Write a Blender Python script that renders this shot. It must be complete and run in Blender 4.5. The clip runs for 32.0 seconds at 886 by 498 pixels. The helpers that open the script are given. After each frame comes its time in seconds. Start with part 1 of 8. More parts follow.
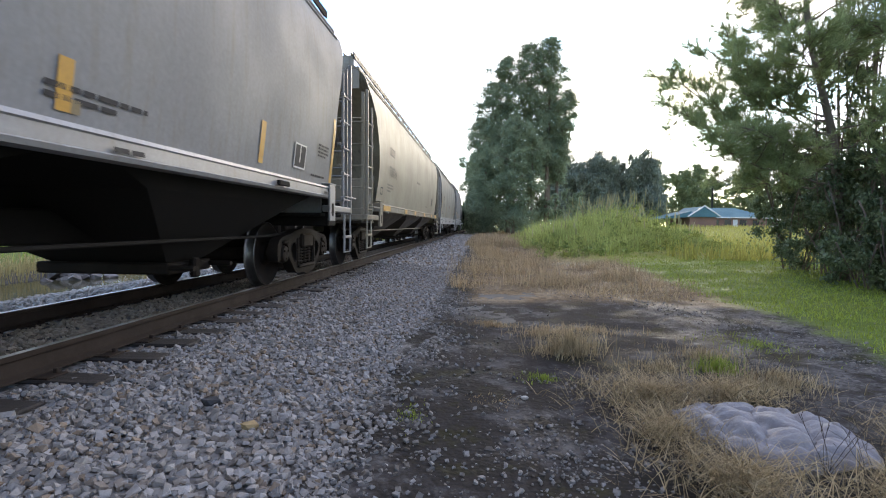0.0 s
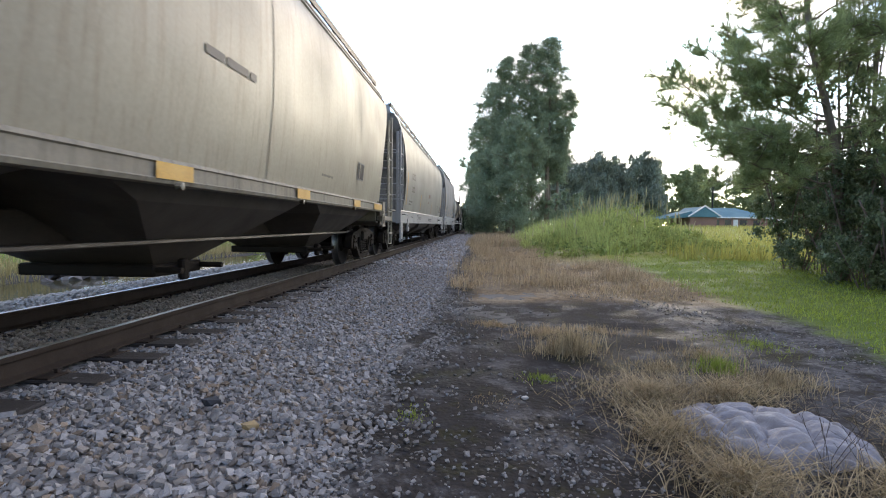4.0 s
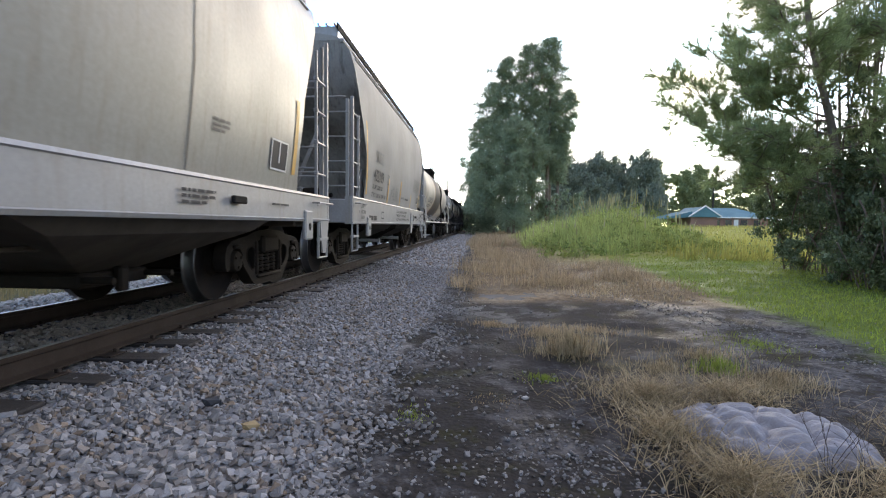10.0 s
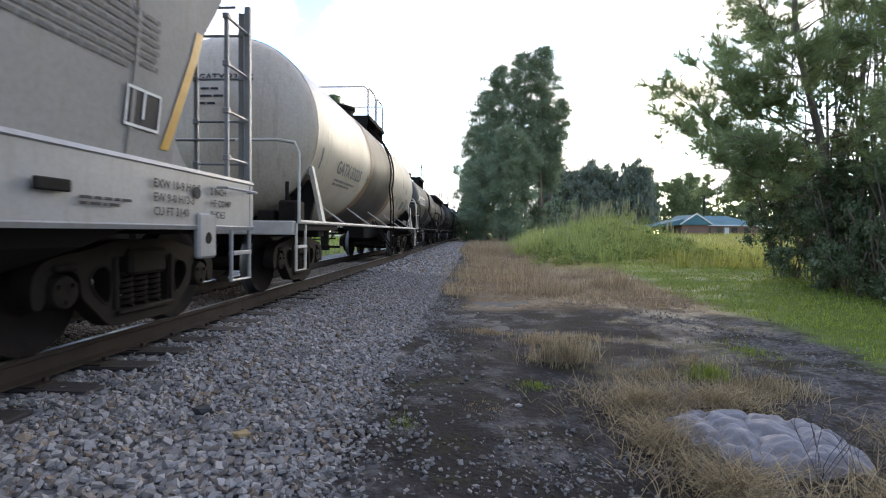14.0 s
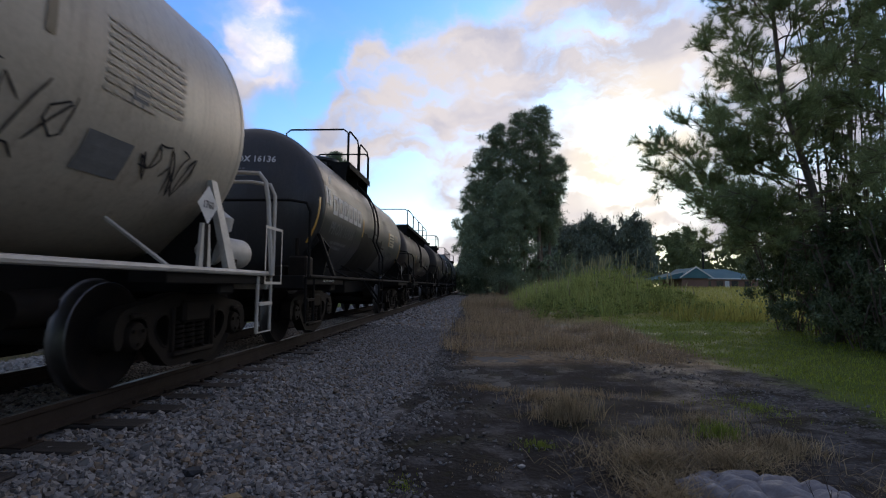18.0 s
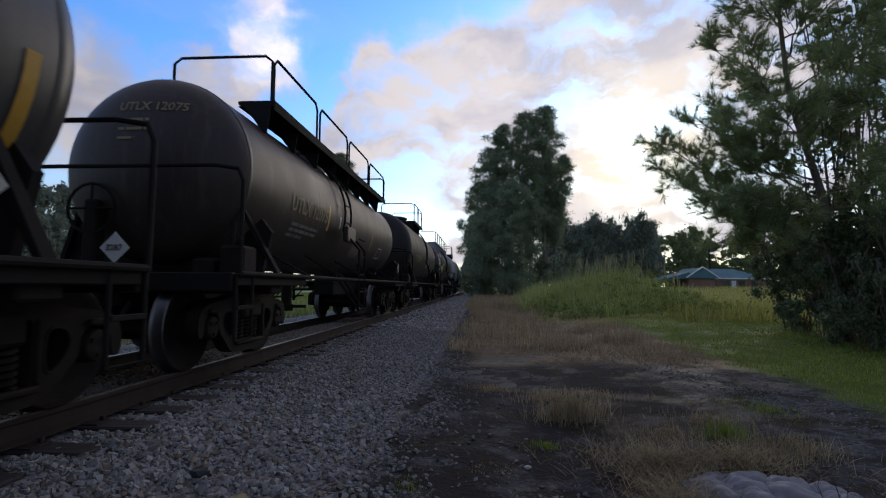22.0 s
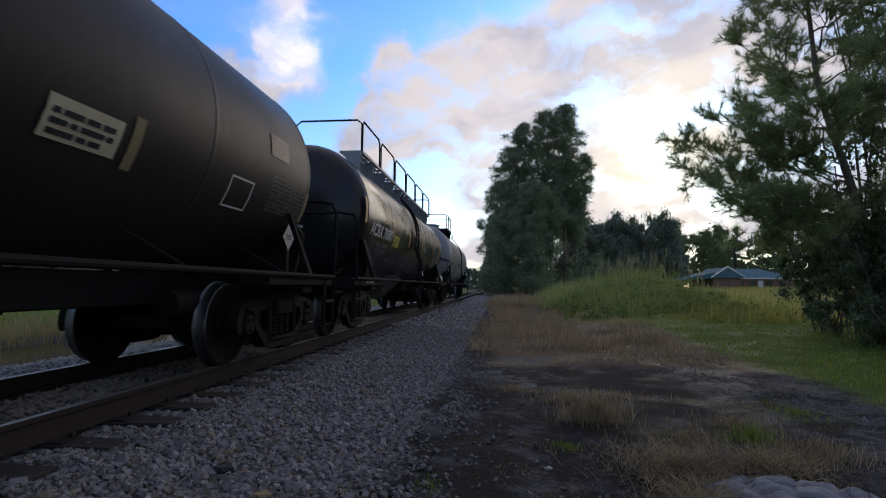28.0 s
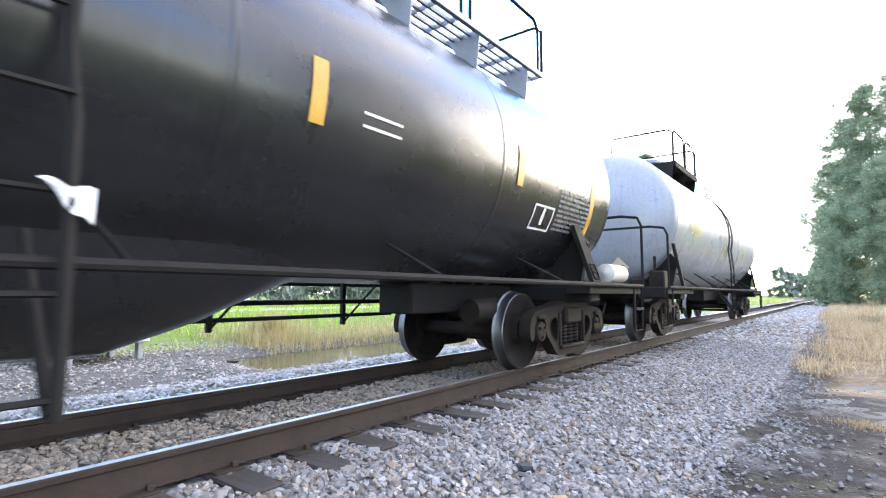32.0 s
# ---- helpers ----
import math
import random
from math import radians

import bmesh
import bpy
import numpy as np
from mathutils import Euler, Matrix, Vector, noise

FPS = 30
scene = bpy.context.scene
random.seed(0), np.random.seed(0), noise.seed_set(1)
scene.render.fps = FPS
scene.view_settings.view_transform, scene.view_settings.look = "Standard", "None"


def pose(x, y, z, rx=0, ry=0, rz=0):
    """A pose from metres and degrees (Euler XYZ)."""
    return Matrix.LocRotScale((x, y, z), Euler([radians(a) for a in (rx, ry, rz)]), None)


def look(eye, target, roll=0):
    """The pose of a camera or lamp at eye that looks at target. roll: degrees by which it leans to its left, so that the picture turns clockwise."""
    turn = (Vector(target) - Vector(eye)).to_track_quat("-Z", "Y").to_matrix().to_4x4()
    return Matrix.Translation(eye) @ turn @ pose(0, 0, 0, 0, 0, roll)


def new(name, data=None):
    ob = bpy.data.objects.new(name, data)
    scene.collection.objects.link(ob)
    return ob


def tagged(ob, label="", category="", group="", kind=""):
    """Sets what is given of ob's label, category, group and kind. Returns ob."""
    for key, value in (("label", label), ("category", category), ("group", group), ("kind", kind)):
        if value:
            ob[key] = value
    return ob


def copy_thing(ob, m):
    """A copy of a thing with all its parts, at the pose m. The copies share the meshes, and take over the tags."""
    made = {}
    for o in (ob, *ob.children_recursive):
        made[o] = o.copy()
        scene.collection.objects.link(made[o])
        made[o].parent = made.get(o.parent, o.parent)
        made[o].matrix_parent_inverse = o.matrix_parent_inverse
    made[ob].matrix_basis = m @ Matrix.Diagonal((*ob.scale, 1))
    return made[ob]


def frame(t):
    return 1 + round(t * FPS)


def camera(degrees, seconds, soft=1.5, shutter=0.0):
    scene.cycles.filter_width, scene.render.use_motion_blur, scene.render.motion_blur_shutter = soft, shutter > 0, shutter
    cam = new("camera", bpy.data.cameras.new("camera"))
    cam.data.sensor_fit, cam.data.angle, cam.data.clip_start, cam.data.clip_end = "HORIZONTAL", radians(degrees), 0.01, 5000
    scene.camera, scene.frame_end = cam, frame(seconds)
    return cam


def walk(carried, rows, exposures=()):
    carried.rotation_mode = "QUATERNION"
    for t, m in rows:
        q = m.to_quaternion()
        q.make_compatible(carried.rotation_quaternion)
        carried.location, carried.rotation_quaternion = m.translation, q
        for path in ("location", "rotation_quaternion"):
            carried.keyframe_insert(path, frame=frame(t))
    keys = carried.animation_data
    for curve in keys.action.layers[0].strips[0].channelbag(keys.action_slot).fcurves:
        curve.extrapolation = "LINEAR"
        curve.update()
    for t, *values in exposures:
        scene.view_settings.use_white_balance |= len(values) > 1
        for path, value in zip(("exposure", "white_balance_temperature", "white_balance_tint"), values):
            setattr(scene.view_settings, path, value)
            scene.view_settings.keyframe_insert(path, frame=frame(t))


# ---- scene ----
cam = camera(81.8, 32.0, soft=1.1, shutter=0.25)

# ---- camera path: seconds, yaw, pitch, roll; the camera stands on one spot 1.25 m above the dirt ----
EYE = 1.255
PATH = [
    (0, 4.42, -2.75, -0.61), (12.5, 4.50, -2.73, -0.59), (13, 3.82, -2.73, -0.67),
    (13.5, 3.72, -2.53, -0.71), (14, 3.73, -1.91, -0.68), (14.5, 3.51, -0.95, -0.35),
    (16.5, 3.57, 3.19, -0.57), (17, 3.67, 3.69, -0.55), (17.5, 3.70, 4.04, -0.58),
    (18, 3.71, 4.10, -0.59), (18.5, 3.84, 4.08, -0.56), (19, 3.85, 4.43, -0.56),
    (19.5, 3.88, 4.22, -0.51), (20, 4.24, 4.17, -0.43), (20.5, 4.17, 4.16, -0.40),
    (21, 4.18, 4.18, -0.41), (21.5, 4.17, 4.16, -0.40), (22, 4.29, 4.19, -0.40),
    (22.5, 4.50, 4.18, -0.40), (23, 4.66, 4.19, -0.37), (23.5, 4.66, 4.19, -0.37),
    (24, 5.01, 4.18, -0.41), (24.5, 5.18, 4.16, -0.41), (25, 5.64, 4.16, -0.48),
    (25.5, 5.62, 4.16, -0.44), (27.5, 5.88, 4.14, -0.48), (28, 6.50, 4.13, -0.49),
    (28.5, 7.65, 4.19, -0.48), (29, 9.84, 4.23, -0.50), (29.5, 14.55, 4.42, -0.25),
    (30, 23.63, 4.61, 0.02), (30.5, 27.33, 4.74, 0.09), (31, 29.47, 4.78, 0.10),
    (31.5, 33.32, 4.85, 0.09), (32, 37.82, 4.96, -0.11),
]
EXPOSURES = [(0, 0.28, 7050, 13.5), (12.5, 0.28, 7050, 13.5), (13.5, 0.23, 7000, 12), (14.0, 0.08, 6950, 12), (14.5, -0.22, 6800, 12), (15.5, -1.1, 6650, 13), (16.5, -1.52, 6600, 16.5), (17.5, -1.64, 6600, 16.5), (29.0, -1.64, 6600, 16.5), (29.5, -1.4, 6600, 16.5), (30.0, -0.75, 6650, 16), (30.5, 0.08, 6500, 10), (31.0, 0.78, 7050, 13.5), (31.5, 1.33, 7050, 13.5), (32.0, 1.81, 7050, 13.5)]
walk(cam, [(t, pose(0, 0, EYE, 90 + p, r, y)) for t, y, p, r in PATH], EXPOSURES)

# ---- world: evening sky, sun low behind cloud ahead to the right ----
SUN_AZ, SUN_EL = radians(17), radians(14)
SUN_DIR = Vector((math.sin(SUN_AZ) * math.cos(SUN_EL), math.cos(SUN_AZ) * math.cos(SUN_EL), math.sin(SUN_EL)))


class Nodes:
    """Short hand for building a node tree."""

    def __init__(self, tree):
        self.t = tree
        tree.nodes.clear()

    def n(self, kind, ins=None, operation="", use_clamp=False, data_type="", blend_type="", interpolation_type=""):
        nd = self.t.nodes.new(kind)
        if data_type:
            nd.data_type = data_type
        if operation:
            nd.operation = operation
        if use_clamp:
            nd.use_clamp = True
        if blend_type:
            nd.blend_type = blend_type
        if interpolation_type:
            nd.interpolation_type = interpolation_type
        for k, v in (ins or {}).items():
            if isinstance(v, bpy.types.NodeSocket):
                self.t.links.new(v, nd.inputs[k])
            else:
                nd.inputs[k].default_value = v
        return nd

    def math(self, op, a, b=0.0, c=0.0, clamp=False):
        return self.n("ShaderNodeMath", {0: a, 1: b, 2: c}, operation=op, use_clamp=clamp).outputs[0]

    def vmath(self, op, a, b=(0, 0, 0)):
        return self.n("ShaderNodeVectorMath", {0: a, 1: b}, operation=op)

    def mix(self, fac, a, b, blend="MIX"):
        nd = self.n("ShaderNodeMix", data_type="RGBA", blend_type=blend)
        for i, v in ((0, fac), (6, a), (7, b)):
            if isinstance(v, bpy.types.NodeSocket):
                self.t.links.new(v, nd.inputs[i])
            else:
                nd.inputs[i].default_value = v if i == 0 else (*v[:3], 1)
        return nd.outputs[2]

    def ramp(self, fac, stops):
        nd = self.n("ShaderNodeValToRGB", {0: fac})
        els = nd.color_ramp.elements
        while len(els) < len(stops):
            els.new(0.5)
        for e, (p, c) in zip(els, stops):
            e.position = p
            e.color = (*c, 1) if len(c) == 3 else c
        return nd.outputs[0]

    def smooth(self, v, lo, hi):
        nd = self.n("ShaderNodeMapRange", {0: v, 1: lo, 2: hi, 3: 0.0, 4: 1.0}, interpolation_type="SMOOTHSTEP")
        return nd.outputs[0]


def ray_dir(az, el):
    a, e = radians(az), radians(el)
    return (math.sin(a) * math.cos(e), math.cos(a) * math.cos(e), math.sin(e))


world = bpy.data.worlds.new("evening_sky")
world.use_nodes = True
scene.world = world
W = Nodes(world.node_tree)
co = W.n("ShaderNodeTexCoord").outputs["Generated"]
sky_node = W.n("ShaderNodeTexSky")
sky_node.sky_type, sky_node.sun_disc = "NISHITA", False
sky_node.sun_elevation, sky_node.sun_rotation = SUN_EL, SUN_AZ
sky_node.air_density, sky_node.dust_density, sky_node.ozone_density = 1.0, 0.6, 2.0
sky = sky_node.outputs[0]
sky_blue = W.mix(1.0, sky, (0.50, 0.95, 1.48), "MULTIPLY")
up = W.n("ShaderNodeSeparateXYZ", {0: co}).outputs[2]
sky_blue = W.mix(W.math("SUBTRACT", 1.0, W.smooth(up, 0.04, 0.42)), sky_blue, W.mix(1.0, sky, (0.80, 1.02, 1.22), "MULTIPLY"))
wob = W.n("ShaderNodeTexNoise", {"Vector": co, "Scale": 8.0, "Detail": 6.0, "Roughness": 0.58})
shift = W.vmath("MULTIPLY", W.vmath("SUBTRACT", wob.outputs["Color"], (0.5, 0.5, 0.5)).outputs[0], (0.15, 0.15, 0.12)).outputs[0]
cw = W.vmath("ADD", co, shift).outputs[0]
flat = W.vmath("MULTIPLY", cw, (1.0, 1.0, 2.6)).outputs[0]
bank = W.n("ShaderNodeTexNoise", {"Vector": W.vmath("ADD", flat, (3.1, 0.4, 1.7)).outputs[0], "Scale": 2.3, "Detail": 5.0, "Roughness": 0.55}).outputs["Fac"]
cloud = W.smooth(bank, 0.38, 0.52)


def blob(az, el, size, soft):
    """1 inside a round patch of sky of that size in degrees, 0 outside."""
    d = W.vmath("DOT_PRODUCT", W.vmath("NORMALIZE", cw).outputs[0], ray_dir(az, el)).outputs["Value"]
    return W.smooth(d, math.cos(radians(size + soft)), math.cos(radians(max(size - soft, 0.1))))


CLOUDS = ((-24.5, 26, 4.6, 0.9), (-41, 16, 6.0, 2.5), (-16.2, 17.6, 1.5, 0.7), (-13.4, 17.4, 1.5, 0.7), (-12.3, 23.8, 2.4, 1.2), (-6.2, 22.2, 4.2, 1.5), (-10.2, 19.6, 3.0, 1.5), (-1.0, 23.6, 5.0, 1.6),
          (-2.6, 18.3, 5.5, 2.0), (7, 25, 7, 2.2), (8, 14, 9, 3), (12, 17, 9, 3), (20, 20, 11, 4), (34, 26, 16, 6), (8, 5, 10, 5))
CLEAR = ((-18.5, 24.6, 3.4, 1.2), (-5.4, 30.6, 3.4, 1.2), (0, 32.5, 4.2, 1.5), (-3, 37, 7, 3), (-21, 17.5, 3.2, 1.4), (-18.0, 20.2, 2.2, 1.0), (-16.5, 30, 4.5, 1.5), (-33, 29, 5.5, 2), (-10, 30.5, 4, 1.5))
for az, el, size, soft in CLOUDS:
    cloud = W.math("MAXIMUM", cloud, blob(az, el, size, soft))
clear = blob(-9, 9, 3, 3)
for az, el, size, soft in CLEAR:
    clear = W.math("MAXIMUM", clear, blob(az, el, size, soft))
cloud = W.math("MULTIPLY", cloud, W.math("SUBTRACT", 1.0, W.math("MULTIPLY", clear, 0.93)))
wisp = W.n("ShaderNodeTexNoise", {"Vector": W.vmath("ADD", flat, (1.3, 5.4, 0.7)).outputs[0], "Scale": 5.5, "Detail": 5.0, "Roughness": 0.55}).outputs["Fac"]
cloud = W.math("MULTIPLY", cloud, W.math("MULTIPLY_ADD", W.smooth(wisp, 0.34, 0.56), 0.5, 0.5))
toward = W.vmath("DOT_PRODUCT", co, tuple(SUN_DIR)).outputs["Value"]
glow = W.math("POWER", W.math("MAXIMUM", toward, 0.0), 110.0)
wide = W.math("POWER", W.math("MULTIPLY_ADD", toward, 0.5, 0.5), 2.5)
shade = W.n("ShaderNodeTexNoise", {"Vector": flat, "Scale": 4.5, "Detail": 4.0, "Roughness": 0.5}).outputs["Fac"]
cloud_tone = W.mix(W.smooth(shade, 0.36, 0.62), (0.66, 0.69, 0.82), (1.0, 0.97, 0.97))
lit = W.math("ADD", W.math("MULTIPLY_ADD", wide, 1.75, 0.80), W.math("ADD", W.math("MULTIPLY", glow, 1.0), W.math("MULTIPLY", blob(-24.5, 26, 4.5, 2.5), 1.5)))
cloud_col = W.mix(1.0, W.mix(glow, cloud_tone, (1.0, 0.92, 0.68)), W.n("ShaderNodeCombineColor", {0: lit, 1: lit, 2: lit}).outputs[0], "MULTIPLY")
bg_sky = W.n("ShaderNodeBackground", {"Color": sky_blue, "Strength": 0.62})
bg_cloud = W.n("ShaderNodeBackground", {"Color": cloud_col, "Strength": 1.0})
both = W.n("ShaderNodeMixShader", {0: cloud, 1: bg_sky.outputs[0], 2: bg_cloud.outputs[0]})
W.n("ShaderNodeOutputWorld", {"Surface": both.outputs[0]})

sun = new("sun", bpy.data.lights.new("sun", "SUN"))
sun.data.energy, sun.data.angle, sun.data.color = 1.25, radians(30), (1.0, 0.84, 0.60)
sun.matrix_world = look((0, 0, 30), Vector((0, 0, 30)) - SUN_DIR)

# ---- materials ----


def mat(name, col, col2=None, rough=0.6, metal=0.0, scale=6.0, fine=60.0, bump=0.15, amount=0.5, streak=0.0, dirt=None, dirt_amount=0.0,
        vary=0.0, island=0.0, spec=0.5, stretch=(1, 1, 1), coat=0.0, trans=0.0, tint=None):
    """A surface with two scales of variation: large stains between col and col2, and fine grain with relief.
    streak: vertical runs of dirt; vary: brightness spread from object to object; island: from loose piece to loose piece."""
    m = bpy.data.materials.new(name)
    m.use_nodes = True
    N = Nodes(m.node_tree)
    co = N.n("ShaderNodeTexCoord").outputs["Object"]
    co = N.vmath("MULTIPLY", co, stretch).outputs[0]
    big = N.n("ShaderNodeTexNoise", {"Vector": co, "Scale": scale, "Detail": 5.0, "Roughness": 0.6}).outputs["Fac"]
    small = N.n("ShaderNodeTexNoise", {"Vector": co, "Scale": fine, "Detail": 4.0, "Roughness": 0.65}).outputs["Fac"]
    col2 = col2 or tuple(c * 0.7 for c in col)
    c = N.mix(N.math("MULTIPLY", N.smooth(big, 0.35, 0.68), amount), col, col2)
    if dirt:
        v = N.vmath("MULTIPLY", co, (9.0, 9.0, 0.5) if streak else (1.0, 1.0, 1.0)).outputs[0]
        s = N.n("ShaderNodeTexNoise", {"Vector": v, "Scale": 1.3 if streak else scale * 0.45, "Detail": 6.0, "Roughness": 0.65}).outputs["Fac"]
        c = N.mix(N.math("MULTIPLY", N.smooth(s, 0.48, 0.72), dirt_amount), c, dirt)
    g = N.math("MULTIPLY_ADD", small, 0.5, 0.75)
    if vary:
        r = N.n("ShaderNodeObjectInfo").outputs["Random"]
        g = N.math("MULTIPLY", g, N.math("MULTIPLY_ADD", r, vary, 1 - vary / 2))
    if tint:
        r = N.n("ShaderNodeNewGeometry").outputs["Random Per Island"]
        pick = N.math("FRACT", N.math("MULTIPLY", r, 91.7))
        c = N.mix(N.smooth(pick, 0.70, 0.95), c, tint)
    if island:
        r = N.n("ShaderNodeNewGeometry").outputs["Random Per Island"]
        g = N.math("MULTIPLY", g, N.math("MULTIPLY_ADD", r, island, 1 - island / 2))
    c = N.mix(1.0, c, N.n("ShaderNodeCombineColor", {0: g, 1: g, 2: g}).outputs[0], "MULTIPLY")
    r = N.math("MULTIPLY_ADD", N.math("SUBTRACT", big, 0.5), 0.35, rough, clamp=True)
    ins = {"Base Color": c, "Roughness": r, "Metallic": metal, "Specular IOR Level": spec, "Coat Weight": coat}
    b = N.n("ShaderNodeBsdfPrincipled", ins)
    if bump:
        mixh = N.math("MULTIPLY_ADD", big, 0.6, N.math("MULTIPLY", small, 0.4))
        N.t.links.new(N.n("ShaderNodeBump", {"Height": mixh, "Strength": bump, "Distance": 0.02}).outputs[0], b.inputs["Normal"])
    out = b.outputs[0]
    if trans:
        tr = N.n("ShaderNodeBsdfTranslucent", {"Color": c})
        out = N.n("ShaderNodeMixShader", {0: trans, 1: out, 2: tr.outputs[0]}).outputs[0]
    N.n("ShaderNodeOutputMaterial", {"Surface": out})
    return m


M_GREY = mat("grey_car_paint", (0.20, 0.203, 0.207), (0.155, 0.155, 0.155), spec=0.3, rough=0.58, scale=0.9, fine=25, bump=0.03, dirt=(0.16, 0.14, 0.11), dirt_amount=0.5, streak=1)
M_WARMGREY = mat("warm_grey_car_paint", (0.25, 0.238, 0.208), (0.20, 0.187, 0.16), spec=0.5, rough=0.38, scale=0.9, fine=25, bump=0.03, dirt=(0.16, 0.13, 0.10), dirt_amount=0.45, streak=1)
M_SILL_LIGHT = mat("pale_sill_paint", (0.28, 0.275, 0.27), (0.22, 0.212, 0.203), rough=0.4, scale=1.5, fine=30, bump=0.04, dirt=(0.2, 0.17, 0.13), dirt_amount=0.45, streak=1)
M_TAN = mat("tan_car_paint", (0.28, 0.249, 0.188), (0.22, 0.193, 0.143), spec=0.42, rough=0.45, scale=0.9, fine=25, bump=0.03, dirt=(0.17, 0.13, 0.09), dirt_amount=0.55, streak=1)
M_PALE = mat("weathered_pale_grey_paint", (0.245, 0.235, 0.222), (0.195, 0.183, 0.168), spec=0.3, rough=0.62, scale=0.9, fine=25, bump=0.03, dirt=(0.22, 0.19, 0.15), dirt_amount=0.45, streak=1)
M_DARKTAN = mat("streaked_dark_tan_underbody", (0.066, 0.054, 0.043), (0.03, 0.025, 0.021), spec=0.3, rough=0.5, scale=2, fine=40, bump=0.08, dirt=(0.075, 0.06, 0.045), dirt_amount=0.45, streak=1)
M_CREAM = mat("dirty_cream_tank_paint", (0.50, 0.44, 0.35), (0.38, 0.31, 0.23), rough=0.4, scale=0.8, fine=25, bump=0.03, dirt=(0.20, 0.14, 0.095), dirt_amount=0.32, streak=1)
M_SPILL = mat("dark_spill_stain", (0.035, 0.028, 0.024), (0.06, 0.04, 0.028), rough=0.5, scale=1.5, fine=30, bump=0.04)
M_BLACK = mat("black_tank_paint", (0.040, 0.040, 0.042), (0.060, 0.057, 0.054), rough=0.40, scale=0.8, fine=25, bump=0.02, dirt=(0.09, 0.08, 0.07), dirt_amount=0.28, streak=1, spec=0.35, coat=0.05)
M_GLOSSBLACK = mat("glossy_black_tank_paint", (0.013, 0.0135, 0.0155), (0.020, 0.020, 0.022), spec=0.42, rough=0.28, scale=0.8, fine=25, bump=0.012, dirt=(0.05, 0.045, 0.04), dirt_amount=0.15, streak=1, coat=0.05)
M_DULLBLACK = mat("dull_black_tank_paint", (0.024, 0.021, 0.020), (0.036, 0.030, 0.027), spec=0.2, rough=0.48, scale=0.8, fine=25, bump=0.015, dirt=(0.07, 0.055, 0.045), dirt_amount=0.2, streak=1)
M_BROWNBLACK = mat("faded_brown_black_paint", (0.041, 0.032, 0.029), (0.058, 0.045, 0.038), spec=0.25, rough=0.46, scale=0.8, fine=25, bump=0.02, dirt=(0.11, 0.08, 0.06), dirt_amount=0.35, streak=1)
M_TANKGREY = mat("silver_grey_tank_paint", (0.27, 0.28, 0.30), (0.205, 0.207, 0.217), rough=0.3, scale=0.8, fine=25, bump=0.02, dirt=(0.16, 0.14, 0.12), dirt_amount=0.35, streak=1, coat=0.2)
M_GALV = mat("galvanised_grating", (0.30, 0.31, 0.32), (0.22, 0.22, 0.225), rough=0.55, metal=0.3, scale=4, fine=60, bump=0.03)
M_IRON = mat("grimy_cast_iron", (0.016, 0.0132, 0.0112), (0.034, 0.026, 0.020), spec=0.1, rough=0.75, scale=5, fine=70, bump=0.25, metal=0.2)
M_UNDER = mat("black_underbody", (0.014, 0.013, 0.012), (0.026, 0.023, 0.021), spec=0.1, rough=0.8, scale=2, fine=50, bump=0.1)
M_WHEEL = mat("dark_wheel_steel", (0.014, 0.012, 0.011), (0.034, 0.025, 0.020), rough=0.85, spec=0.08, metal=0.0, scale=5, fine=40, bump=0.08)
M_TREAD = mat("polished_wheel_tread", (0.15, 0.15, 0.15), (0.09, 0.09, 0.09), rough=0.42, metal=1.0, scale=8, fine=90, bump=0.02)
M_RUSTRAIL = mat("rusty_rail_web", (0.037, 0.026, 0.020), (0.022, 0.016, 0.0125), spec=0.2, rough=0.85, scale=4, fine=60, bump=0.2)
M_RAILTOP = mat("polished_rail_head", (0.42, 0.40, 0.37), (0.28, 0.26, 0.24), rough=0.42, metal=1.0, scale=6, fine=80, bump=0.02)
M_TIE = mat("weathered_sleeper_wood", (0.045, 0.038, 0.034), (0.022, 0.019, 0.017), rough=0.85, scale=3, fine=40, bump=0.5, vary=0.5, stretch=(1, 6, 6))
M_STONE = mat("ballast_stone", (0.262, 0.25, 0.238), (0.18, 0.165, 0.152), spec=0.15, rough=0.9, scale=9, fine=90, bump=0.4, island=0.6, vary=0.6, tint=(0.20, 0.155, 0.115))
M_STONE_W = mat("white_ballast_stone", (0.33, 0.325, 0.31), (0.24, 0.232, 0.218), rough=0.85, scale=9, fine=90, bump=0.35, island=0.6)
M_YELLOW = mat("yellow_reflector", (0.50, 0.27, 0.03), (0.40, 0.20, 0.03), rough=0.45, scale=5, fine=60, bump=0.02)
M_PALETEXT = mat("worn_grey_lettering", (0.13, 0.125, 0.12), (0.17, 0.165, 0.155), rough=0.55, scale=5, fine=60, spec=0.1, bump=0.0)
M_PLACARD = mat("grimy_white_placard", (0.36, 0.35, 0.32), (0.27, 0.26, 0.24), rough=0.5, scale=6, fine=60, spec=0.1, bump=0.0)
M_WHITE = mat("white_lettering", (0.68, 0.67, 0.64), (0.56, 0.54, 0.51), rough=0.5, scale=5, fine=60, spec=0.1, bump=0.0)
M_GREYTEXT = mat("faded_white_lettering", (0.20, 0.20, 0.20), (0.13, 0.13, 0.13), rough=0.5, scale=5, fine=60, spec=0.1, bump=0.0)
M_DARKTEXT = mat("black_lettering", (0.03, 0.03, 0.035), (0.06, 0.06, 0.06), rough=0.5, scale=5, fine=60, spec=0.1, bump=0.0)
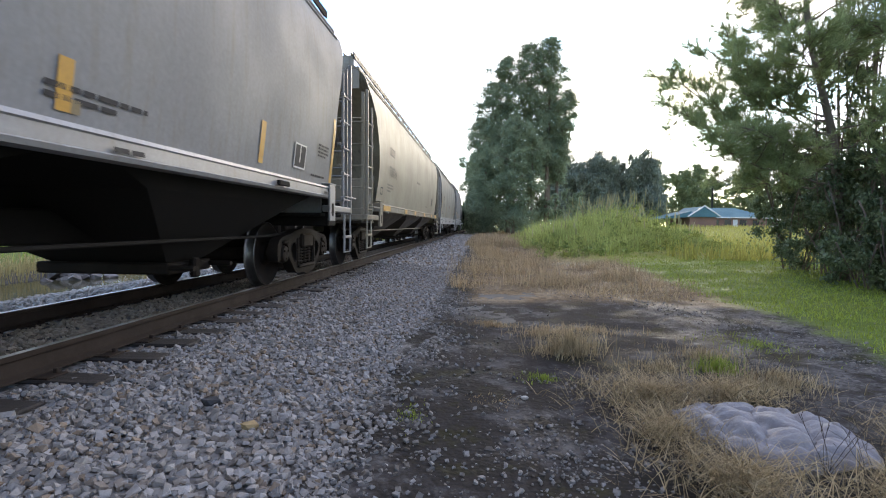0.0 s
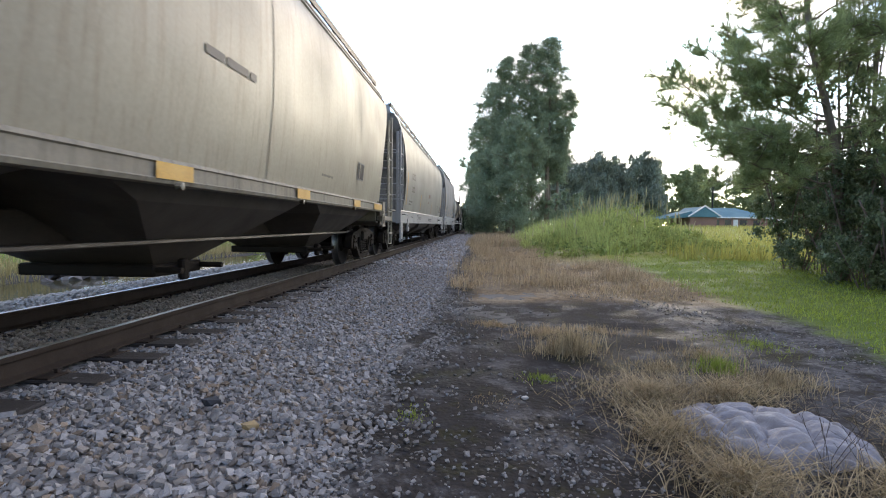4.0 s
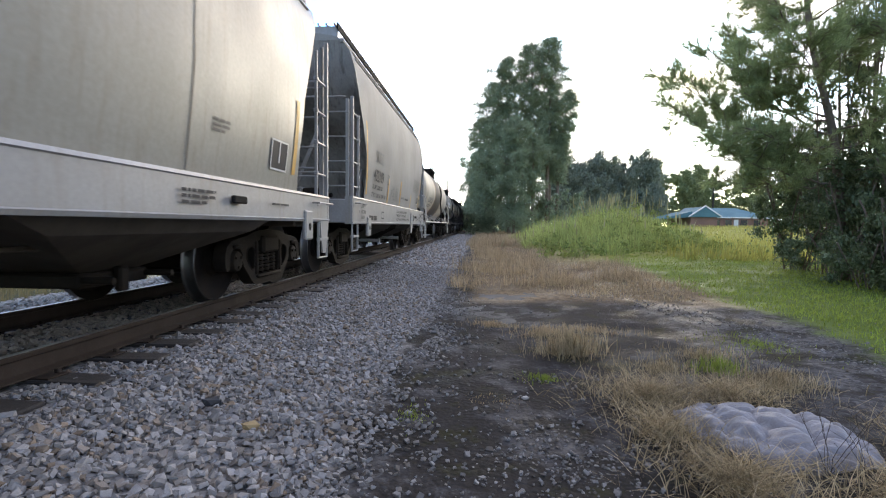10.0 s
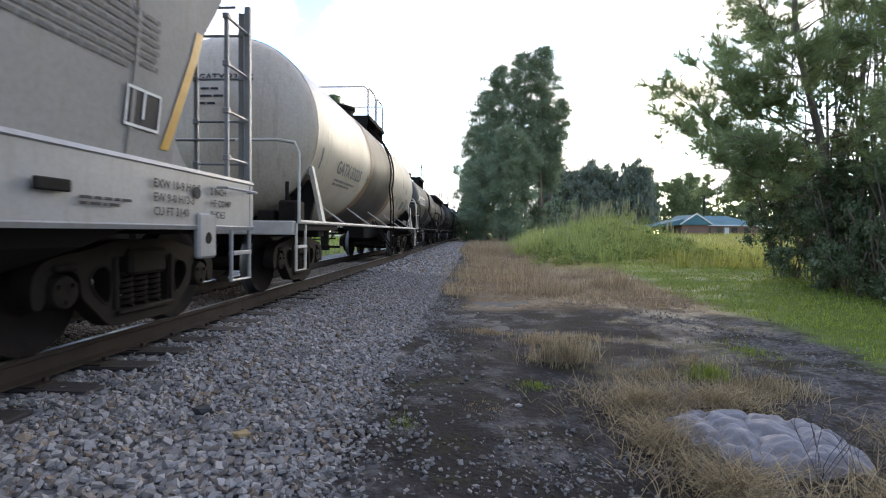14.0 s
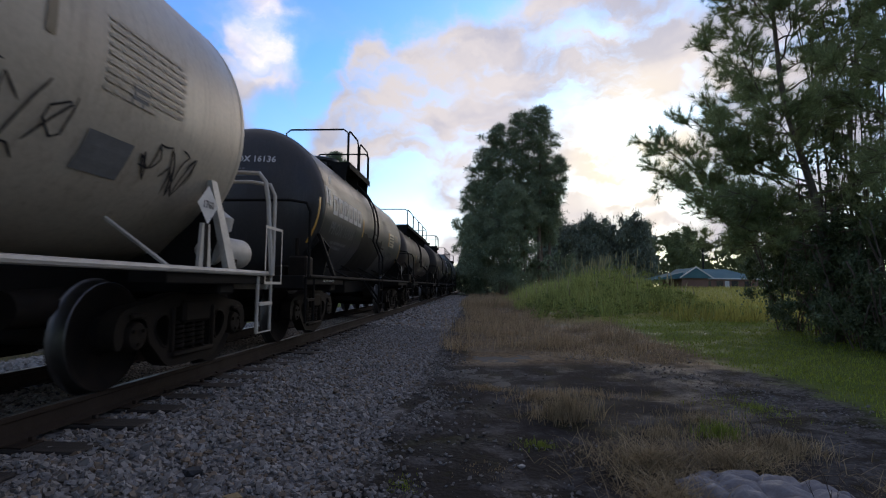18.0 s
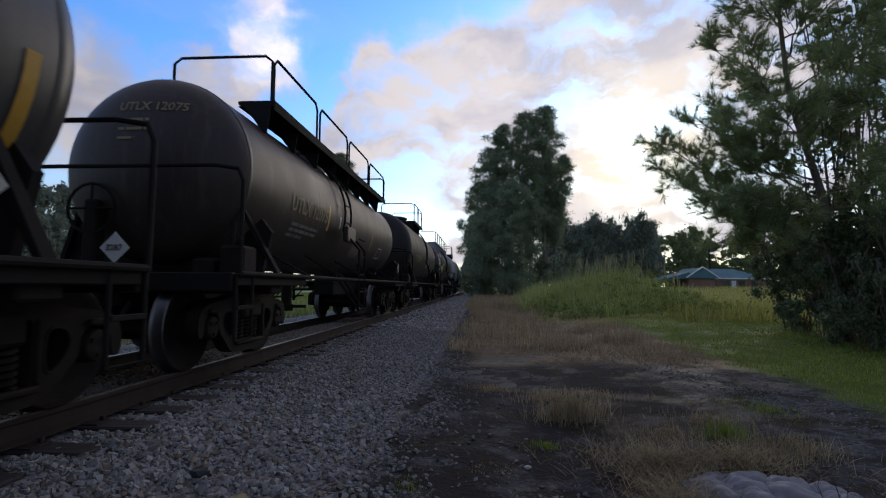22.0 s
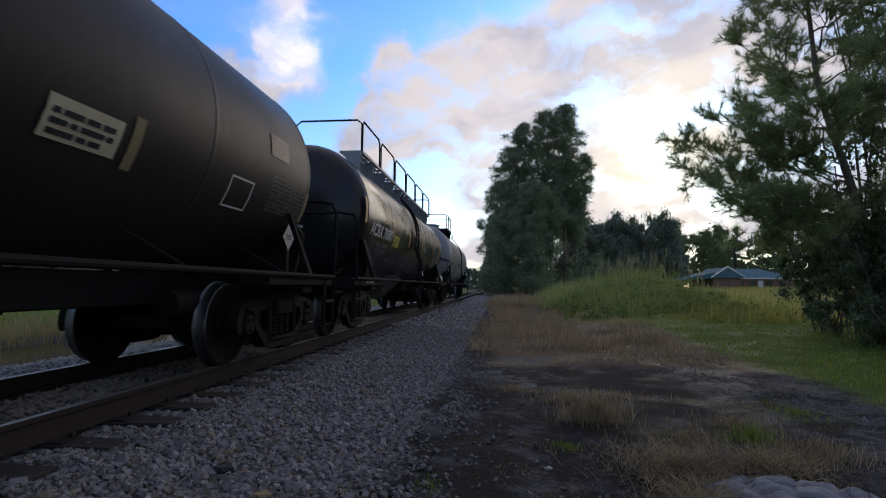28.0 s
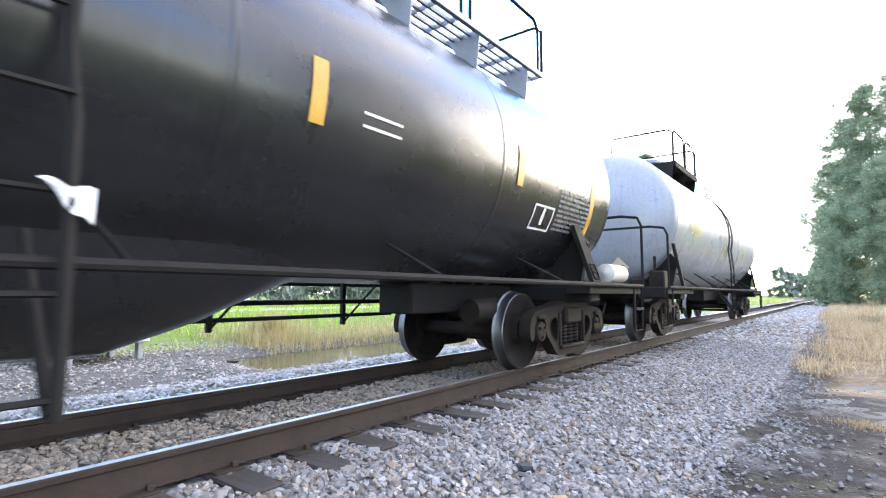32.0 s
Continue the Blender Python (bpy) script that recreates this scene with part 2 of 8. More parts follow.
M_FADEDTEXT = mat("faded_dark_lettering", (0.15, 0.135, 0.12), (0.19, 0.172, 0.148), rough=0.55, scale=5, fine=60, spec=0.2, bump=0.0)
M_OCHRE = mat("ochre_lettering", (0.27, 0.215, 0.125), (0.20, 0.16, 0.10), rough=0.5, scale=5, fine=60, spec=0.1, bump=0.0)
M_RED = mat("faded_red_lettering", (0.26, 0.17, 0.15), (0.24, 0.19, 0.17), rough=0.5, scale=5, fine=60, spec=0.1, bump=0.0)
M_PANEL = mat("yellow_notice_panel", (0.50, 0.42, 0.05), (0.42, 0.34, 0.05), rough=0.4, scale=5, fine=60, bump=0.0)
M_CREAMPANEL = mat("cream_notice_panel", (0.52, 0.46, 0.32), (0.42, 0.36, 0.25), rough=0.45, scale=5, fine=60, bump=0.0)
M_ORANGE = mat("orange_placard", (0.45, 0.16, 0.05), (0.4, 0.14, 0.05), rough=0.45, scale=5, fine=60, bump=0.0)
M_WHITEPAINT = mat("dirty_white_fitting_paint", (0.55, 0.52, 0.46), (0.38, 0.33, 0.27), rough=0.5, scale=4, fine=50, bump=0.06)

M_DIRTYSILL = mat("grimy_tan_sill", (0.25, 0.222, 0.172), (0.17, 0.148, 0.112), spec=0.2, rough=0.65, scale=1.5, fine=30, bump=0.05, dirt=(0.08, 0.065, 0.05), dirt_amount=0.6, streak=1)
# tan wagon end: soot streaks over a base brightened to look lit
M_TANEND = mat("sooty_lit_tan_end_sheet", (0.34, 0.30, 0.22), (0.17, 0.148, 0.115), spec=0.2, rough=0.65, scale=1.1, fine=30, bump=0.05, amount=0.7, dirt=(0.07, 0.058, 0.047), dirt_amount=0.45, streak=1)
# other hopper ends: soot, plus the shade between wagons mixed into the colour
M_SOOTSHADE = mat("sooty_shaded_end_sheet", (0.24, 0.225, 0.205), (0.10, 0.088, 0.076), spec=0.15, rough=0.75, scale=1.1, fine=30, bump=0.06, amount=0.9, dirt=(0.05, 0.043, 0.037), dirt_amount=0.6, streak=1)

# ---- mesh helpers ----


class Geo:
    """Collects vertices and faces of one mesh."""

    def __init__(self):
        self.v, self.f = [], []

    def add(self, vs, fs):
        o = len(self.v)
        self.v.extend(tuple(p) for p in vs)
        self.f.extend(tuple(i + o for i in q) for q in fs)
        return self

    def box(self, x0, x1, y0, y1, z0, z1, c=0.0):
        """A box, with chamfered edges of size c."""
        x0, x1, y0, y1, z0, z1 = min(x0, x1), max(x0, x1), min(y0, y1), max(y0, y1), min(z0, z1), max(z0, z1)
        c = min(c, (x1 - x0) * 0.3, (y1 - y0) * 0.3, (z1 - z0) * 0.3)
        if c <= 0:
            vs = [(x, y, z) for x in (x0, x1) for y in (y0, y1) for z in (z0, z1)]
            return self.add(vs, [(0, 1, 3, 2), (4, 6, 7, 5), (0, 4, 5, 1), (2, 3, 7, 6), (0, 2, 6, 4), (1, 5, 7, 3)])
        bm = bmesh.new()
        bmesh.ops.create_cube(bm, size=1)
        for v in bm.verts:
            v.co = ((x0 + x1) / 2 + v.co.x * (x1 - x0), (y0 + y1) / 2 + v.co.y * (y1 - y0), (z0 + z1) / 2 + v.co.z * (z1 - z0))
        bmesh.ops.bevel(bm, geom=bm.edges[:], offset=c, segments=1, affect="EDGES")
        bm.verts.index_update()
        self.add([v.co for v in bm.verts], [[v.index for v in q.verts] for q in bm.faces])
        bm.free()
        return self

    def tube(self, pts, r, n=6, closed=False):
        """A round bar along the points."""
        pts = [Vector(p) for p in pts]
        m, vs, fs = len(pts), [], []
        side = None
        for i, p in enumerate(pts):
            a = pts[(i - 1) % m] if closed or i else p
            b = pts[(i + 1) % m] if closed or i < m - 1 else p
            d = (b - a).normalized()
            if side is None or abs(side.dot(d)) > 0.95:
                side = d.orthogonal().normalized()
            side = (side - d * side.dot(d)).normalized()
            up = d.cross(side)
            vs += [p + r * (math.cos(2 * math.pi * k / n) * side + math.sin(2 * math.pi * k / n) * up) for k in range(n)]
        for i in range(m if closed else m - 1):
            j = (i + 1) % m
            fs += [(i * n + k, i * n + (k + 1) % n, j * n + (k + 1) % n, j * n + k) for k in range(n)]
        if not closed:
            fs += [tuple(range(n))[::-1], tuple((m - 1) * n + k for k in range(n))]
        return self.add(vs, fs)

    def lathe(self, prof, n=32, axis="Y", c=(0, 0, 0), a0=0.0, a1=2 * math.pi):
        """A profile of (along, radius) turned round an axis."""
        full = abs(a1 - a0 - 2 * math.pi) < 1e-6
        k, vs, fs = (n if full else n + 1), [], []
        for al, r in prof:
            for i in range(k):
                a = a0 + (a1 - a0) * i / n
                u, w = r * math.cos(a), r * math.sin(a)
                vs.append({"Y": (c[0] + u, c[1] + al, c[2] + w), "X": (c[0] + al, c[1] + u, c[2] + w), "Z": (c[0] + u, c[1] + w, c[2] + al)}[axis])
        for j in range(len(prof) - 1):
            for i in range(n):
                i2 = (i + 1) % k
                fs.append((j * k + i, j * k + i2, (j + 1) * k + i2, (j + 1) * k + i))
        return self.add(vs, fs)

    def prism(self, poly, axis, a, b):
        """A polygon in the plane across the axis, drawn out from a to b. axis X: polygon (y, z); Y: (x, z); Z: (x, y)."""
        m, vs = len(poly), []
        for t in (a, b):
            vs += [{"X": (t, p, q), "Y": (p, t, q), "Z": (p, q, t)}[axis] for p, q in poly]
        fs = [tuple(range(m))[::-1], tuple(range(m, 2 * m))] + [(i, (i + 1) % m, m + (i + 1) % m, m + i) for i in range(m)]
        return self.add(vs, fs)

    def sheet(self, rows):
        """A surface through rows of points."""
        w = len(rows[0])
        vs = [p for r in rows for p in r]
        fs = [(i * w + j, i * w + j + 1, (i + 1) * w + j + 1, (i + 1) * w + j) for i in range(len(rows) - 1) for j in range(w - 1)]
        return self.add(vs, fs)

    def mesh(self, name, material, smooth=0.0):
        me = bpy.data.meshes.new(name)
        me.from_pydata(self.v, [], self.f)
        me.materials.append(material)
        bm = bmesh.new()
        bm.from_mesh(me)
        bmesh.ops.recalc_face_normals(bm, faces=bm.faces)
        bm.to_mesh(me)
        bm.free()
        me.polygons.foreach_set("use_smooth", [bool(smooth)] * len(me.polygons))
        if smooth:
            me.set_sharp_from_angle(angle=radians(smooth))
        return me


def part(name, geo, material, parent=None, label="", smooth=35, at=None):
    """One mesh object, under a thing or a part."""
    me = geo.mesh(name, material, smooth) if isinstance(geo, Geo) else geo
    ob = new(name, me)
    ob.parent = parent
    if at is not None:
        ob.matrix_basis = at
    if label:
        ob["label"] = label
    return ob


def raw_mesh(name, verts, faces, material, smooth=False):
    """A mesh straight from arrays: verts (n, 3), faces (m, k)."""
    me = bpy.data.meshes.new(name)
    verts, faces = np.asarray(verts, np.float32), np.asarray(faces, np.int32)
    k = faces.shape[1]
    me.vertices.add(len(verts))
    me.vertices.foreach_set("co", verts.ravel())
    me.loops.add(faces.size)
    me.loops.foreach_set("vertex_index", faces.ravel())
    me.polygons.add(len(faces))
    me.polygons.foreach_set("loop_start", np.arange(len(faces), dtype=np.int32) * k)
    me.polygons.foreach_set("use_smooth", np.full(len(faces), smooth, bool))
    me.update(calc_edges=True)
    me.materials.append(material)
    return me


def text_geo(words, size, bend=None, cut=0.12):
    """Flat lettering in the plane of u (along) and w (up), then laid on a surface by bend(u, w) -> (x, y, z)."""
    cu = bpy.data.curves.new("lettering", "FONT")
    cu.body, cu.size, cu.align_x, cu.resolution_u, cu.offset = words, size, "LEFT", 2, 0.018 * size
    ob = bpy.data.objects.new("lettering", cu)
    me = bpy.data.meshes.new_from_object(ob)
    bm = bmesh.new()
    bm.from_mesh(me)
    bpy.data.objects.remove(ob)
    bpy.data.curves.remove(cu)
    if bend and cut and bm.verts:
        lo, hi = min(v.co.y for v in bm.verts), max(v.co.y for v in bm.verts)
        w = lo + cut
        while w < hi:
            bmesh.ops.bisect_plane(bm, geom=bm.verts[:] + bm.edges[:] + bm.faces[:], plane_co=(0, w, 0), plane_no=(0, 1, 0))
            w += cut
    bm.verts.index_update()
    g = Geo().add([bend(v.co.x, v.co.y) if bend else v.co for v in bm.verts], [[v.index for v in f.verts] for f in bm.faces])
    bm.free()
    bpy.data.meshes.remove(me)
    return g



# ---- ground, one sheet to the horizon ----
RT = 0.35            # rail top
TRACK = -3.89        # track centre line
# the train's pace towards the camera, in metres a second at those seconds: it gathers speed at the start
PACE = [(0.0, 3.28), (1.5, 3.30), (3.0, 3.50), (4.5, 3.60), (32.0, 3.60)]


def rolled(t):
    """Metres the train has rolled since the start."""
    d = 0.0
    for (t0, v0), (t1, v1) in zip(PACE, PACE[1:]):
        k = min(max(t - t0, 0.0), t1 - t0)
        d += v0 * k + (v1 - v0) / (t1 - t0) * k * k / 2
    return d



def smooth01(a, b, x):
    t = np.clip((x - a) / (b - a), 0, 1)
    return t * t * (3 - 2 * t)


def wave(x, y, s, k=0.0):
    return (np.sin(x * s + 1.3 * k + 1.7 * np.sin(y * s * 0.7 + k)) * np.cos(y * s * 0.9 + 0.6 * k + 1.1 * np.sin(x * s * 0.6)))


PUDDLES = [(-0.25, 7.6, 0.42, 0.42, 0.035), (0.45, 9.2, 0.7, 0.7, 0.035), (0.4, 6.7, 0.35, 0.9, 0.03)]


def ground_z(x, y):
    """Height of the ground: the ballast bed, the dirt path, the pond left of the line, the field."""
    x, y = np.asarray(x, float), np.asarray(y, float)
    u = x - TRACK
    near = 0.135 * (1 - smooth01(1.45, 3.15, u))
    far = 0.135 - 0.30 * smooth01(1.9, 4.6, -u)
    z = np.where(u > 0, near, far)
    z = z + 0.030 * (1 - smooth01(0.55, 0.70, np.abs(u)))
    z = z + 0.02 * wave(x, y, 1.1, 1) * smooth01(-1, 0.5, x) + 0.012 * wave(x, y, 3.7, 2) * smooth01(-1, 0.5, x)
    for cx, cy, rx, ry, d in PUDDLES:
        z = z - d * np.exp(-((x - cx) / rx) ** 2 - ((y - cy) / ry) ** 2)
    pond = smooth01(-8.2, -9.2, x) * smooth01(-12.0, -11.0, x) * smooth01(5.0, 7.2, y) * smooth01(27, 20, y)
    z = z - 0.30 * pond
    z = z + 0.25 * smooth01(-13, -18, x)
    mound = np.exp(-((x - 8) / 6) ** 2 - ((y - 26) / 9) ** 2)
    z = z + 0.35 * mound + 0.05 * smooth01(1.5, 6, x) + 1.25 * smooth01(40, 110, y) * smooth01(2, 20, x)
    return z


def axis_steps(parts):
    out = []
    for a, b, d in parts:
        out += list(np.arange(a, b, d))
    return np.array(out + [parts[-1][1]])


gx = axis_steps([(-900, -100, 80), (-100, -20, 8), (-20, -8, 0.6), (-8, 9, 0.16), (9, 30, 1.0), (30, 110, 8), (110, 900, 80)])
gy = axis_steps([(-900, -60, 80), (-60, -4, 6), (-4, 1, 0.6), (1, 14, 0.16), (14, 40, 0.6), (40, 120, 4), (120, 900, 60)])
GX, GY = np.meshgrid(gx, gy)
GZ = ground_z(GX, GY) + np.where((abs(GX) < 10) & (GY < 14), np.random.normal(0, 0.006, GX.shape), 0)
w = len(gx)
ii = (np.arange(len(gy) - 1)[:, None] * w + np.arange(w - 1)[None]).ravel()

m_ground = bpy.data.materials.new("earth_grass_and_gravel")
m_ground.use_nodes = True
N = Nodes(m_ground.node_tree)
co = N.n("ShaderNodeTexCoord").outputs["Object"]
sx = N.n("ShaderNodeSeparateXYZ", {0: co}).outputs
n1 = N.n("ShaderNodeTexNoise", {"Vector": co, "Scale": 0.9, "Detail": 6.0, "Roughness": 0.62}).outputs["Fac"]
n2 = N.n("ShaderNodeTexNoise", {"Vector": co, "Scale": 9.0, "Detail": 6.0, "Roughness": 0.65}).outputs["Fac"]
n3 = N.n("ShaderNodeTexVoronoi", {"Vector": co, "Scale": 26.0, "Randomness": 1.0})
n4 = N.n("ShaderNodeTexNoise", {"Vector": co, "Scale": 70.0, "Detail": 3.0}).outputs["Fac"]
pebble = N.n("ShaderNodeSeparateColor", {0: n3.outputs["Color"]}).outputs[0]
gravel = N.mix(pebble, (0.08, 0.077, 0.073), (0.24, 0.23, 0.22))
n5 = N.n("ShaderNodeTexNoise", {"Vector": N.vmath("ADD", co, (7.3, 2.1, 0.0)).outputs[0], "Scale": 2.3, "Detail": 7.0, "Roughness": 0.68}).outputs["Fac"]
damp = N.mix(N.smooth(n1, 0.42, 0.58), (0.036, 0.032, 0.029), (0.013, 0.0115, 0.010))
dirt = N.mix(N.smooth(n5, 0.50, 0.60), damp, (0.064, 0.060, 0.059))
dirt = N.mix(N.math("MULTIPLY", N.smooth(n5, 0.46, 0.36), 0.8), dirt, (0.034, 0.032, 0.016))
dirt = N.mix(N.math("MULTIPLY", N.smooth(n2, 0.56, 0.66), 0.6), dirt, (0.03, 0.026, 0.022))
dirt = N.mix(N.math("MULTIPLY", N.smooth(pebble, 0.84, 0.90), N.smooth(n5, 0.52, 0.62)), dirt, (0.10, 0.096, 0.092))
strip = N.math("MULTIPLY", N.smooth(sx[0], 1.9, 2.9), N.math("SUBTRACT", 1.0, N.smooth(sx[1], 8.6, 10.5)))
dirt = N.mix(N.math("MULTIPLY", strip, N.smooth(n5, 0.40, 0.55)), dirt, N.mix(pebble, (0.040, 0.037, 0.036), (0.125, 0.12, 0.115)))
dry = N.mix(N.smooth(n2, 0.35, 0.65), (0.20, 0.145, 0.085), (0.09, 0.065, 0.042))
green = N.mix(n2, (0.13, 0.17, 0.04), (0.08, 0.11, 0.028))
meadow = N.mix(n1, (0.30, 0.27, 0.08), (0.2, 0.21, 0.06))
wob = N.math("MULTIPLY_ADD", N.math("SUBTRACT", n1, 0.5), 1.6, N.math("MULTIPLY", N.math("SUBTRACT", n2, 0.5), 0.7))
xw = N.math("ADD", sx[0], wob)
yw = N.math("ADD", sx[1], wob)
# gravel towards the line, then dirt, then mown grass away from it
edge = N.math("MULTIPLY_ADD", sx[1], 0.25, 2.15)
is_dirt = N.smooth(xw, -1.05, -0.65)
gravel = N.mix(N.math("MULTIPLY", N.smooth(sx[0], -4.7, -4.55), N.smooth(N.math("MULTIPLY", sx[0], -1.0), 3.1, 3.25)), gravel, N.mix(pebble, (0.075, 0.06, 0.045), (0.22, 0.18, 0.135)))
c = N.mix(is_dirt, gravel, dirt)
c = N.mix(N.math("MULTIPLY", N.smooth(yw, 7.9, 8.9), N.smooth(xw, -0.6, 0.0)), c, dry)
c = N.mix(N.smooth(N.math("SUBTRACT", xw, N.math("MULTIPLY_ADD", sx[1], 0.02, 3.9)), -0.25, 0.35), c, green)
c = N.mix(N.math("MULTIPLY", N.smooth(yw, 15.5, 19), N.smooth(xw, 1.5, 4.0)), c, meadow)
c = N.mix(N.smooth(N.math("MULTIPLY", xw, -1.0), 7.6, 8.4), c, N.mix(n2, (0.12, 0.115, 0.105), (0.07, 0.062, 0.05)))
c = N.mix(N.smooth(N.math("MULTIPLY", xw, -1.0), 12.6, 13.6), c, N.mix(n1, (0.16, 0.19, 0.05), (0.09, 0.13, 0.035)))
c = N.mix(N.smooth(N.math("MULTIPLY", yw, -1.0), -1.0, 6.0), c, N.mix(n2, (0.12, 0.11, 0.10), (0.07, 0.09, 0.03)))
g = N.math("MULTIPLY_ADD", n4, 0.6, 0.7)
c = N.mix(1.0, c, N.n("ShaderNodeCombineColor", {0: g, 1: g, 2: g}).outputs[0], "MULTIPLY")
hgt = N.math("MULTIPLY_ADD", n2, 0.5, N.math("MULTIPLY_ADD", n3.outputs["Distance"], -0.6, N.math("MULTIPLY", n4, 0.3)))
wet = N.math("MULTIPLY", N.smooth(n1, 0.44, 0.58), is_dirt)
bs = N.n("ShaderNodeBsdfPrincipled", {"Base Color": c, "Roughness": N.math("MULTIPLY_ADD", wet, -0.34, 0.94), "Specular IOR Level": 0.05,
                                      "Normal": N.n("ShaderNodeBump", {"Height": hgt, "Strength": 0.45, "Distance": 0.03}).outputs[0]})
N.n("ShaderNodeOutputMaterial", {"Surface": bs.outputs[0]})
ground = new("ground", raw_mesh("ground", np.stack([GX.ravel(), GY.ravel(), GZ.ravel()], 1), np.stack([ii, ii + 1, ii + w + 1, ii + w], 1), m_ground, True))
tagged(ground, "damp dirt path, gravel bed and grass field", "ground", kind="structure")

# ---- track: two rails on sleepers ----
RAIL_PROF = [(-0.07, -0.172), (0.07, -0.172), (0.07, -0.160), (0.012, -0.140), (0.010, -0.045), (0.034, -0.034), (0.036, -0.006), (0.030, 0.0)]
RAIL_PROF += [(-x, z) for x, z in RAIL_PROF[:1:-1]]
for k, dx in enumerate((-0.753, 0.753)):
    rail = new("rail")
    rail.location = (TRACK + dx, 0, RT)
    tagged(rail, "rusty brown steel rail with a polished running top", "rail", "running rails", "structure")
    part("rail_body", Geo().prism(RAIL_PROF, "Y", -60, 420), M_RUSTRAIL, rail, smooth=0)
    part("rail_head", Geo().box(-0.024, 0.024, -60, 420, 0.0005, 0.003), M_RAILTOP, rail, "bright worn rail top", smooth=0)


def sleeper_mesh(seed):
    rnd = random.Random(seed)
    g = Geo().box(-1.3, 1.3, -0.115, 0.115, -0.18, 0, 0.012)
    for _ in range(4):
        y = rnd.uniform(-0.09, 0.09)
        g.box(-1.302, -0.5 + rnd.uniform(-0.3, 1.2), y, y + 0.012, -0.002, 0.004)
    return g.mesh("sleeper", M_TIE)


TIES = [sleeper_mesh(s) for s in range(4)]
plate_me = Geo().box(-0.16, 0.16, -0.09, 0.09, 0, 0.012, 0.004).mesh("tie_plate", M_RUSTRAIL)
spike_me = Geo().box(-0.018, 0.018, -0.018, 0.018, 0.01, 0.045, 0.005).mesh("spike", M_RUSTRAIL)
rnd = random.Random(5)
TIE_Y = []
y = -6.0
while y < 70:
    tie = new("sleeper", TIES[rnd.randrange(4)])
    TIE_Y.append(y)
    tie.matrix_basis = pose(TRACK + rnd.uniform(-0.06, 0.06), y, RT - 0.186, rnd.uniform(-0.6, 0.6), rnd.uniform(-0.4, 0.4), rnd.uniform(-1.4, 1.4))
    tagged(tie, "dark weathered wooden sleeper half sunk in ballast", "sleeper", "sleepers under the rails")
    if y < 30:
        for dx in (-0.753, 0.753):
            plate = part("tie_plate", plate_me, M_RUSTRAIL, tie, at=pose(dx, 0, 0))
            if y < 12:
                for q in (-0.1, 0.1):
                    part("spike", spike_me, M_RUSTRAIL, plate, at=pose(q, 0.055 if q > 0 else -0.055, 0))
    y += 0.52 + rnd.uniform(-0.03, 0.03)
far_ties = Geo()
y = 70.3
while y < 300:
    far_ties.box(TRACK - 1.3, TRACK + 1.3, y, y + 0.22, 0.0, RT - 0.186)
    y += 0.54
tagged(new("far_sleepers", far_ties.mesh("far_sleepers", M_TIE)), "row of dark wooden sleepers far down the line", "sleepers", kind="stuff")

# ---- train ----
CARS, WHEELSETS = [], []


def wheel_geo():
    return Geo().lathe([(-0.065, 0.10), (-0.065, 0.14), (-0.01, 0.17), (-0.03, 0.37), (-0.055, 0.40), (-0.055, 0.445), (0.0, 0.452)], 40, "X") \
        .lathe([(0.075, 0.483), (0.082, 0.470), (0.080, 0.40), (0.03, 0.37), (0.02, 0.17), (0.075, 0.14), (0.075, 0.10)], 40, "X")


WHEEL_ME = wheel_geo().mesh("wheel", M_WHEEL, 40)
TREAD_ME = Geo().lathe([(-0.056, 0.445), (-0.050, 0.452), (0.045, 0.458), (0.058, 0.470), (0.066, 0.483), (0.076, 0.484)], 40, "X").mesh("tread", M_TREAD, 40)
AXLE_ME = Geo().lathe([(-1.02, 0.0), (-1.02, 0.075), (-0.9, 0.08), (-0.82, 0.1), (-0.6, 0.085), (0.6, 0.085), (0.82, 0.1), (0.9, 0.08), (1.02, 0.075), (1.02, 0.0)], 16, "X").mesh("axle", M_WHEEL, 40)


def rounded(poly, times=2):
    """A closed outline with its corners cut round."""
    for _ in range(times):
        poly = [q for i in range(len(poly)) for q in ((poly[i][0] * 0.75 + poly[(i + 1) % len(poly)][0] * 0.25, poly[i][1] * 0.75 + poly[(i + 1) % len(poly)][1] * 0.25),
                                                      (poly[i][0] * 0.25 + poly[(i + 1) % len(poly)][0] * 0.75, poly[i][1] * 0.25 + poly[(i + 1) % len(poly)][1] * 0.75))]
    return poly


def pierced_plate(g, loops, x0, x1):
    """An upright casting across x: the first loop (y, z) is its outline, the others are openings through it."""
    bm = bmesh.new()
    edges = []
    for lp in loops:
        vs = [bm.verts.new((0, y, z)) for y, z in lp]
        edges += [bm.edges.new((vs[i], vs[(i + 1) % len(vs)])) for i in range(len(vs))]
    bmesh.ops.triangle_fill(bm, use_beauty=True, edges=edges)
    bm.verts.index_update()
    pts = [v.co[:] for v in bm.verts]
    tri = [[v.index for v in f.verts] for f in bm.faces]
    bm.free()
    for x in (x0, x1):
        g.add([(x, y, z) for _, y, z in pts], tri)
    for lp in loops:
        n = len(lp)
        g.add([(x0, y, z) for y, z in lp] + [(x1, y, z) for y, z in lp], [(i, (i + 1) % n, n + (i + 1) % n, n + i) for i in range(n)])
    return g


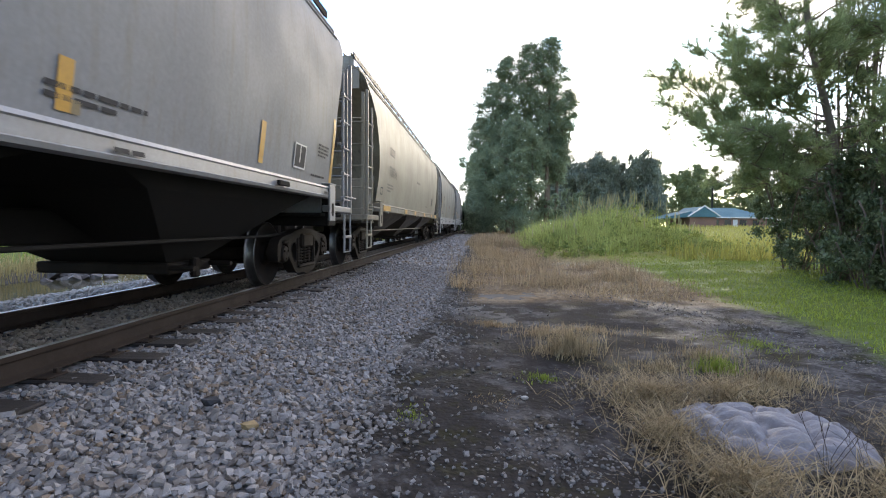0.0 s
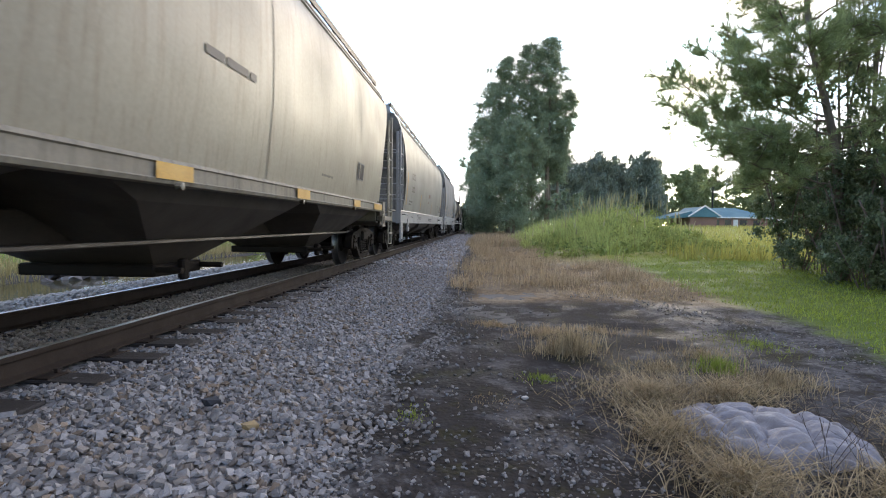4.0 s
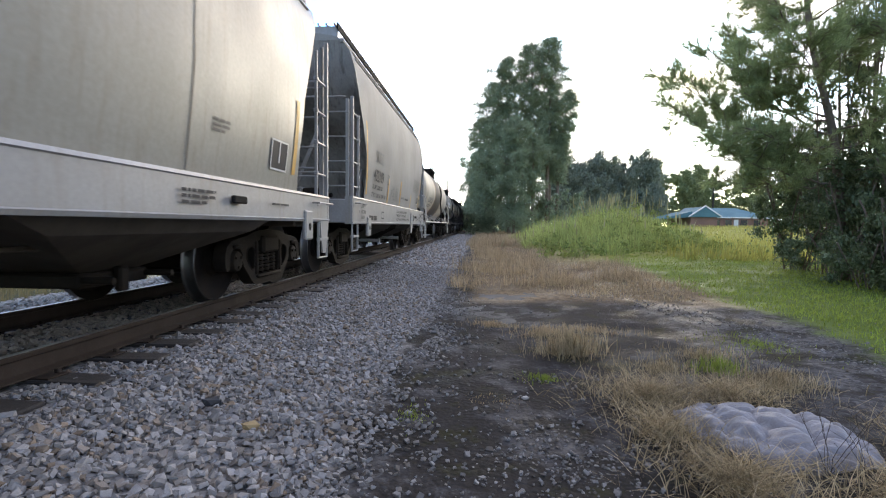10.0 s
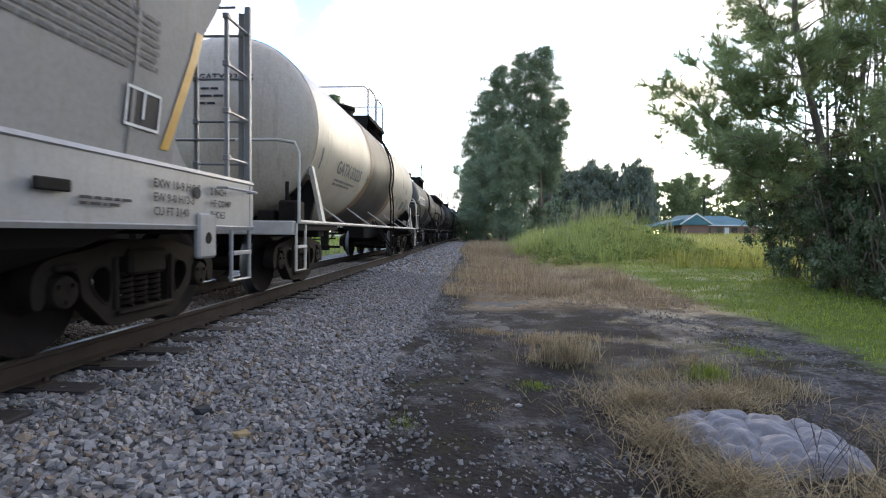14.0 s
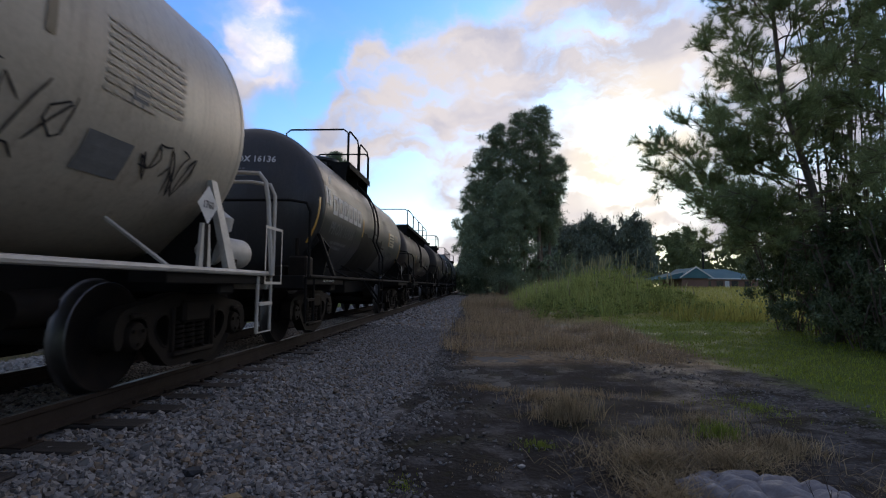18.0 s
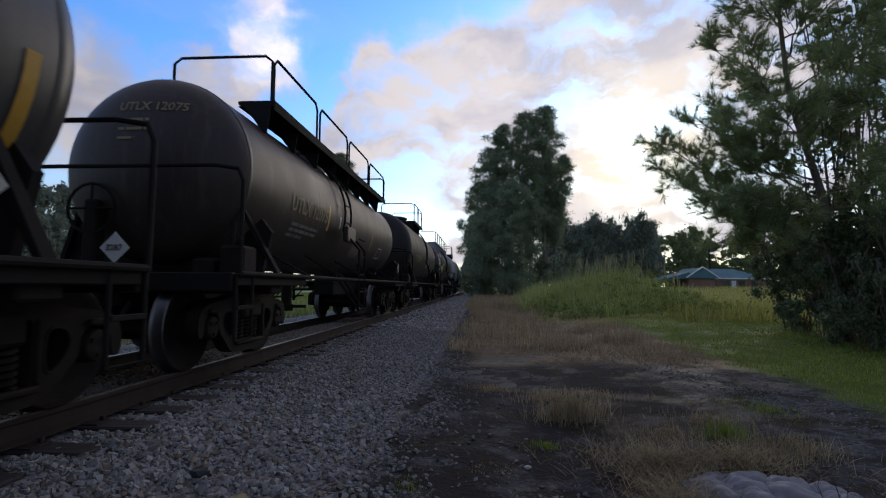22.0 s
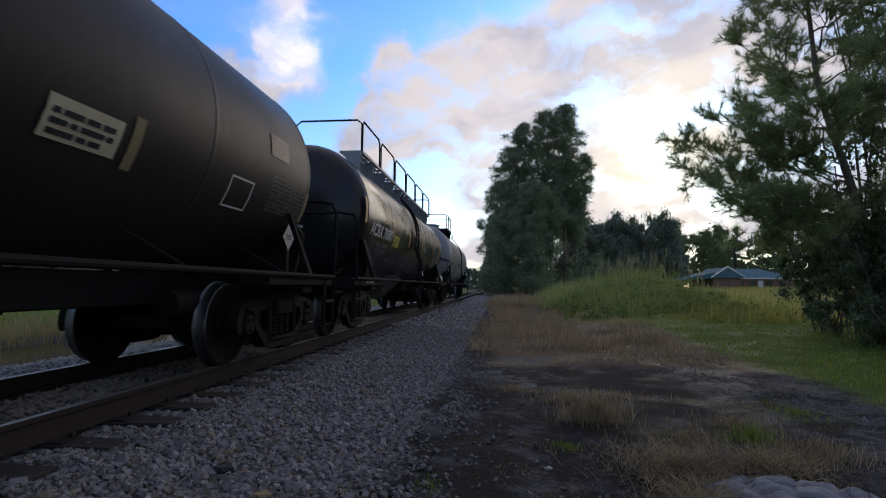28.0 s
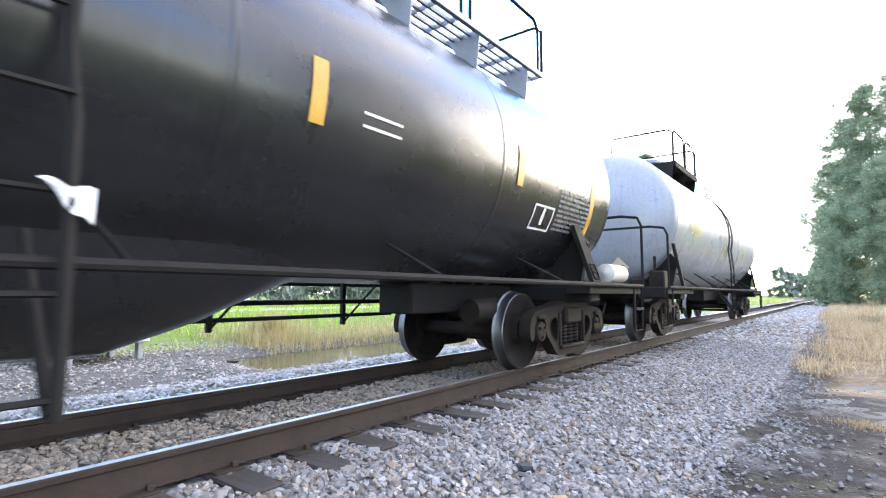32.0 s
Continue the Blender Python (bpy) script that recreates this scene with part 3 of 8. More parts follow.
def frame_geo():
    """A cast side frame: a humped top, jaws over the bearings, two windows and the spring opening."""
    half = [(0.0, 0.815), (0.36, 0.81), (0.62, 0.74), (0.84, 0.72), (1.04, 0.68), (1.13, 0.56), (1.12, 0.36), (1.02, 0.36), (1.01, 0.57), (0.86, 0.62), (0.715, 0.57), (0.71, 0.40), (0.62, 0.33), (0.44, 0.15), (0.30, 0.13), (0.0, 0.13)]
    outline = rounded(half + [(-y, z) for y, z in half[-2:0:-1]])
    window = [(0.42, 0.63), (0.60, 0.60), (0.63, 0.47), (0.45, 0.29), (0.40, 0.40)]
    spring_bay = [(-0.30, 0.70), (0.30, 0.70), (0.32, 0.60), (0.32, 0.27), (0.28, 0.245), (-0.28, 0.245), (-0.32, 0.27), (-0.32, 0.60)]
    g = pierced_plate(Geo(), [outline, rounded(window), rounded([(-y, z) for y, z in window]), rounded(spring_bay, 1)], -0.07, 0.075)
    for s in (-1, 1):
        # raised rims round the windows, spring seat lips and jaw caps
        g.tube([(0.075, s * y, z) for y, z in rounded(window)], 0.012, 5, True)
        g.box(-0.085, 0.10, s * 0.33, s * 0.39, 0.26, 0.68, 0.02)
        g.box(-0.08, 0.11, s * 0.76, s * 0.96, 0.60, 0.655, 0.02)
    g.box(-0.10, 0.115, -0.36, 0.36, 0.215, 0.262, 0.015)
    return g


FRAME_ME = frame_geo().mesh("side_frame", M_IRON, 40)
CAP_ME = Geo().lathe([(-0.10, 0.125), (0.02, 0.125), (0.05, 0.11), (0.06, 0.06), (0.05, 0.0)], 18, "X").box(0.03, 0.075, -0.02, 0.02, -0.08, -0.05).box(0.03, 0.075, 0.04, 0.08, 0.03, 0.06) \
    .box(0.03, 0.075, -0.08, -0.04, 0.03, 0.06).mesh("bearing_cap", M_IRON, 35)
SPRING_ME = Geo().tube([(0.075 * math.cos(a * 0.9), 0.075 * math.sin(a * 0.9), 0.26 + 0.29 * a / 44) for a in range(45)], 0.019, 5).mesh("spring", M_IRON, 60)
BOLSTER_ME = Geo().box(-1.12, 1.12, -0.24, 0.24, 0.52, 0.74, 0.03).box(-0.35, 0.35, -0.22, 0.22, 0.7, 0.86, 0.02).mesh("bolster", M_IRON, 0)
BEAM_ME = Geo().tube([(-0.9, 0, 0.36), (-0.4, 0, 0.30), (0.4, 0, 0.30), (0.9, 0, 0.36)], 0.035, 6).box(-0.80, -0.70, -0.05, 0.05, 0.30, 0.52, 0.01) \
    .box(0.70, 0.80, -0.05, 0.05, 0.30, 0.52, 0.01).mesh("brake_beam", M_IRON, 30)


def running_gear(car, centres, base=0.86):
    for cy in centres:
        truck = part("truck", BOLSTER_ME, M_IRON, car, at=pose(0, cy, 0))
        for s in (-1, 1):
            part("side_frame", FRAME_ME, M_IRON, truck, at=pose(s * 0.99, 0, 0, 0, 0, 0 if s > 0 else 180))
            for q in (-0.18, 0.0, 0.18):
                part("spring", SPRING_ME, M_IRON, truck, at=pose(s * 0.99, q, 0))
            part("brake_beam", BEAM_ME, M_IRON, truck, at=pose(0, s * 0.36, 0))
            for e in (-1, 1):
                part("bearing_cap", CAP_ME, M_IRON, truck, at=pose(s * 1.03, e * base, 0.457, 0, 0, 0 if s > 0 else 180))
        for e in (-1, 1):
            ws = part("wheelset", AXLE_ME, M_WHEEL, car)
            WHEELSETS.append((ws, cy + e * base))
            for s in (-1, 1):
                part("wheel", WHEEL_ME, M_WHEEL, ws, at=pose(s * 0.753, 0, 0, 0, 0, 180 if s > 0 else 0))
                part("wheel_tread", TREAD_ME, M_TREAD, ws, "bright worn running surface", at=pose(s * 0.753, 0, 0, 0, 0, 180 if s > 0 else 0))


def coupler(car, y, s):
    g = Geo().box(-0.09, 0.09, y, y + s * 0.4, 0.72, 0.92, 0.02).box(-0.16, 0.14, y + s * 0.36, y + s * 0.58, 0.68, 0.98, 0.04)
    g.box(-0.19, 0.0, y + s * 0.5, y + s * 0.62, 0.70, 0.96, 0.03)
    part("coupler", g, M_IRON, car)
    part("air_hose", Geo().tube([(0.35, y, 0.72), (0.36, y + s * 0.15, 0.58), (0.30, y + s * 0.32, 0.38), (0.18, y + s * 0.5, 0.30), (0.05, y + s * 0.66, 0.34)], 0.025, 6), M_UNDER, car)


def stirrup(car, x, y, s, material, top=0.95, low=0.42, wide=0.38):
    part("corner_step", Geo().tube([(x, y, top), (x, y, low), (x, y + s * wide, low), (x, y + s * wide, top)], 0.02, 6)
         .box(x - 0.03, x + 0.03, y, y + s * wide, 0.66, 0.70, 0.005), material, car)


def ladder(car, x, y0, y1, z0, z1, material, gap=0.43, r=0.022, name="ladder", along="y", post=0.030, stile=0.020):
    """A stout post, a thin second stile and rungs, standing on a side (along y) or on an end (along x: y0 is the place, and x runs from x to y1)."""
    g = Geo()
    a, b = ((x, y0), (x, y1)) if along == "y" else ((x, y0), (y1, y0))
    for p, w_ in ((a, post), (b, stile)):
        if w_:
            g.box(p[0] - w_, p[0] + w_, p[1] - w_ * 0.8, p[1] + w_ * 0.8, z0, z1 if w_ == post else z1 - 0.25, 0.006)
    ob = part(name, g, material, car)
    z = z0 + 0.24
    while z < z1 - 0.2:
        part("rung", Geo().tube([(a[0], a[1], z), (b[0], b[1], z)], r * 0.62, 6), material, ob)
        for p in (a, b):
            part("rung_foot", Geo().box(p[0] - 0.03, p[0] + 0.03, p[1] - 0.03, p[1] + 0.03, z - 0.028, z + 0.028, 0.008), material, ob)
        z += gap


def bars(car, spots, material, name="data_lettering", t=0.003):
    """Rows of small unreadable writing as plain bars: (surface, u, w, width, height, rows)."""
    for surf, u, wz, width, height, rows in spots:
        g = Geo()
        rr = random.Random(int(u * 97 + wz * 31))
        pitch = height / rows
        for i in range(rows):
            a, z = u, wz + height - (i + 1) * pitch
            end = u + width * (1 if i < rows - 1 else rr.uniform(0.5, 0.9))
            while a < end:
                b = min(a + pitch * rr.uniform(0.8, 3.2), end)
                g.add([surf(a, z), surf(b, z), surf(b, z + pitch * 0.55), surf(a, z + pitch * 0.55)], [(0, 1, 2, 3)])
                a = b + pitch * 0.35
        if g.v:
            part(name, g, material, car, smooth=0)


def patch(surf, u0, u1, w0, w1, nu=1, nw=4):
    """A thin sticker or painted field laid on a surface."""
    return Geo().sheet([[surf(u0 + (u1 - u0) * i / nu, w0 + (w1 - w0) * j / nw) for i in range(nu + 1)] for j in range(nw + 1)])


def frame_patch(surf, u0, u1, w0, w1, b=0.02):
    g = Geo()
    for q in ((u0, u1, w0, w0 + b), (u0, u1, w1 - b, w1), (u0, u0 + b, w0, w1), (u1 - b, u1, w0, w1)):
        h = patch(surf, *q, nu=1, nw=2)
        g.add(h.v, h.f)
    return g


def scribble(car, surf, u, wz, width, height, material, seed, name="paint_scrawl", thick=0.028, soft=0, pace=1.0):
    """Sprayed strokes that say nothing."""
    rr = random.Random(seed)
    a = u
    while a < u + width:
        k = rr.uniform(0.28, 0.42) * height
        low = rr.uniform(0.0, 0.25) * height
        knots, last = [], None
        for _ in range(rr.randint(4, 6)):
            spot = (rr.randint(0, 2), rr.randint(0, 3))
            while last and (spot == last or abs(spot[1] - last[1]) + abs(spot[0] - last[0]) < 2):
                spot = (rr.randint(0, 2), rr.randint(0, 3))
            last = spot
            knots.append((a + k * (spot[0] / 2 + rr.uniform(-0.15, 0.15) + 0.22 * spot[1] / 3), wz + low + (height - low) * (spot[1] / 3 + rr.uniform(-0.06, 0.06))))
        pts = []
        for p, q in zip(knots, knots[1:]):
            bow = rr.uniform(-0.12, 0.12)
            for n_ in range(5):
                f_ = n_ / 5
                arc = bow * 4 * f_ * (1 - f_)
                pts.append((p[0] + (q[0] - p[0]) * f_ - (q[1] - p[1]) * arc, p[1] + (q[1] - p[1]) * f_ + (q[0] - p[0]) * arc))
        pts.append(knots[-1])
        if soft:
            pts = knots
            for _ in range(soft):
                pts = [pts[0]] + [(p[0] * (1 - f_) + q[0] * f_, p[1] * (1 - f_) + q[1] * f_) for p, q in zip(pts, pts[1:]) for f_ in (0.25, 0.75)] + [pts[-1]]
        rows = []
        for i, p in enumerate(pts):
            b0, b1 = pts[max(0, i - 1)], pts[min(len(pts) - 1, i + 1)]
            dx, dz = b1[0] - b0[0], b1[1] - b0[1]
            ln = math.hypot(dx, dz) or 1
            wid = thick / 2 * (0.45 if i in (0, len(pts) - 1) else 1.0)
            ox, oz = -dz / ln * wid, dx / ln * wid
            rows.append([surf(p[0] - ox, p[1] - oz), surf(p[0] + ox, p[1] + oz)])
        part(name, Geo().sheet(rows), material, car, smooth=0)
        a += k * pace * rr.uniform(0.9, 1.2)


def new_car(name, label, length, start, group="freight wagons"):
    car = new(name)
    tagged(car, label, "freight wagon", group)
    CARS.append((car, start + length / 2))
    return car


HOPPER_SIDE = [(1.50, 1.36), (1.55, 1.75), (1.595, 2.2), (1.61, 2.7), (1.60, 3.2), (1.55, 3.6), (1.46, 3.88), (1.33, 4.04)]


def hopper(name, label, front, rear, trucks, paint, sill, sill_z, sill_label, bays, rail_mat, stripe, top=4.04, under=M_UNDER, bulge=1.0, seams=(), cut=1.0, drop=0.0, short=0.5, end_stile=0.0, brake_end=0, chute=0.28, end_paint=M_SOOTSHADE):
    L = rear - front
    h = L / 2
    mid = (front + rear) / 2
    car = new_car(name, label, L, front)
    z0, z1 = sill_z
    k = (top - z1) / (4.04 - 1.36)
    prof = [(1.50 + (x - 1.50) * bulge if x > 1.5 else x, z1 + (z - 1.36) * k) for x, z in HOPPER_SIDE]

    dip = 1.0 if drop else 0.55

    def inset(z):
        s = (z - z1) / (top - z1)
        if cut > 1:
            return float(np.interp(s, [0, 0.2, 0.35, 0.5, 0.65, 0.8, 1.0], [1.25, 1.2, 1.05, 0.75, 0.46, 0.34, 0.28]))
        return cut * float(np.interp(s, [0, 0.2, 0.45, 0.7, 0.88, 1.0], [1.22, 1.28, 1.18, 0.82, 0.42, 0.28]))

    def side(u, z):
        """The near side's surface, u metres from the front end."""
        x = float(np.interp(z, [q[1] for q in prof], [q[0] for q in prof]))
        return (x + 0.009, u - h, z)

    for s in (-1, 1):
        fine = [(float(np.interp(z, [q[1] for q in prof], [q[0] for q in prof])), z) for z in np.linspace(z1, top, 17)]
        part("side_sheet", Geo().sheet([[(s * x, -h + inset(z) + (L - 2 * inset(z)) * j / 12, z) for j in range(13)] for x, z in fine]), paint, car, smooth=60)
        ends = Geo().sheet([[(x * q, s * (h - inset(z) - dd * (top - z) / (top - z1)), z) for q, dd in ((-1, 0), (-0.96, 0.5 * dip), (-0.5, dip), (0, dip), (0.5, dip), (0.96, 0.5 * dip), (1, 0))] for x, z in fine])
        part("end_sheet", ends, end_paint, car, "sooty sloping end sheet with light and shade in its colour", smooth=60)
    roof = [(prof[-1][0] * math.cos(a), top + 0.17 * math.sin(a)) for a in np.linspace(0, math.pi, 9)]
    part("roof", Geo().prism(roof, "Y", -h + inset(top), h - inset(top)), paint, car, smooth=40)
    g = Geo()
    for s in (-1, 1):
        g.box(s * (prof[-1][0] - 0.03), s * (prof[-1][0] + 0.035), -h + 0.26, h - 0.26, top - 0.05, top + 0.03, 0.012)
    part("roof_rail", g, paint, car)
    g = Geo()
    n = int(L / 1.1)
    for s in (-1, 1):
        for i in range(n + 1):
            yy = -h + 0.4 + (L - 0.8) * i / n
            g.box(s * 0.70, s * 1.22, yy - 0.02, yy + 0.02, top + 0.06, top + 0.28)
    board = part("running_board", g, rail_mat, car, "slotted metal roof walkway on brackets", smooth=0)
    for s in (-1, 1):
        for i in range(4):
            x = s * (0.72 + i * 0.15)
            part("walkway_strip", Geo().box(x, x + 0.03, -h + 0.3, h - 0.3, top + 0.28, top + 0.31), rail_mat, board, smooth=0)
    for s in (-1, 1):
        part("walkway_edge", Geo().box(s * 1.225, s * 1.255, -h + 0.3, h - 0.3, top + 0.20, top + 0.32, 0.006), under, car)
        for dz in (0.13, 0.24):
            xs = float(np.interp(top - dz, [q[1] for q in prof], [q[0] for q in prof]))
            part("eave_bead", Geo().tube([(s * (xs + 0.004), -h + 0.6, top - dz), (s * (xs + 0.004), h - 0.6, top - dz)], 0.022, 6), paint, car)
    n = 10
    for i in range(n):
        yy = -h + 1.2 + (L - 2.4) * (i + 0.5) / n
        if i % 2 == 0:
            part("roof_hatch", Geo().box(-0.35, 0.35, yy - 0.4, yy + 0.4, top + 0.14, top + 0.26, 0.03), paint, car)
    for s in (-1, 1):
        part("side_sill", Geo().prism([(s * 1.46, z0), (s * 1.60, z0), (s * 1.615, z0 + 0.03), (s * 1.60, z0 + 0.04), (s * 1.60, z1 - 0.04), (s * 1.615, z1 - 0.03), (s * 1.60, z1), (s * 1.46, z1)], "Y", -h + (1.16 if drop else 0), h - (1.16 if drop else 0)), sill, car, sill_label, smooth=0)
        part("end_sill", Geo().box(-1.60, 1.60, s * h, s * (h - 0.14), z0 + 0.02 - drop, z1 - 0.05 - drop, 0.015), sill, car)
        if drop:
            part("end_panel", Geo().box(-1.30, 1.36, s * (h - 0.30), s * (h - 0.27), top - 0.42, top - 0.02, 0.008), paint, car)
            part("end_bulkhead", Geo().box(-1.43, 1.43, s * (h - 1.16), s * (h - 1.20), z1 - 0.17 - drop, z1 + 0.55, 0.01), paint, car, "upright plate over the end platform")
            for k in (-1, 1):
                part("deck_sill", Geo().box(k * 1.46, k * 1.60, s * (h - 0.14), s * (h - 1.25), z0 + 0.02 - drop, z1 - 0.05 - drop, 0.015), sill, car)
                part("bracket_plate", Geo().box(k * 1.605, k * 1.635, s * (h - 1.13), s * (h - 1.40), z0 - 0.34, z1 + 0.03, 0.012).box(k * 1.50, k * 1.64, s * (h - 1.10), s * (h - 1.42), z1 + 0.03, z1 + 0.05, 0.006), sill, car)
                # no opening cut: a black disc paints the dark of the bracket's hole
                part("bracket_hole", Geo().prism([(s * (h - 1.27) + 0.05 * math.cos(t) , z0 - 0.17 + (0.05 if t < math.pi else -0.05) + 0.05 * math.sin(t)) for t in np.linspace(0, 2 * math.pi, 16, endpoint=False)], "X", k * 1.632, k * 1.638), M_UNDER, car, smooth=0)
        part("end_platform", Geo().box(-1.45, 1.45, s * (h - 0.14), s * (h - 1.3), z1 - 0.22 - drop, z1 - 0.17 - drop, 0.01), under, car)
        coupler(car, s * (h - 0.1), s)
        ladder(car, 1.575, s * (h - 0.06), s * (h - 0.50), z0 - drop, top - short, rail_mat)
        ladder(car, -1.575, s * (h - 0.06), s * (h - 0.50), z0 - drop, top - short, rail_mat)
        ladder(car, 1.50, s * (h - 0.03), 1.02, z0 - drop, top - short - 0.05, rail_mat, name="end_ladder", along="x", post=0.03, stile=end_stile)
        stirrup(car, 1.58, s * (h - 0.05), -s, rail_mat, top=z0 - drop)
        part("end_brace", Geo().box(0.30, 0.36, s * (h - 0.35), s * (h - 0.45), z1 - 0.2, top - 0.7, 0.01).box(-0.36, -0.30, s * (h - 0.35), s * (h - 0.45), z1 - 0.2, top - 0.7, 0.01)
             .tube([(0.33, s * (h - 0.4), z1), (0.9, s * (h - 0.9), top - 1.0)], 0.04, 6).box(0.1, 0.5, s * (h - 0.5), s * (h - 1.0), z1 - 0.15, z1 + 0.2, 0.03), under if drop else paint, car)
        # brake gear and pipes on the end platform
        dz = z1 - 0.17 - drop
        part("air_reservoir", Geo().lathe([(-0.48, 0.0), (-0.44, 0.15), (-0.36, 0.19), (0.36, 0.19), (0.44, 0.15), (0.48, 0.0)], 18, "X", (-0.55, s * (h - 0.72), dz + 0.30)), M_IRON, car)
        part("brake_cylinder", Geo().lathe([(-0.26, 0.0), (-0.26, 0.13), (0.22, 0.15), (0.24, 0.05), (0.42, 0.04), (0.42, 0.0)], 16, "X", (0.62, s * (h - 0.66), dz + 0.22)), M_IRON, car)
        part("control_valve", Geo().box(0.06, 0.30, s * (h - 0.78), s * (h - 0.50), dz, dz + 0.42, 0.03).box(0.10, 0.26, s * (h - 0.50), s * (h - 0.44), dz + 0.08, dz + 0.30, 0.02), M_IRON, car)
        part("end_pipe", Geo().tube([(1.25, s * (h - 0.35), dz + 0.04), (0.7, s * (h - 0.35), dz + 0.12), (0.2, s * (h - 0.42), dz + 0.10), (-0.3, s * (h - 0.40), dz + 0.35), (-0.9, s * (h - 0.36), dz + 0.62)], 0.022, 6), M_IRON, car)
        part("slack_chain", Geo().tube([(-1.1, s * (h - 0.30), dz + 0.85), (-0.75, s * (h - 0.32), dz + 0.42), (-0.35, s * (h - 0.34), dz + 0.24), (0.05, s * (h - 0.36), dz + 0.16)], 0.016, 6), M_IRON, car)
        part("end_grab", Geo().tube([(-1.45, s * (h - 0.06), z1 + 0.42), (1.45, s * (h - 0.06), z1 + 0.42)], 0.014, 6).tube([(-1.45, s * (h - 0.06), top - 1.05), (1.45, s * (h - 0.06), top - 1.05)], 0.014, 6), rail_mat, car)
        for gx0, gx1 in ((-1.44, -1.41), (1.41, 1.44)):
            part("gusset_plate", Geo().prism([(s * (h - 0.9), z1 - 0.02), (s * (h - 1.45), z1 - 0.02), (s * (h - 1.40), z1 + 0.62)], "X", gx0, gx1), paint, car, smooth=0)
        if s == brake_end:
            wy = s * (h - 0.28)
            part("brake_wheel", Geo().tube([(0.80 + 0.28 * math.cos(t), wy, z1 + 1.35 + 0.28 * math.sin(t)) for t in np.linspace(0, 6.283, 20, endpoint=False)], 0.017, 6, True)
                 .tube([(0.52, wy, z1 + 1.35), (1.08, wy, z1 + 1.35)], 0.012, 5).tube([(0.80, wy, z1 + 1.07), (0.80, wy, z1 + 1.63)], 0.012, 5), M_IRON, car)
            part("brake_housing", Geo().box(0.66, 0.94, s * (h - 0.34), s * (h - 0.56), z1 + 1.08, z1 + 1.62, 0.04).tube([(0.80, s * (h - 0.42), z1 + 1.1), (0.80, s * (h - 0.45), dz + 0.1)], 0.018, 6), M_IRON, car)
        part("grab_iron", Geo().tube([(1.61, s * (h - 0.15), z1 - 0.12), (1.70, s * (h - 0.15), z1 - 0.12), (1.70, s * (h - 0.75), z1 - 0.12), (1.61, s * (h - 0.75), z1 - 0.12)], 0.014, 5), rail_mat, car)
    for ty in trucks:
        yy = ty - mid
        for s in (-1, 1) if not drop else ():
            part("jacking_bracket", Geo().box(s * 1.57, s * 1.63, yy - 0.14, yy + 0.14, z0 - 0.24, z0 + 0.14, 0.02), sill, car)
        if not drop:
            # black disc on the solid bracket, painting the dark inside a hole
            part("bracket_hole", Geo().lathe([(0, 0.05), (0.004, 0.045), (0.004, 0.0)], 12, "X", (1.632, yy, z0 - 0.07)), M_UNDER, car)
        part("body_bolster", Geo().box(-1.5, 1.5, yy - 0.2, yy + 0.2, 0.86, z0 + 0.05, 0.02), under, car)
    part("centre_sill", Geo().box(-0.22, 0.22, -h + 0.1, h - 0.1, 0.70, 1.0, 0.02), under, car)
    # discharge bays between the trucks
    a, b = trucks[0] - mid + 0.35, trucks[1] - mid - 0.35
    step = (b - a) / bays
    for i in range(bays):
        c0, c1 = a + i * step, a + (i + 1) * step
        m = (c0 + c1) / 2
        g = Geo()
        lo, wl = 0.46, chute
        top4 = [(-1.44, c0, z0 + 0.12), (1.44, c0, z0 + 0.12), (1.44, c1, z0 + 0.12), (-1.44, c1, z0 + 0.12)]
        mid4 = [(-1.30, c0 + step * 0.16, z0 - 0.12), (1.30, c0 + step * 0.16, z0 - 0.12), (1.30, c1 - step * 0.16, z0 - 0.12), (-1.30, c1 - step * 0.16, z0 - 0.12)]
        low4 = [(-0.62, m - wl, lo), (0.62, m - wl, lo), (0.62, m + wl, lo), (-0.62, m + wl, lo)]
        g.add(top4 + mid4 + low4, [(0, 1, 5, 4), (1, 2, 6, 5), (2, 3, 7, 6), (3, 0, 4, 7), (4, 5, 9, 8), (5, 6, 10, 9), (6, 7, 11, 10), (7, 4, 8, 11), (8, 9, 10, 11)])
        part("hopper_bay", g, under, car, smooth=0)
        part("outlet_gate", Geo().box(-0.72, 0.72, m - wl - 0.14, m + wl + 0.14, lo - 0.10, lo + 0.02, 0.02).box(0.72, 0.80, m - 0.06, m + 0.06, lo - 0.16, lo + 0.06, 0.02)
             .tube([(0.7, m - 0.38, lo - 0.03), (0.98, m - 0.38, lo - 0.03)], 0.03, 8).tube([(0.7, m + 0.38, lo - 0.03), (0.98, m + 0.38, lo - 0.03)], 0.03, 8), M_IRON, car)
    part("brake_pipe", Geo().tube([(0.9, -h + 0.6, 0.80), (0.95, -h + 2, 0.72), (0.95, h - 2, 0.72), (0.9, h - 0.6, 0.80)], 0.022, 5), under, car)
    for u, z in seams:
        part("side_seam", patch(lambda p, q: tuple(np.array(side(p, q)) + (0.004, 0, 0)), u, u + 0.035, z1, top, 1, 10), paint, car, smooth=60)
    for u, w0, w1 in stripe:
        part("reflector_stripe", patch(side, u, u + 0.11, w0, w1, 1, 5), M_YELLOW, car, "scuffed yellow reflective stripe", smooth=60)
    running_gear(car, [ty - mid for ty in trucks])
    return car, side, h


def sill_face(h):
    return lambda u, z: (1.622, u - h, z)


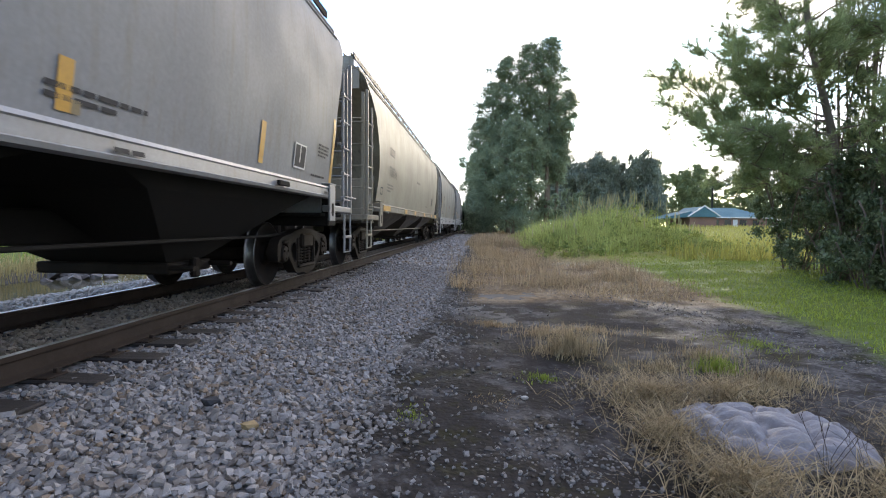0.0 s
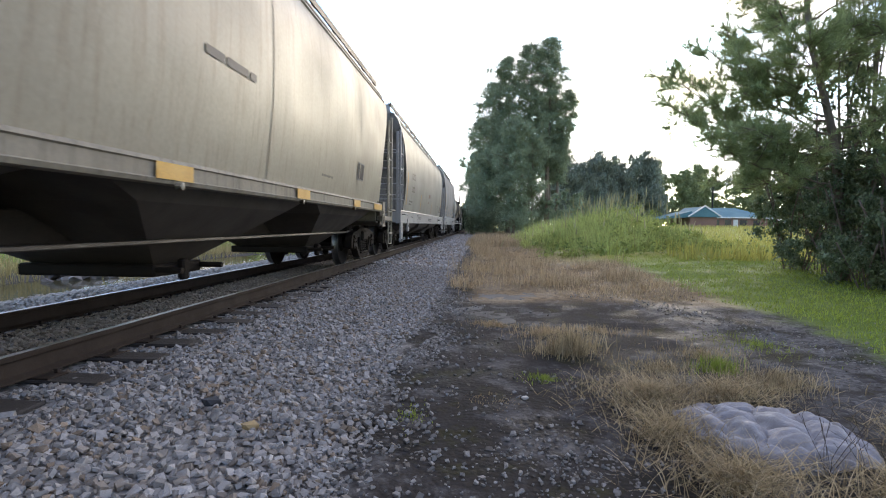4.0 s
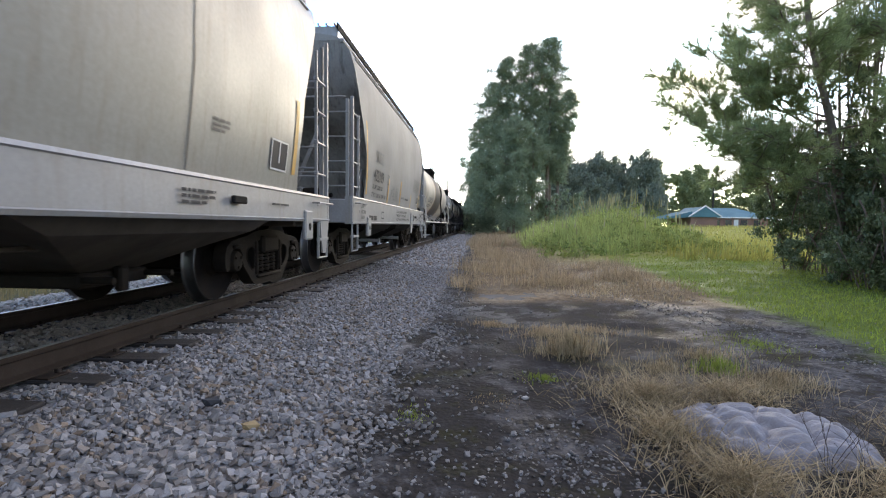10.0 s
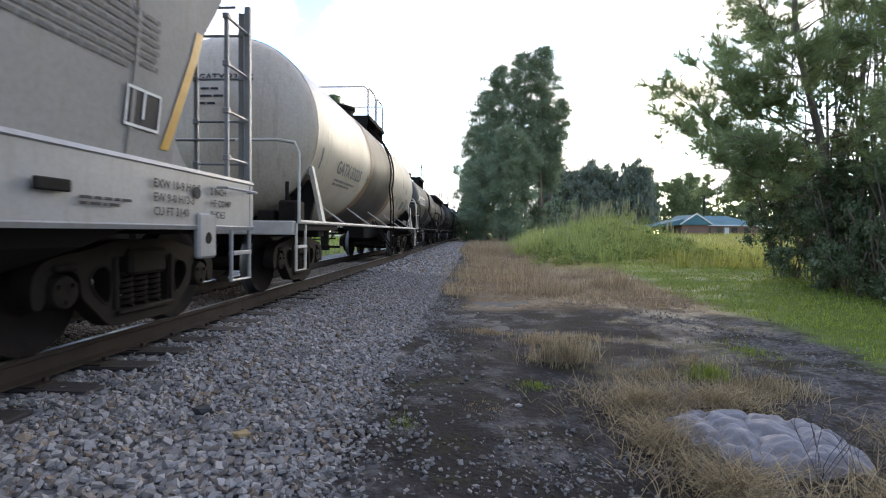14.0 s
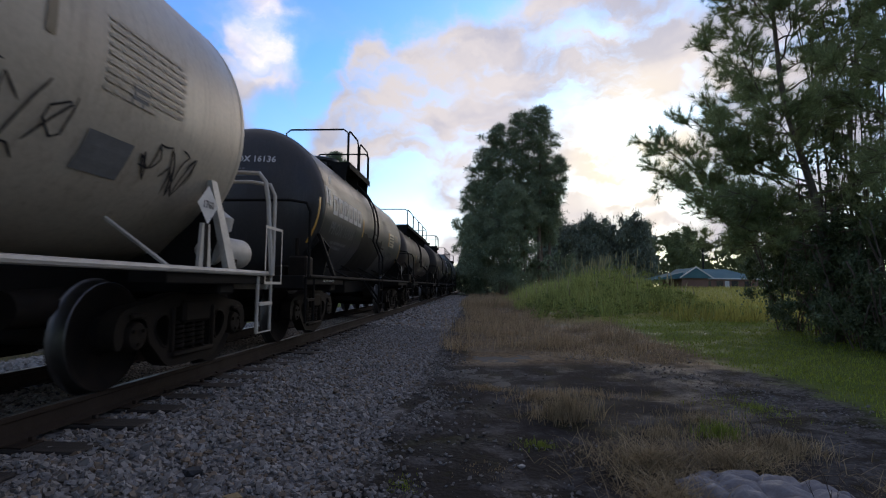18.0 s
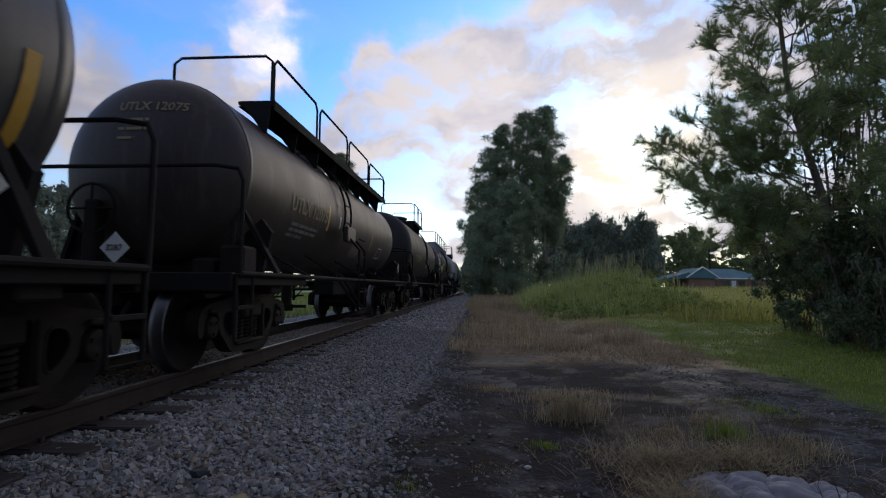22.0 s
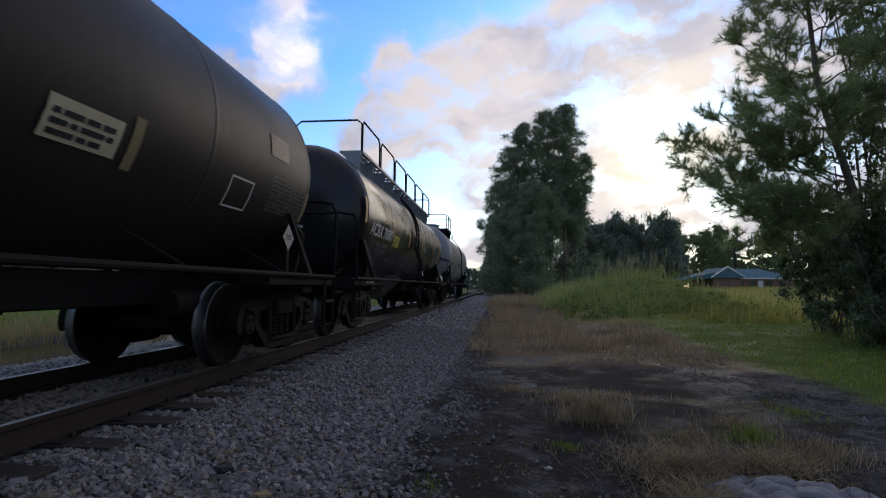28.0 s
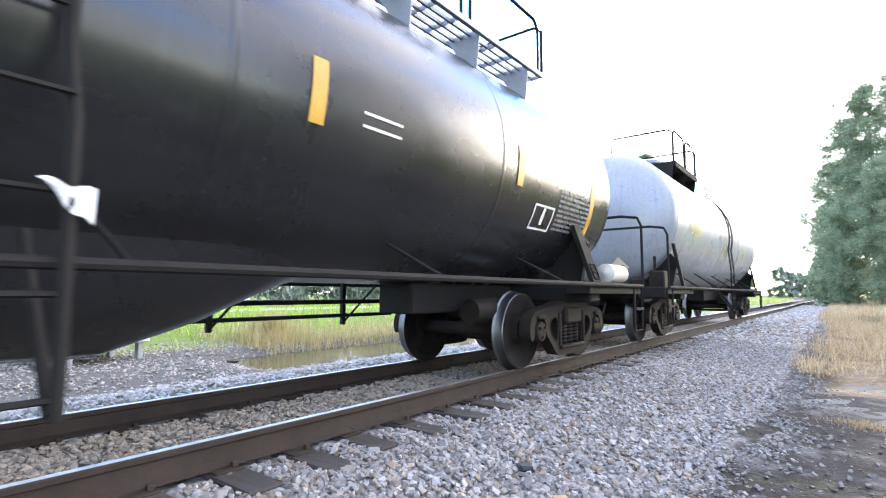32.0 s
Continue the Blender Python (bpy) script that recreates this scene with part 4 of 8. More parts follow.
def qr_plate(car, surf, u, z, w, hgt, edge=M_WHITE):
    """A small dark stencil plate with a pale border and two dark fields."""
    part("stencil_plate", patch(surf, u, u + w, z, z + hgt, 1, 6), M_DARKTEXT, car, smooth=0)
    lift = lambda a, b: tuple(np.array(surf(a, b)) + (0.006, 0, 0))
    part("stencil_border", frame_patch(lift, u, u + w, z, z + hgt, 0.02), edge, car, smooth=0)
    part("stencil_bar", patch(lift, u + w * 0.47, u + w * 0.53, z + hgt * 0.25, z + hgt, 1, 1), edge, car, smooth=0)


# wagons in order, with the places of their front and rear ends along the line at the start
H1 = hopper("grey_hopper_wagon", "grey covered hopper wagon with pale side sill and orange streaks", -7.99, 8.85, (-6.5, 8.0), M_GREY, M_SILL_LIGHT, (1.28, 1.45), "pale grey side sill", 3, M_SILL_LIGHT,
            [(10.68, 1.52, 1.82), (13.25, 1.54, 1.98), (15.72, 1.5, 2.5)], top=4.12, drop=0.22, cut=0.78)

H2 = hopper("tan_hopper_wagon", "tan covered hopper wagon, four bays with dark slope sheets", 10.05, 26.4, (11.85, 25.55), M_TAN, M_DIRTYSILL, (1.18, 1.36), "tan side sill with yellow reflectors", 3, M_TAN, [], top=4.05, seams=[(5.0, 0), (9.0, 0), (13.0, 0)], drop=0.22, under=M_DARKTAN, end_paint=M_TANEND)
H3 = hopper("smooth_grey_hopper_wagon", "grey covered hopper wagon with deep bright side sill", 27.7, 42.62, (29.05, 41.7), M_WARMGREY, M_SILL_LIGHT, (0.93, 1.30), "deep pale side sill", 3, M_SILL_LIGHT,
            [(1.35, 1.5, 2.5), (4.9, 1.4, 2.0), (8.9, 1.4, 2.0), (13.6, 1.5, 2.4)], top=4.02, seams=[(4.2, 0), (7.8, 0), (11.4, 0)], cut=0.86, brake_end=1, under=M_DARKTAN)
H4 = hopper("pale_two_bay_hopper_wagon", "short pale grey two-bay covered hopper wagon with scrawled paint", 44.0, 54.68, (45.25, 53.75), M_PALE, M_SILL_LIGHT, (0.90, 1.39), "deep white side sill with lettering", 2, M_SILL_LIGHT,
            [(3.6, 1.42, 2.0), (5.42, 1.42, 2.1), (7.46, 1.42, 1.85)], top=4.18, short=1.05, cut=1.15, end_stile=0.022, chute=0.85, seams=[(2.2, 0), (5.6, 0), (8.9, 0)])


def tank(name, label, front, rear, shell, paint, R, zc, rail_mat, head=0.55, walk_y=(0.35, 0.65), rail_posts=5, long_walk=False, band=(), ladder_at=0.5, sump=False, dome=0.45, rail_h=0.75, brace=0.4):
    L = rear - front
    h, mid = L / 2, (front + rear) / 2
    car = new_car(name, label, L, front, "freight wagons")
    trucks = (shell[0] + 0.2, shell[1] - (0.75 if sump else 0.15))
    a, b = shell[0] - mid, shell[1] - mid
    prof = [(a - head * math.cos(t), R * math.sin(t)) for t in np.linspace(0.0, math.pi / 2, 10)]
    prof += [(a + (b - a) * i / 8, R) for i in range(1, 8)] + [(b + head * math.cos(t), R * math.sin(t)) for t in np.linspace(math.pi / 2, 0.0, 10)]
    part("tank_shell", Geo().lathe(prof, 64, "Y", (0, 0, zc)), paint, car, smooth=50)

    def side(u, z, lift=0.008):
        """The near side's surface; z is measured round the shell from its middle height."""
        t = (z - zc) / R
        return ((R + lift) * math.cos(t), u - h, zc + (R + lift) * math.sin(t))

    for f in (0.0, 0.27, 0.52, 0.76, 1.0):
        y = a + (b - a) * f
        part("weld_band", Geo().lathe([(y - 0.03, R + 0.001), (y - 0.015, R + 0.0035), (y + 0.015, R + 0.0035), (y + 0.03, R + 0.001)], 64, "Y", (0, 0, zc)), paint, car, smooth=50)
    deck = 1.0
    hoop = 2.12
    for s in (-1, 1):
        part("end_sill", Geo().box(-1.45, 1.45, s * h, s * (h - 0.12), deck - 0.16, deck + 0.03, 0.012), rail_mat if rail_mat is M_WHITEPAINT else M_UNDER, car)
        part("end_platform", Geo().box(-1.45, 1.45, s * (h - 0.12), s * (h - 0.95), deck - 0.02, deck + 0.025, 0.01), M_UNDER, car)
        part("stub_sill", Geo().box(-0.25, 0.25, s * (h - 0.05), s * (h - 4.0), 0.68, 1.02, 0.02), M_UNDER, car)
        coupler(car, s * (h - 0.1), s)
        for q in (-1, 1):
            stirrup(car, q * 1.47, s * (h - 0.06), -s, rail_mat, top=deck, low=0.36, wide=0.36)
            # end handrail hoop
            part("end_handrail", Geo().tube([(q * 1.50, s * (h - 0.08), deck), (q * 1.50, s * (h - 0.08), hoop - 0.17), (q * 1.44, s * (h - 0.08), hoop - 0.04), (q * 1.2, s * (h - 0.08), hoop), (0.0, s * (h - 0.08), hoop)], 0.022, 6), rail_mat, car)
            part("side_platform", Geo().box(q * 1.15, q * 1.47, s * (h - 0.1), s * (h - 2.1), deck - 0.10, deck + 0.02, 0.01), M_UNDER, car)
        hy = s * (h - 0.5)
        bx = -0.45 if rail_posts == 4 else -0.9
        part("hand_brake", Geo().tube([(bx + 0.28 * math.cos(t), hy, 1.75 + 0.28 * math.sin(t)) for t in np.linspace(0, 6.283, 16, endpoint=False)], 0.018, 5, True)
             .tube([(bx - 0.28, hy, 1.75), (bx + 0.28, hy, 1.75)], 0.014, 5).tube([(bx, hy, 1.47), (bx, hy, 2.03)], 0.014, 5).box(bx - 0.08, bx + 0.08, hy - 0.02, hy + s * -0.15, deck, 1.85, 0.02), M_IRON, car)
        if not sump and (s < 0 or paint is M_CREAM):
            part("valve_box", Geo().box(1.02, 1.3, s * (h - 0.55), s * (h - 0.9), deck, deck + 0.34, 0.03).tube([(1.1, s * (h - 0.7), deck + 0.3), (1.1, s * (h - 0.7), deck + 0.62)], 0.03, 6)
             .box(0.7, 0.95, s * (h - 0.55), s * (h - 0.8), deck, deck + 0.2, 0.03), M_IRON, car)
    for ty in trucks:
        yy = ty - mid
        part("body_bolster", Geo().box(-1.4, 1.4, yy - 0.16, yy + 0.16, 0.80, 1.0, 0.02), M_UNDER, car)
        part("saddle", Geo().prism([(-1.2, 0.95), (1.2, 0.95), (1.33, 1.55), (1.2, 1.72), (0.7, zc - R + 0.12), (-0.7, zc - R + 0.12), (-1.2, 1.72), (-1.33, 1.55)], "Y", yy - 0.04, yy + 0.04), M_UNDER, car, smooth=0)
        for s in (-1, 1):
            z2 = zc - R * 0.42
            x2 = R * 0.92
            q = 1 if yy > 0 else -1
            if R < 1.2 and yy > 0:
                continue
            part("saddle_brace", Geo().add([(s * 1.46, yy - 0.14 * brace, 1.0), (s * 1.46, yy + 0.14 * brace, 1.0), (s * (x2 + 0.02), yy - 0.2 + 0.09 * brace, z2), (s * (x2 + 0.02), yy - 0.2 - 0.09 * brace, z2),
                                            (s * 1.40, yy - 0.14 * brace, 1.0), (s * 1.40, yy + 0.14 * brace, 1.0), (s * (x2 - 0.04), yy - 0.2 + 0.09 * brace, z2), (s * (x2 - 0.04), yy - 0.2 - 0.09 * brace, z2)],
                                           [(0, 1, 2, 3), (4, 7, 6, 5), (0, 4, 5, 1), (1, 5, 6, 2), (2, 6, 7, 3), (3, 7, 4, 0)]), rail_mat, car, smooth=0)
            if brace == 1.0:
                face = lambda a, b, s=s, yy=yy, x2=x2, z2=z2: (s * (1.465 + (x2 + 0.025 - 1.465) * b), yy - 0.2 * b + a * (0.14 - 0.05 * b), 1.0 + (z2 - 1.0) * b)
                loop = [(-0.6, 0.12), (0.6, 0.12), (0.6, 0.36), (-0.6, 0.36)]
                part("brace_pocket", Geo().tube([face(*q) for q in loop], 0.012, 5, True).tube([face(-0.6, 0.24), face(0.6, 0.24)], 0.012, 5), rail_mat, car)
    for s in (-1, 1):
        part("side_handrail", Geo().tube([(s * 1.50, -h + 0.1, deck + 0.02), (s * 1.50, h - 0.1, deck + 0.02)], 0.028, 8), rail_mat, car)
        n = 5
        for i in range(n):
            yy = trucks[0] - mid + (trucks[1] - trucks[0]) * (i + 0.5) / n
            part("rail_stay", Geo().tube([(s * 1.50, yy, deck + 0.02), (s * R * 0.66, yy, zc - R * 0.76)], 0.018, 5), rail_mat, car)
    # brake rods and pipes hung below the shell on the far side
    ya, yb = trucks[0] - mid + 1.0, trucks[1] - mid - 1.0
    part("brake_rod", Geo().tube([(-1.25, ya, 0.62), (-1.25, yb, 0.62)], 0.025, 6), M_UNDER, car)
    part("train_pipe", Geo().tube([(-1.1, ya - 0.5, 0.80), (-1.1, yb + 0.5, 0.80)], 0.03, 6), M_UNDER, car)
    n = 5
    for i in range(n):
        yy = ya + (yb - ya) * (i + 0.5) / n
        part("pipe_hanger", Geo().box(-1.28, -1.22, yy - 0.03, yy + 0.03, 0.50, 1.15, 0.008).tube([(-1.25, yy, 0.52), (-0.9, yy + 0.3, 1.05)], 0.015, 5), M_UNDER, car)
    part("brake_cylinder", Geo().lathe([(-0.3, 0.0), (-0.3, 0.14), (0.25, 0.16), (0.3, 0.0)], 16, "Y", (0.55, yb - 0.3, 0.70)), M_IRON, car)
    part("air_reservoir", Geo().lathe([(-0.5, 0.0), (-0.45, 0.16), (0.45, 0.16), (0.5, 0.0)], 16, "Y", (-0.5, ya + 0.9, 0.72)), M_IRON, car)
    if sump:
        rows = []
        for y, d in ((-3.0, 0.0), (-2.2, 0.10), (-1.2, 0.34), (-0.5, 0.50), (0.3, 0.52), (0.9, 0.34), (1.5, 0.08), (1.8, 0.0)):
            rows.append([((R - 0.25 + 0.2 * d) * math.sin(t) * (1 - 0.35 * d), y, zc - (R + d) * math.cos(t) + (0.02 if d == 0 else 0.0) + 0.22 * d * abs(math.sin(t))) for t in np.linspace(-0.95, 0.95, 13)])
        part("belly_sump", Geo().sheet(rows), paint, car, smooth=60)
    else:
        part("bottom_outlet", Geo().lathe([(0.40, 0.0), (0.40, 0.13), (0.52, 0.14), (0.55, 0.10), (zc - R + 0.1, 0.12)], 14, "Z", (0, -0.6, 0)).box(-0.05, 0.4, -0.65, -0.55, 0.46, 0.52, 0.01), M_IRON, car)
    # top fittings, platform and guard rails
    w0, w1 = -h + L * walk_y[0], -h + L * walk_y[1]
    part("manway", Geo().lathe([(zc + R - 0.15, dome), (zc + R + 0.22, dome), (zc + R + 0.26, dome + 0.05), (zc + R + 0.32, dome + 0.05), (zc + R + 0.38, dome * 0.7), (zc + R + 0.40, 0.0)], 24, "Z", (0, w0 + (w1 - w0) * (0.2 if paint is M_CREAM else 0.5), 0)), M_IRON if paint is M_CREAM else paint, car, smooth=40)
    part("relief_valve", Geo().lathe([(zc + R - 0.1, 0.1), (zc + R + 0.3, 0.1), (zc + R + 0.34, 0.06), (zc + R + 0.42, 0.0)], 12, "Z", (0.1, (w0 + w1) / 2 + 0.9, 0)), M_IRON, car)
    top = zc + R + 0.02
    pm = M_GALV if sump else M_UNDER if paint is not M_CREAM else M_IRON
    n = max(3, int((w1 - w0) / 0.35))
    for s in (-1, 1):
        deck_ob = part("top_platform", Geo().box(s * 1.0, s * 1.03, w0, w1, top - 0.06, top + 0.006, 0.004), pm, car, "slotted steel walkway on brackets")
        for i in range(0, n + 1, 3):
            yy = w0 + (w1 - w0) * i / n
            part("bracket", Geo().prism([(s * 1.0, top - 0.05), (s * 0.95, zc + R * 0.62), (s * 0.90, zc + R * 0.62), (s * 0.6, top - 0.05)], "Y", yy - 0.006, yy + 0.006), pm, deck_ob, smooth=0)
        for i in range(5):
            x = s * (0.54 + i * 0.105)
            part("grating_bar", Geo().box(x, x + s * 0.03, w0, w1, top - 0.04, top), pm, deck_ob, smooth=0)
        for i in range(n + 1):
            yy = w0 + (w1 - w0) * i / n
            part("grating_rung", Geo().box(s * 0.53, s * 1.0, yy - 0.008, yy + 0.008, top - 0.05, top + 0.004), pm, deck_ob, smooth=0)
    if not sump:
        for s in (-1, 1):
            part("platform_deck", Geo().box(s * 0.53, s * 1.03, w0, w1, top - 0.075, top - 0.06), M_UNDER, car, smooth=0)
            part("platform_fascia", Geo().box(s * 1.03, s * 1.05, w0, w1, top - (0.09 if paint is M_CREAM else 0.13), top + 0.01, 0.004), M_UNDER, car)
    far = -1.0 if paint is M_CREAM else -0.42
    for s in (-1, 1) if paint is M_CREAM else (1,):
        for i in range(rail_posts):
            ya2 = w0 + (w1 - w0) * i / rail_posts + 0.06
            yb2 = w0 + (w1 - w0) * (i + 1) / rail_posts - 0.10
            hh = rail_h
            part("guard_rail", Geo().tube([(s * 1.0, ya2, top - 0.02), (s * 1.0, ya2, top + hh - 0.1), (s * 1.0, ya2 + 0.1, top + hh), (s * 1.0, yb2 - 0.1, top + hh), (s * 1.0, yb2, top + hh - 0.1), (s * 1.0, yb2, top - 0.02)], 0.02, 6), rail_mat, car)
    for yy in (w0, w1):
        part("guard_rail", Geo().tube([(far, yy, top - 0.04), (far, yy, top + rail_h - 0.08), (far + 0.1, yy, top + rail_h), (0.9, yy, top + rail_h), (1.0, yy, top + rail_h - 0.08), (1.0, yy, top)], 0.02, 6), rail_mat, car)
    # side ladder from the step below the rail up to the platform
    ly = -h + L * ladder_at
    g = Geo()
    for q in (-0.22, 0.22):
        pts = [(1.52, ly + q, 0.42), (1.52, ly + q, 1.6)] + [((R + 0.10) * math.cos(t), ly + q, zc + (R + 0.10) * math.sin(t)) for t in np.linspace(-0.25, 0.95, 9)] + [(0.98, ly + q, top)]
        g.tube(pts, 0.030 if sump else 0.022, 6)
    lm = M_IRON if rail_mat is M_WHITEPAINT else rail_mat
    lad = part("side_ladder", g, lm, car)
    for q in (-0.2, 0.2):
        part("step_stay", Geo().tube([(1.0, ly + q, 1.18), (1.51, ly + q, 0.44)], 0.028, 6), lm, car)
    zz = 0.50 if sump else 0.45
    while zz < zc + R * 0.8:
        t = math.asin(max(-1, min(1, (zz - zc) / (R + 0.10))))
        x = 1.52 if zz < zc - 0.25 * R else (R + 0.10) * math.cos(t)
        part("rung", Geo().tube([(x, ly - 0.22, zz), (x, ly + 0.22, zz)], 0.015, 5), lm, lad)
        zz += 0.40 if sump else 0.34
    running_gear(car, [ty - mid for ty in trucks])
    return car, side, h


def placard(car, surf, u, z, size, words, fill=M_WHITE, ink=M_DARKTEXT, end=None):
    """A diamond hazard placard; end: its place on an end platform, facing along the train."""
    s = size / 2
    if end is None:
        y0 = surf(u, z)[1]
        at = lambda a, b, e=0.0: (1.44 + e, y0 + a, z + b)
        part("placard_holder", Geo().box(1.40, 1.436, y0 - 0.03, y0 + 0.03, 1.0, z + s * 0.6), M_UNDER, car)
    else:
        at = lambda a, b, e=0.0: (end[0] + a, end[1] - e, end[2] + b)
    ob = part("placard", Geo().add([at(0, -s), at(s, 0), at(0, s), at(-s, 0)], [(0, 1, 2, 3)]), fill, car, "diamond hazard placard with a number", smooth=0)
    me = text_geo(words, size * 0.27, lambda a, b: at(a - size * 0.29, b - size * 0.09, 0.006), cut=0)
    part("placard_number", me, ink, ob, smooth=0)


T1 = tank("cream_tank_wagon", "dirty cream tank wagon with a dark spill band and scrawled paint", 56.25, 69.92, (57.45, 69.1), M_CREAM, 1.42, 2.5, M_WHITEPAINT, brace=0.6, walk_y=(0.49, 0.65), rail_posts=2, ladder_at=0.555, dome=0.5)
T2 = tank("black_lettered_tank_wagon", "black tank wagon with white block lettering", 71.05, 81.95, (72.55, 81.25), M_BLACK, 1.30, 2.32, M_UNDER, walk_y=(0.37, 0.57), rail_posts=2, ladder_at=0.505)
T3 = tank("brown_black_tank_wagon", "faded brown-black tank wagon with ochre lettering", 83.2, 94.75, (84.25, 94.0), M_BROWNBLACK, 1.13, 2.29, M_UNDER, walk_y=(0.16, 0.865), rail_posts=4, ladder_at=0.447, rail_h=0.64)
T4 = tank("dull_black_tank_wagon", "dull black tank wagon with small ochre lettering", 95.9, 107.2, (97.16, 106.5), M_DULLBLACK, 1.32, 2.36, M_UNDER, walk_y=(0.36, 0.61), rail_posts=2, ladder_at=0.50)
T5 = tank("glossy_black_tank_wagon", "glossy black tank wagon with white lettering and amber stripes", 108.15, 122.5, (109.6, 121.5), M_GLOSSBLACK, 1.34, 2.34, M_UNDER, walk_y=(0.14, 0.835), rail_posts=6, ladder_at=0.464, rail_h=0.65, sump=True, brace=1.0)
T6 = tank("silver_grey_tank_wagon", "silver grey tank wagon at the end of the train", 123.85, 137.3, (125.15, 136.4), M_TANKGREY, 1.42, 2.5, M_UNDER, walk_y=(0.21, 0.38), rail_posts=2, ladder_at=0.5)

# ---- loose ballast ----
M_STONE_B = mat("brown_grey_gravel", (0.30, 0.27, 0.235), (0.19, 0.165, 0.14), rough=0.9, scale=9, fine=90, bump=0.35, island=0.7)
M_STONE_T = mat("dusty_tan_gravel", (0.27, 0.222, 0.168), (0.165, 0.135, 0.10), rough=0.9, scale=9, fine=90, bump=0.35, island=0.6)
RNG = np.random.default_rng(11)


def stone_template(rng):
    """A broken stone: the hull of a few points near the corners of a block."""
    bm = bmesh.new()
    dims = np.array([rng.uniform(0.95, 1.3), rng.uniform(0.7, 0.95), rng.uniform(0.45, 0.75)])
    for i in range(8):
        c = np.array([1 if i & 1 else -1, 1 if i & 2 else -1, 1 if i & 4 else -1])
        bm.verts.new(tuple((c * rng.uniform(0.5, 0.95, 3)) * dims))
    for i in range(3):
        d = rng.normal(size=3)
        bm.verts.new(tuple(d / np.linalg.norm(d) * dims * rng.uniform(0.85, 1.15)))
    h = bmesh.ops.convex_hull(bm, input=bm.verts[:])
    bmesh.ops.delete(bm, geom=list({g for g in h["geom_interior"] + h["geom_unused"] if isinstance(g, bmesh.types.BMVert)}), context="VERTS")
    bmesh.ops.triangulate(bm, faces=bm.faces[:])
    bm.verts.index_update()
    co = np.array([v.co[:] for v in bm.verts])
    fs = np.array([[v.index for v in f.verts] for f in bm.faces])
    bm.free()
    return co, fs


STONES = [stone_template(RNG) for _ in range(10)]


def random_turns(n, rng, tilt=3.14):
    a = rng.uniform(0, 2 * np.pi, n)
    b = rng.uniform(-tilt, tilt, n)
    c = rng.uniform(-tilt, tilt, n)
    ca, sa, cb, sb, cc, sc = np.cos(a), np.sin(a), np.cos(b), np.sin(b), np.cos(c), np.sin(c)
    R = np.empty((n, 3, 3))
    R[:, 0, 0], R[:, 0, 1], R[:, 0, 2] = ca * cb, ca * sb * sc - sa * cc, ca * sb * cc + sa * sc
    R[:, 1, 0], R[:, 1, 1], R[:, 1, 2] = sa * cb, sa * sb * sc + ca * cc, sa * sb * cc - ca * sc
    R[:, 2, 0], R[:, 2, 1], R[:, 2, 2] = -sb, cb * sc, cb * cc
    return R


def stones(name, label, xs, ys, rs, material, sink=0.25, tilt=0.7, parent=None):
    """Many loose stones on the ground in one mesh."""
    n = len(xs)
    pick = RNG.integers(0, len(STONES), n)
    R = random_turns(n, RNG, tilt)
    zs = ground_z(xs, ys) + rs * (0.5 - sink) + RNG.uniform(-0.3, 0.5, n) * rs
    V, F, o = [], [], 0
    for k, (co, fs) in enumerate(STONES):
        m = np.where(pick == k)[0]
        if not len(m):
            continue
        v = np.einsum("nij,vj->nvi", R[m], co) * rs[m][:, None, None]
        v += np.stack([xs[m], ys[m], zs[m]], 1)[:, None, :]
        V.append(v.reshape(-1, 3))
        F.append((fs[None] + (np.arange(len(m)) * len(co))[:, None, None] + o).reshape(-1, 3))
        o += len(m) * len(co)
    ob = new(name, raw_mesh(name, np.concatenate(V), np.concatenate(F), material))
    tagged(ob, label, "ballast", kind="stuff")
    return ob


def area(n, x0, x1, y0, y1, power=1.0):
    return RNG.uniform(x0, x1, n), y0 + (y1 - y0) * RNG.uniform(0, 1, n) ** power


def off_ties(x, y, lo, hi, keep=0.05):
    t = np.array(TIE_Y)
    d = np.abs(y[:, None] - t[None]).min(1)
    on = (d < 0.135) & (x > lo) & (x < hi)
    return ~on | (RNG.uniform(0, 1, len(x)) < keep)


x, y = area(31000, -3.02, -0.72, 0.9, 14.0, 1.25)
k = off_ties(x, y, -4, -2.56, 0.08) & (RNG.uniform(0, 1, len(x)) < np.clip((-0.62 + 0.18 * wave(x, y, 1.9, 3) - x) / 0.25, 0, 1)) & ~((y < 2.75) & (y > 1.95) & (x > -1.75) & (x < -1.05))
x, y = x[k], y[k]
stones("ballast_shoulder", "pale grey crushed ballast stones beside the rails", x, y, RNG.uniform(0.012, 0.029, len(x)) * np.where(RNG.uniform(0, 1, len(x)) < 0.06, 1.35, 1), M_STONE)
x, y = area(4800, -3.02, -0.75, 14.0, 60.0, 1.6)
stones("far_ballast_shoulder", "pale grey ballast stones further down the line", x, y, RNG.uniform(0.035, 0.06, len(x)), M_STONE)
x, y = area(17000, -4.58, -3.20, 0.3, 17.0, 1.3)
k = off_ties(x, y, -6, 0, 0.55)
x, y = x[k], y[k]
ob = stones("between_rail_gravel", "brown-grey gravel packed between the rails", x, y, RNG.uniform(0.012, 0.026, len(x)), M_STONE_T)
x, y = area(16500, -8.2, -4.72, 0.5, 22.0, 1.2)
k = off_ties(x, y, -5.22, 0) & (x > -7.7 + 0.4 * wave(x, y, 1.3, 2))
x, y = x[k], y[k]
stones("far_side_ballast", "bright pale ballast stones beyond the far rail", x, y, RNG.uniform(0.018, 0.038, len(x)), M_STONE_W)
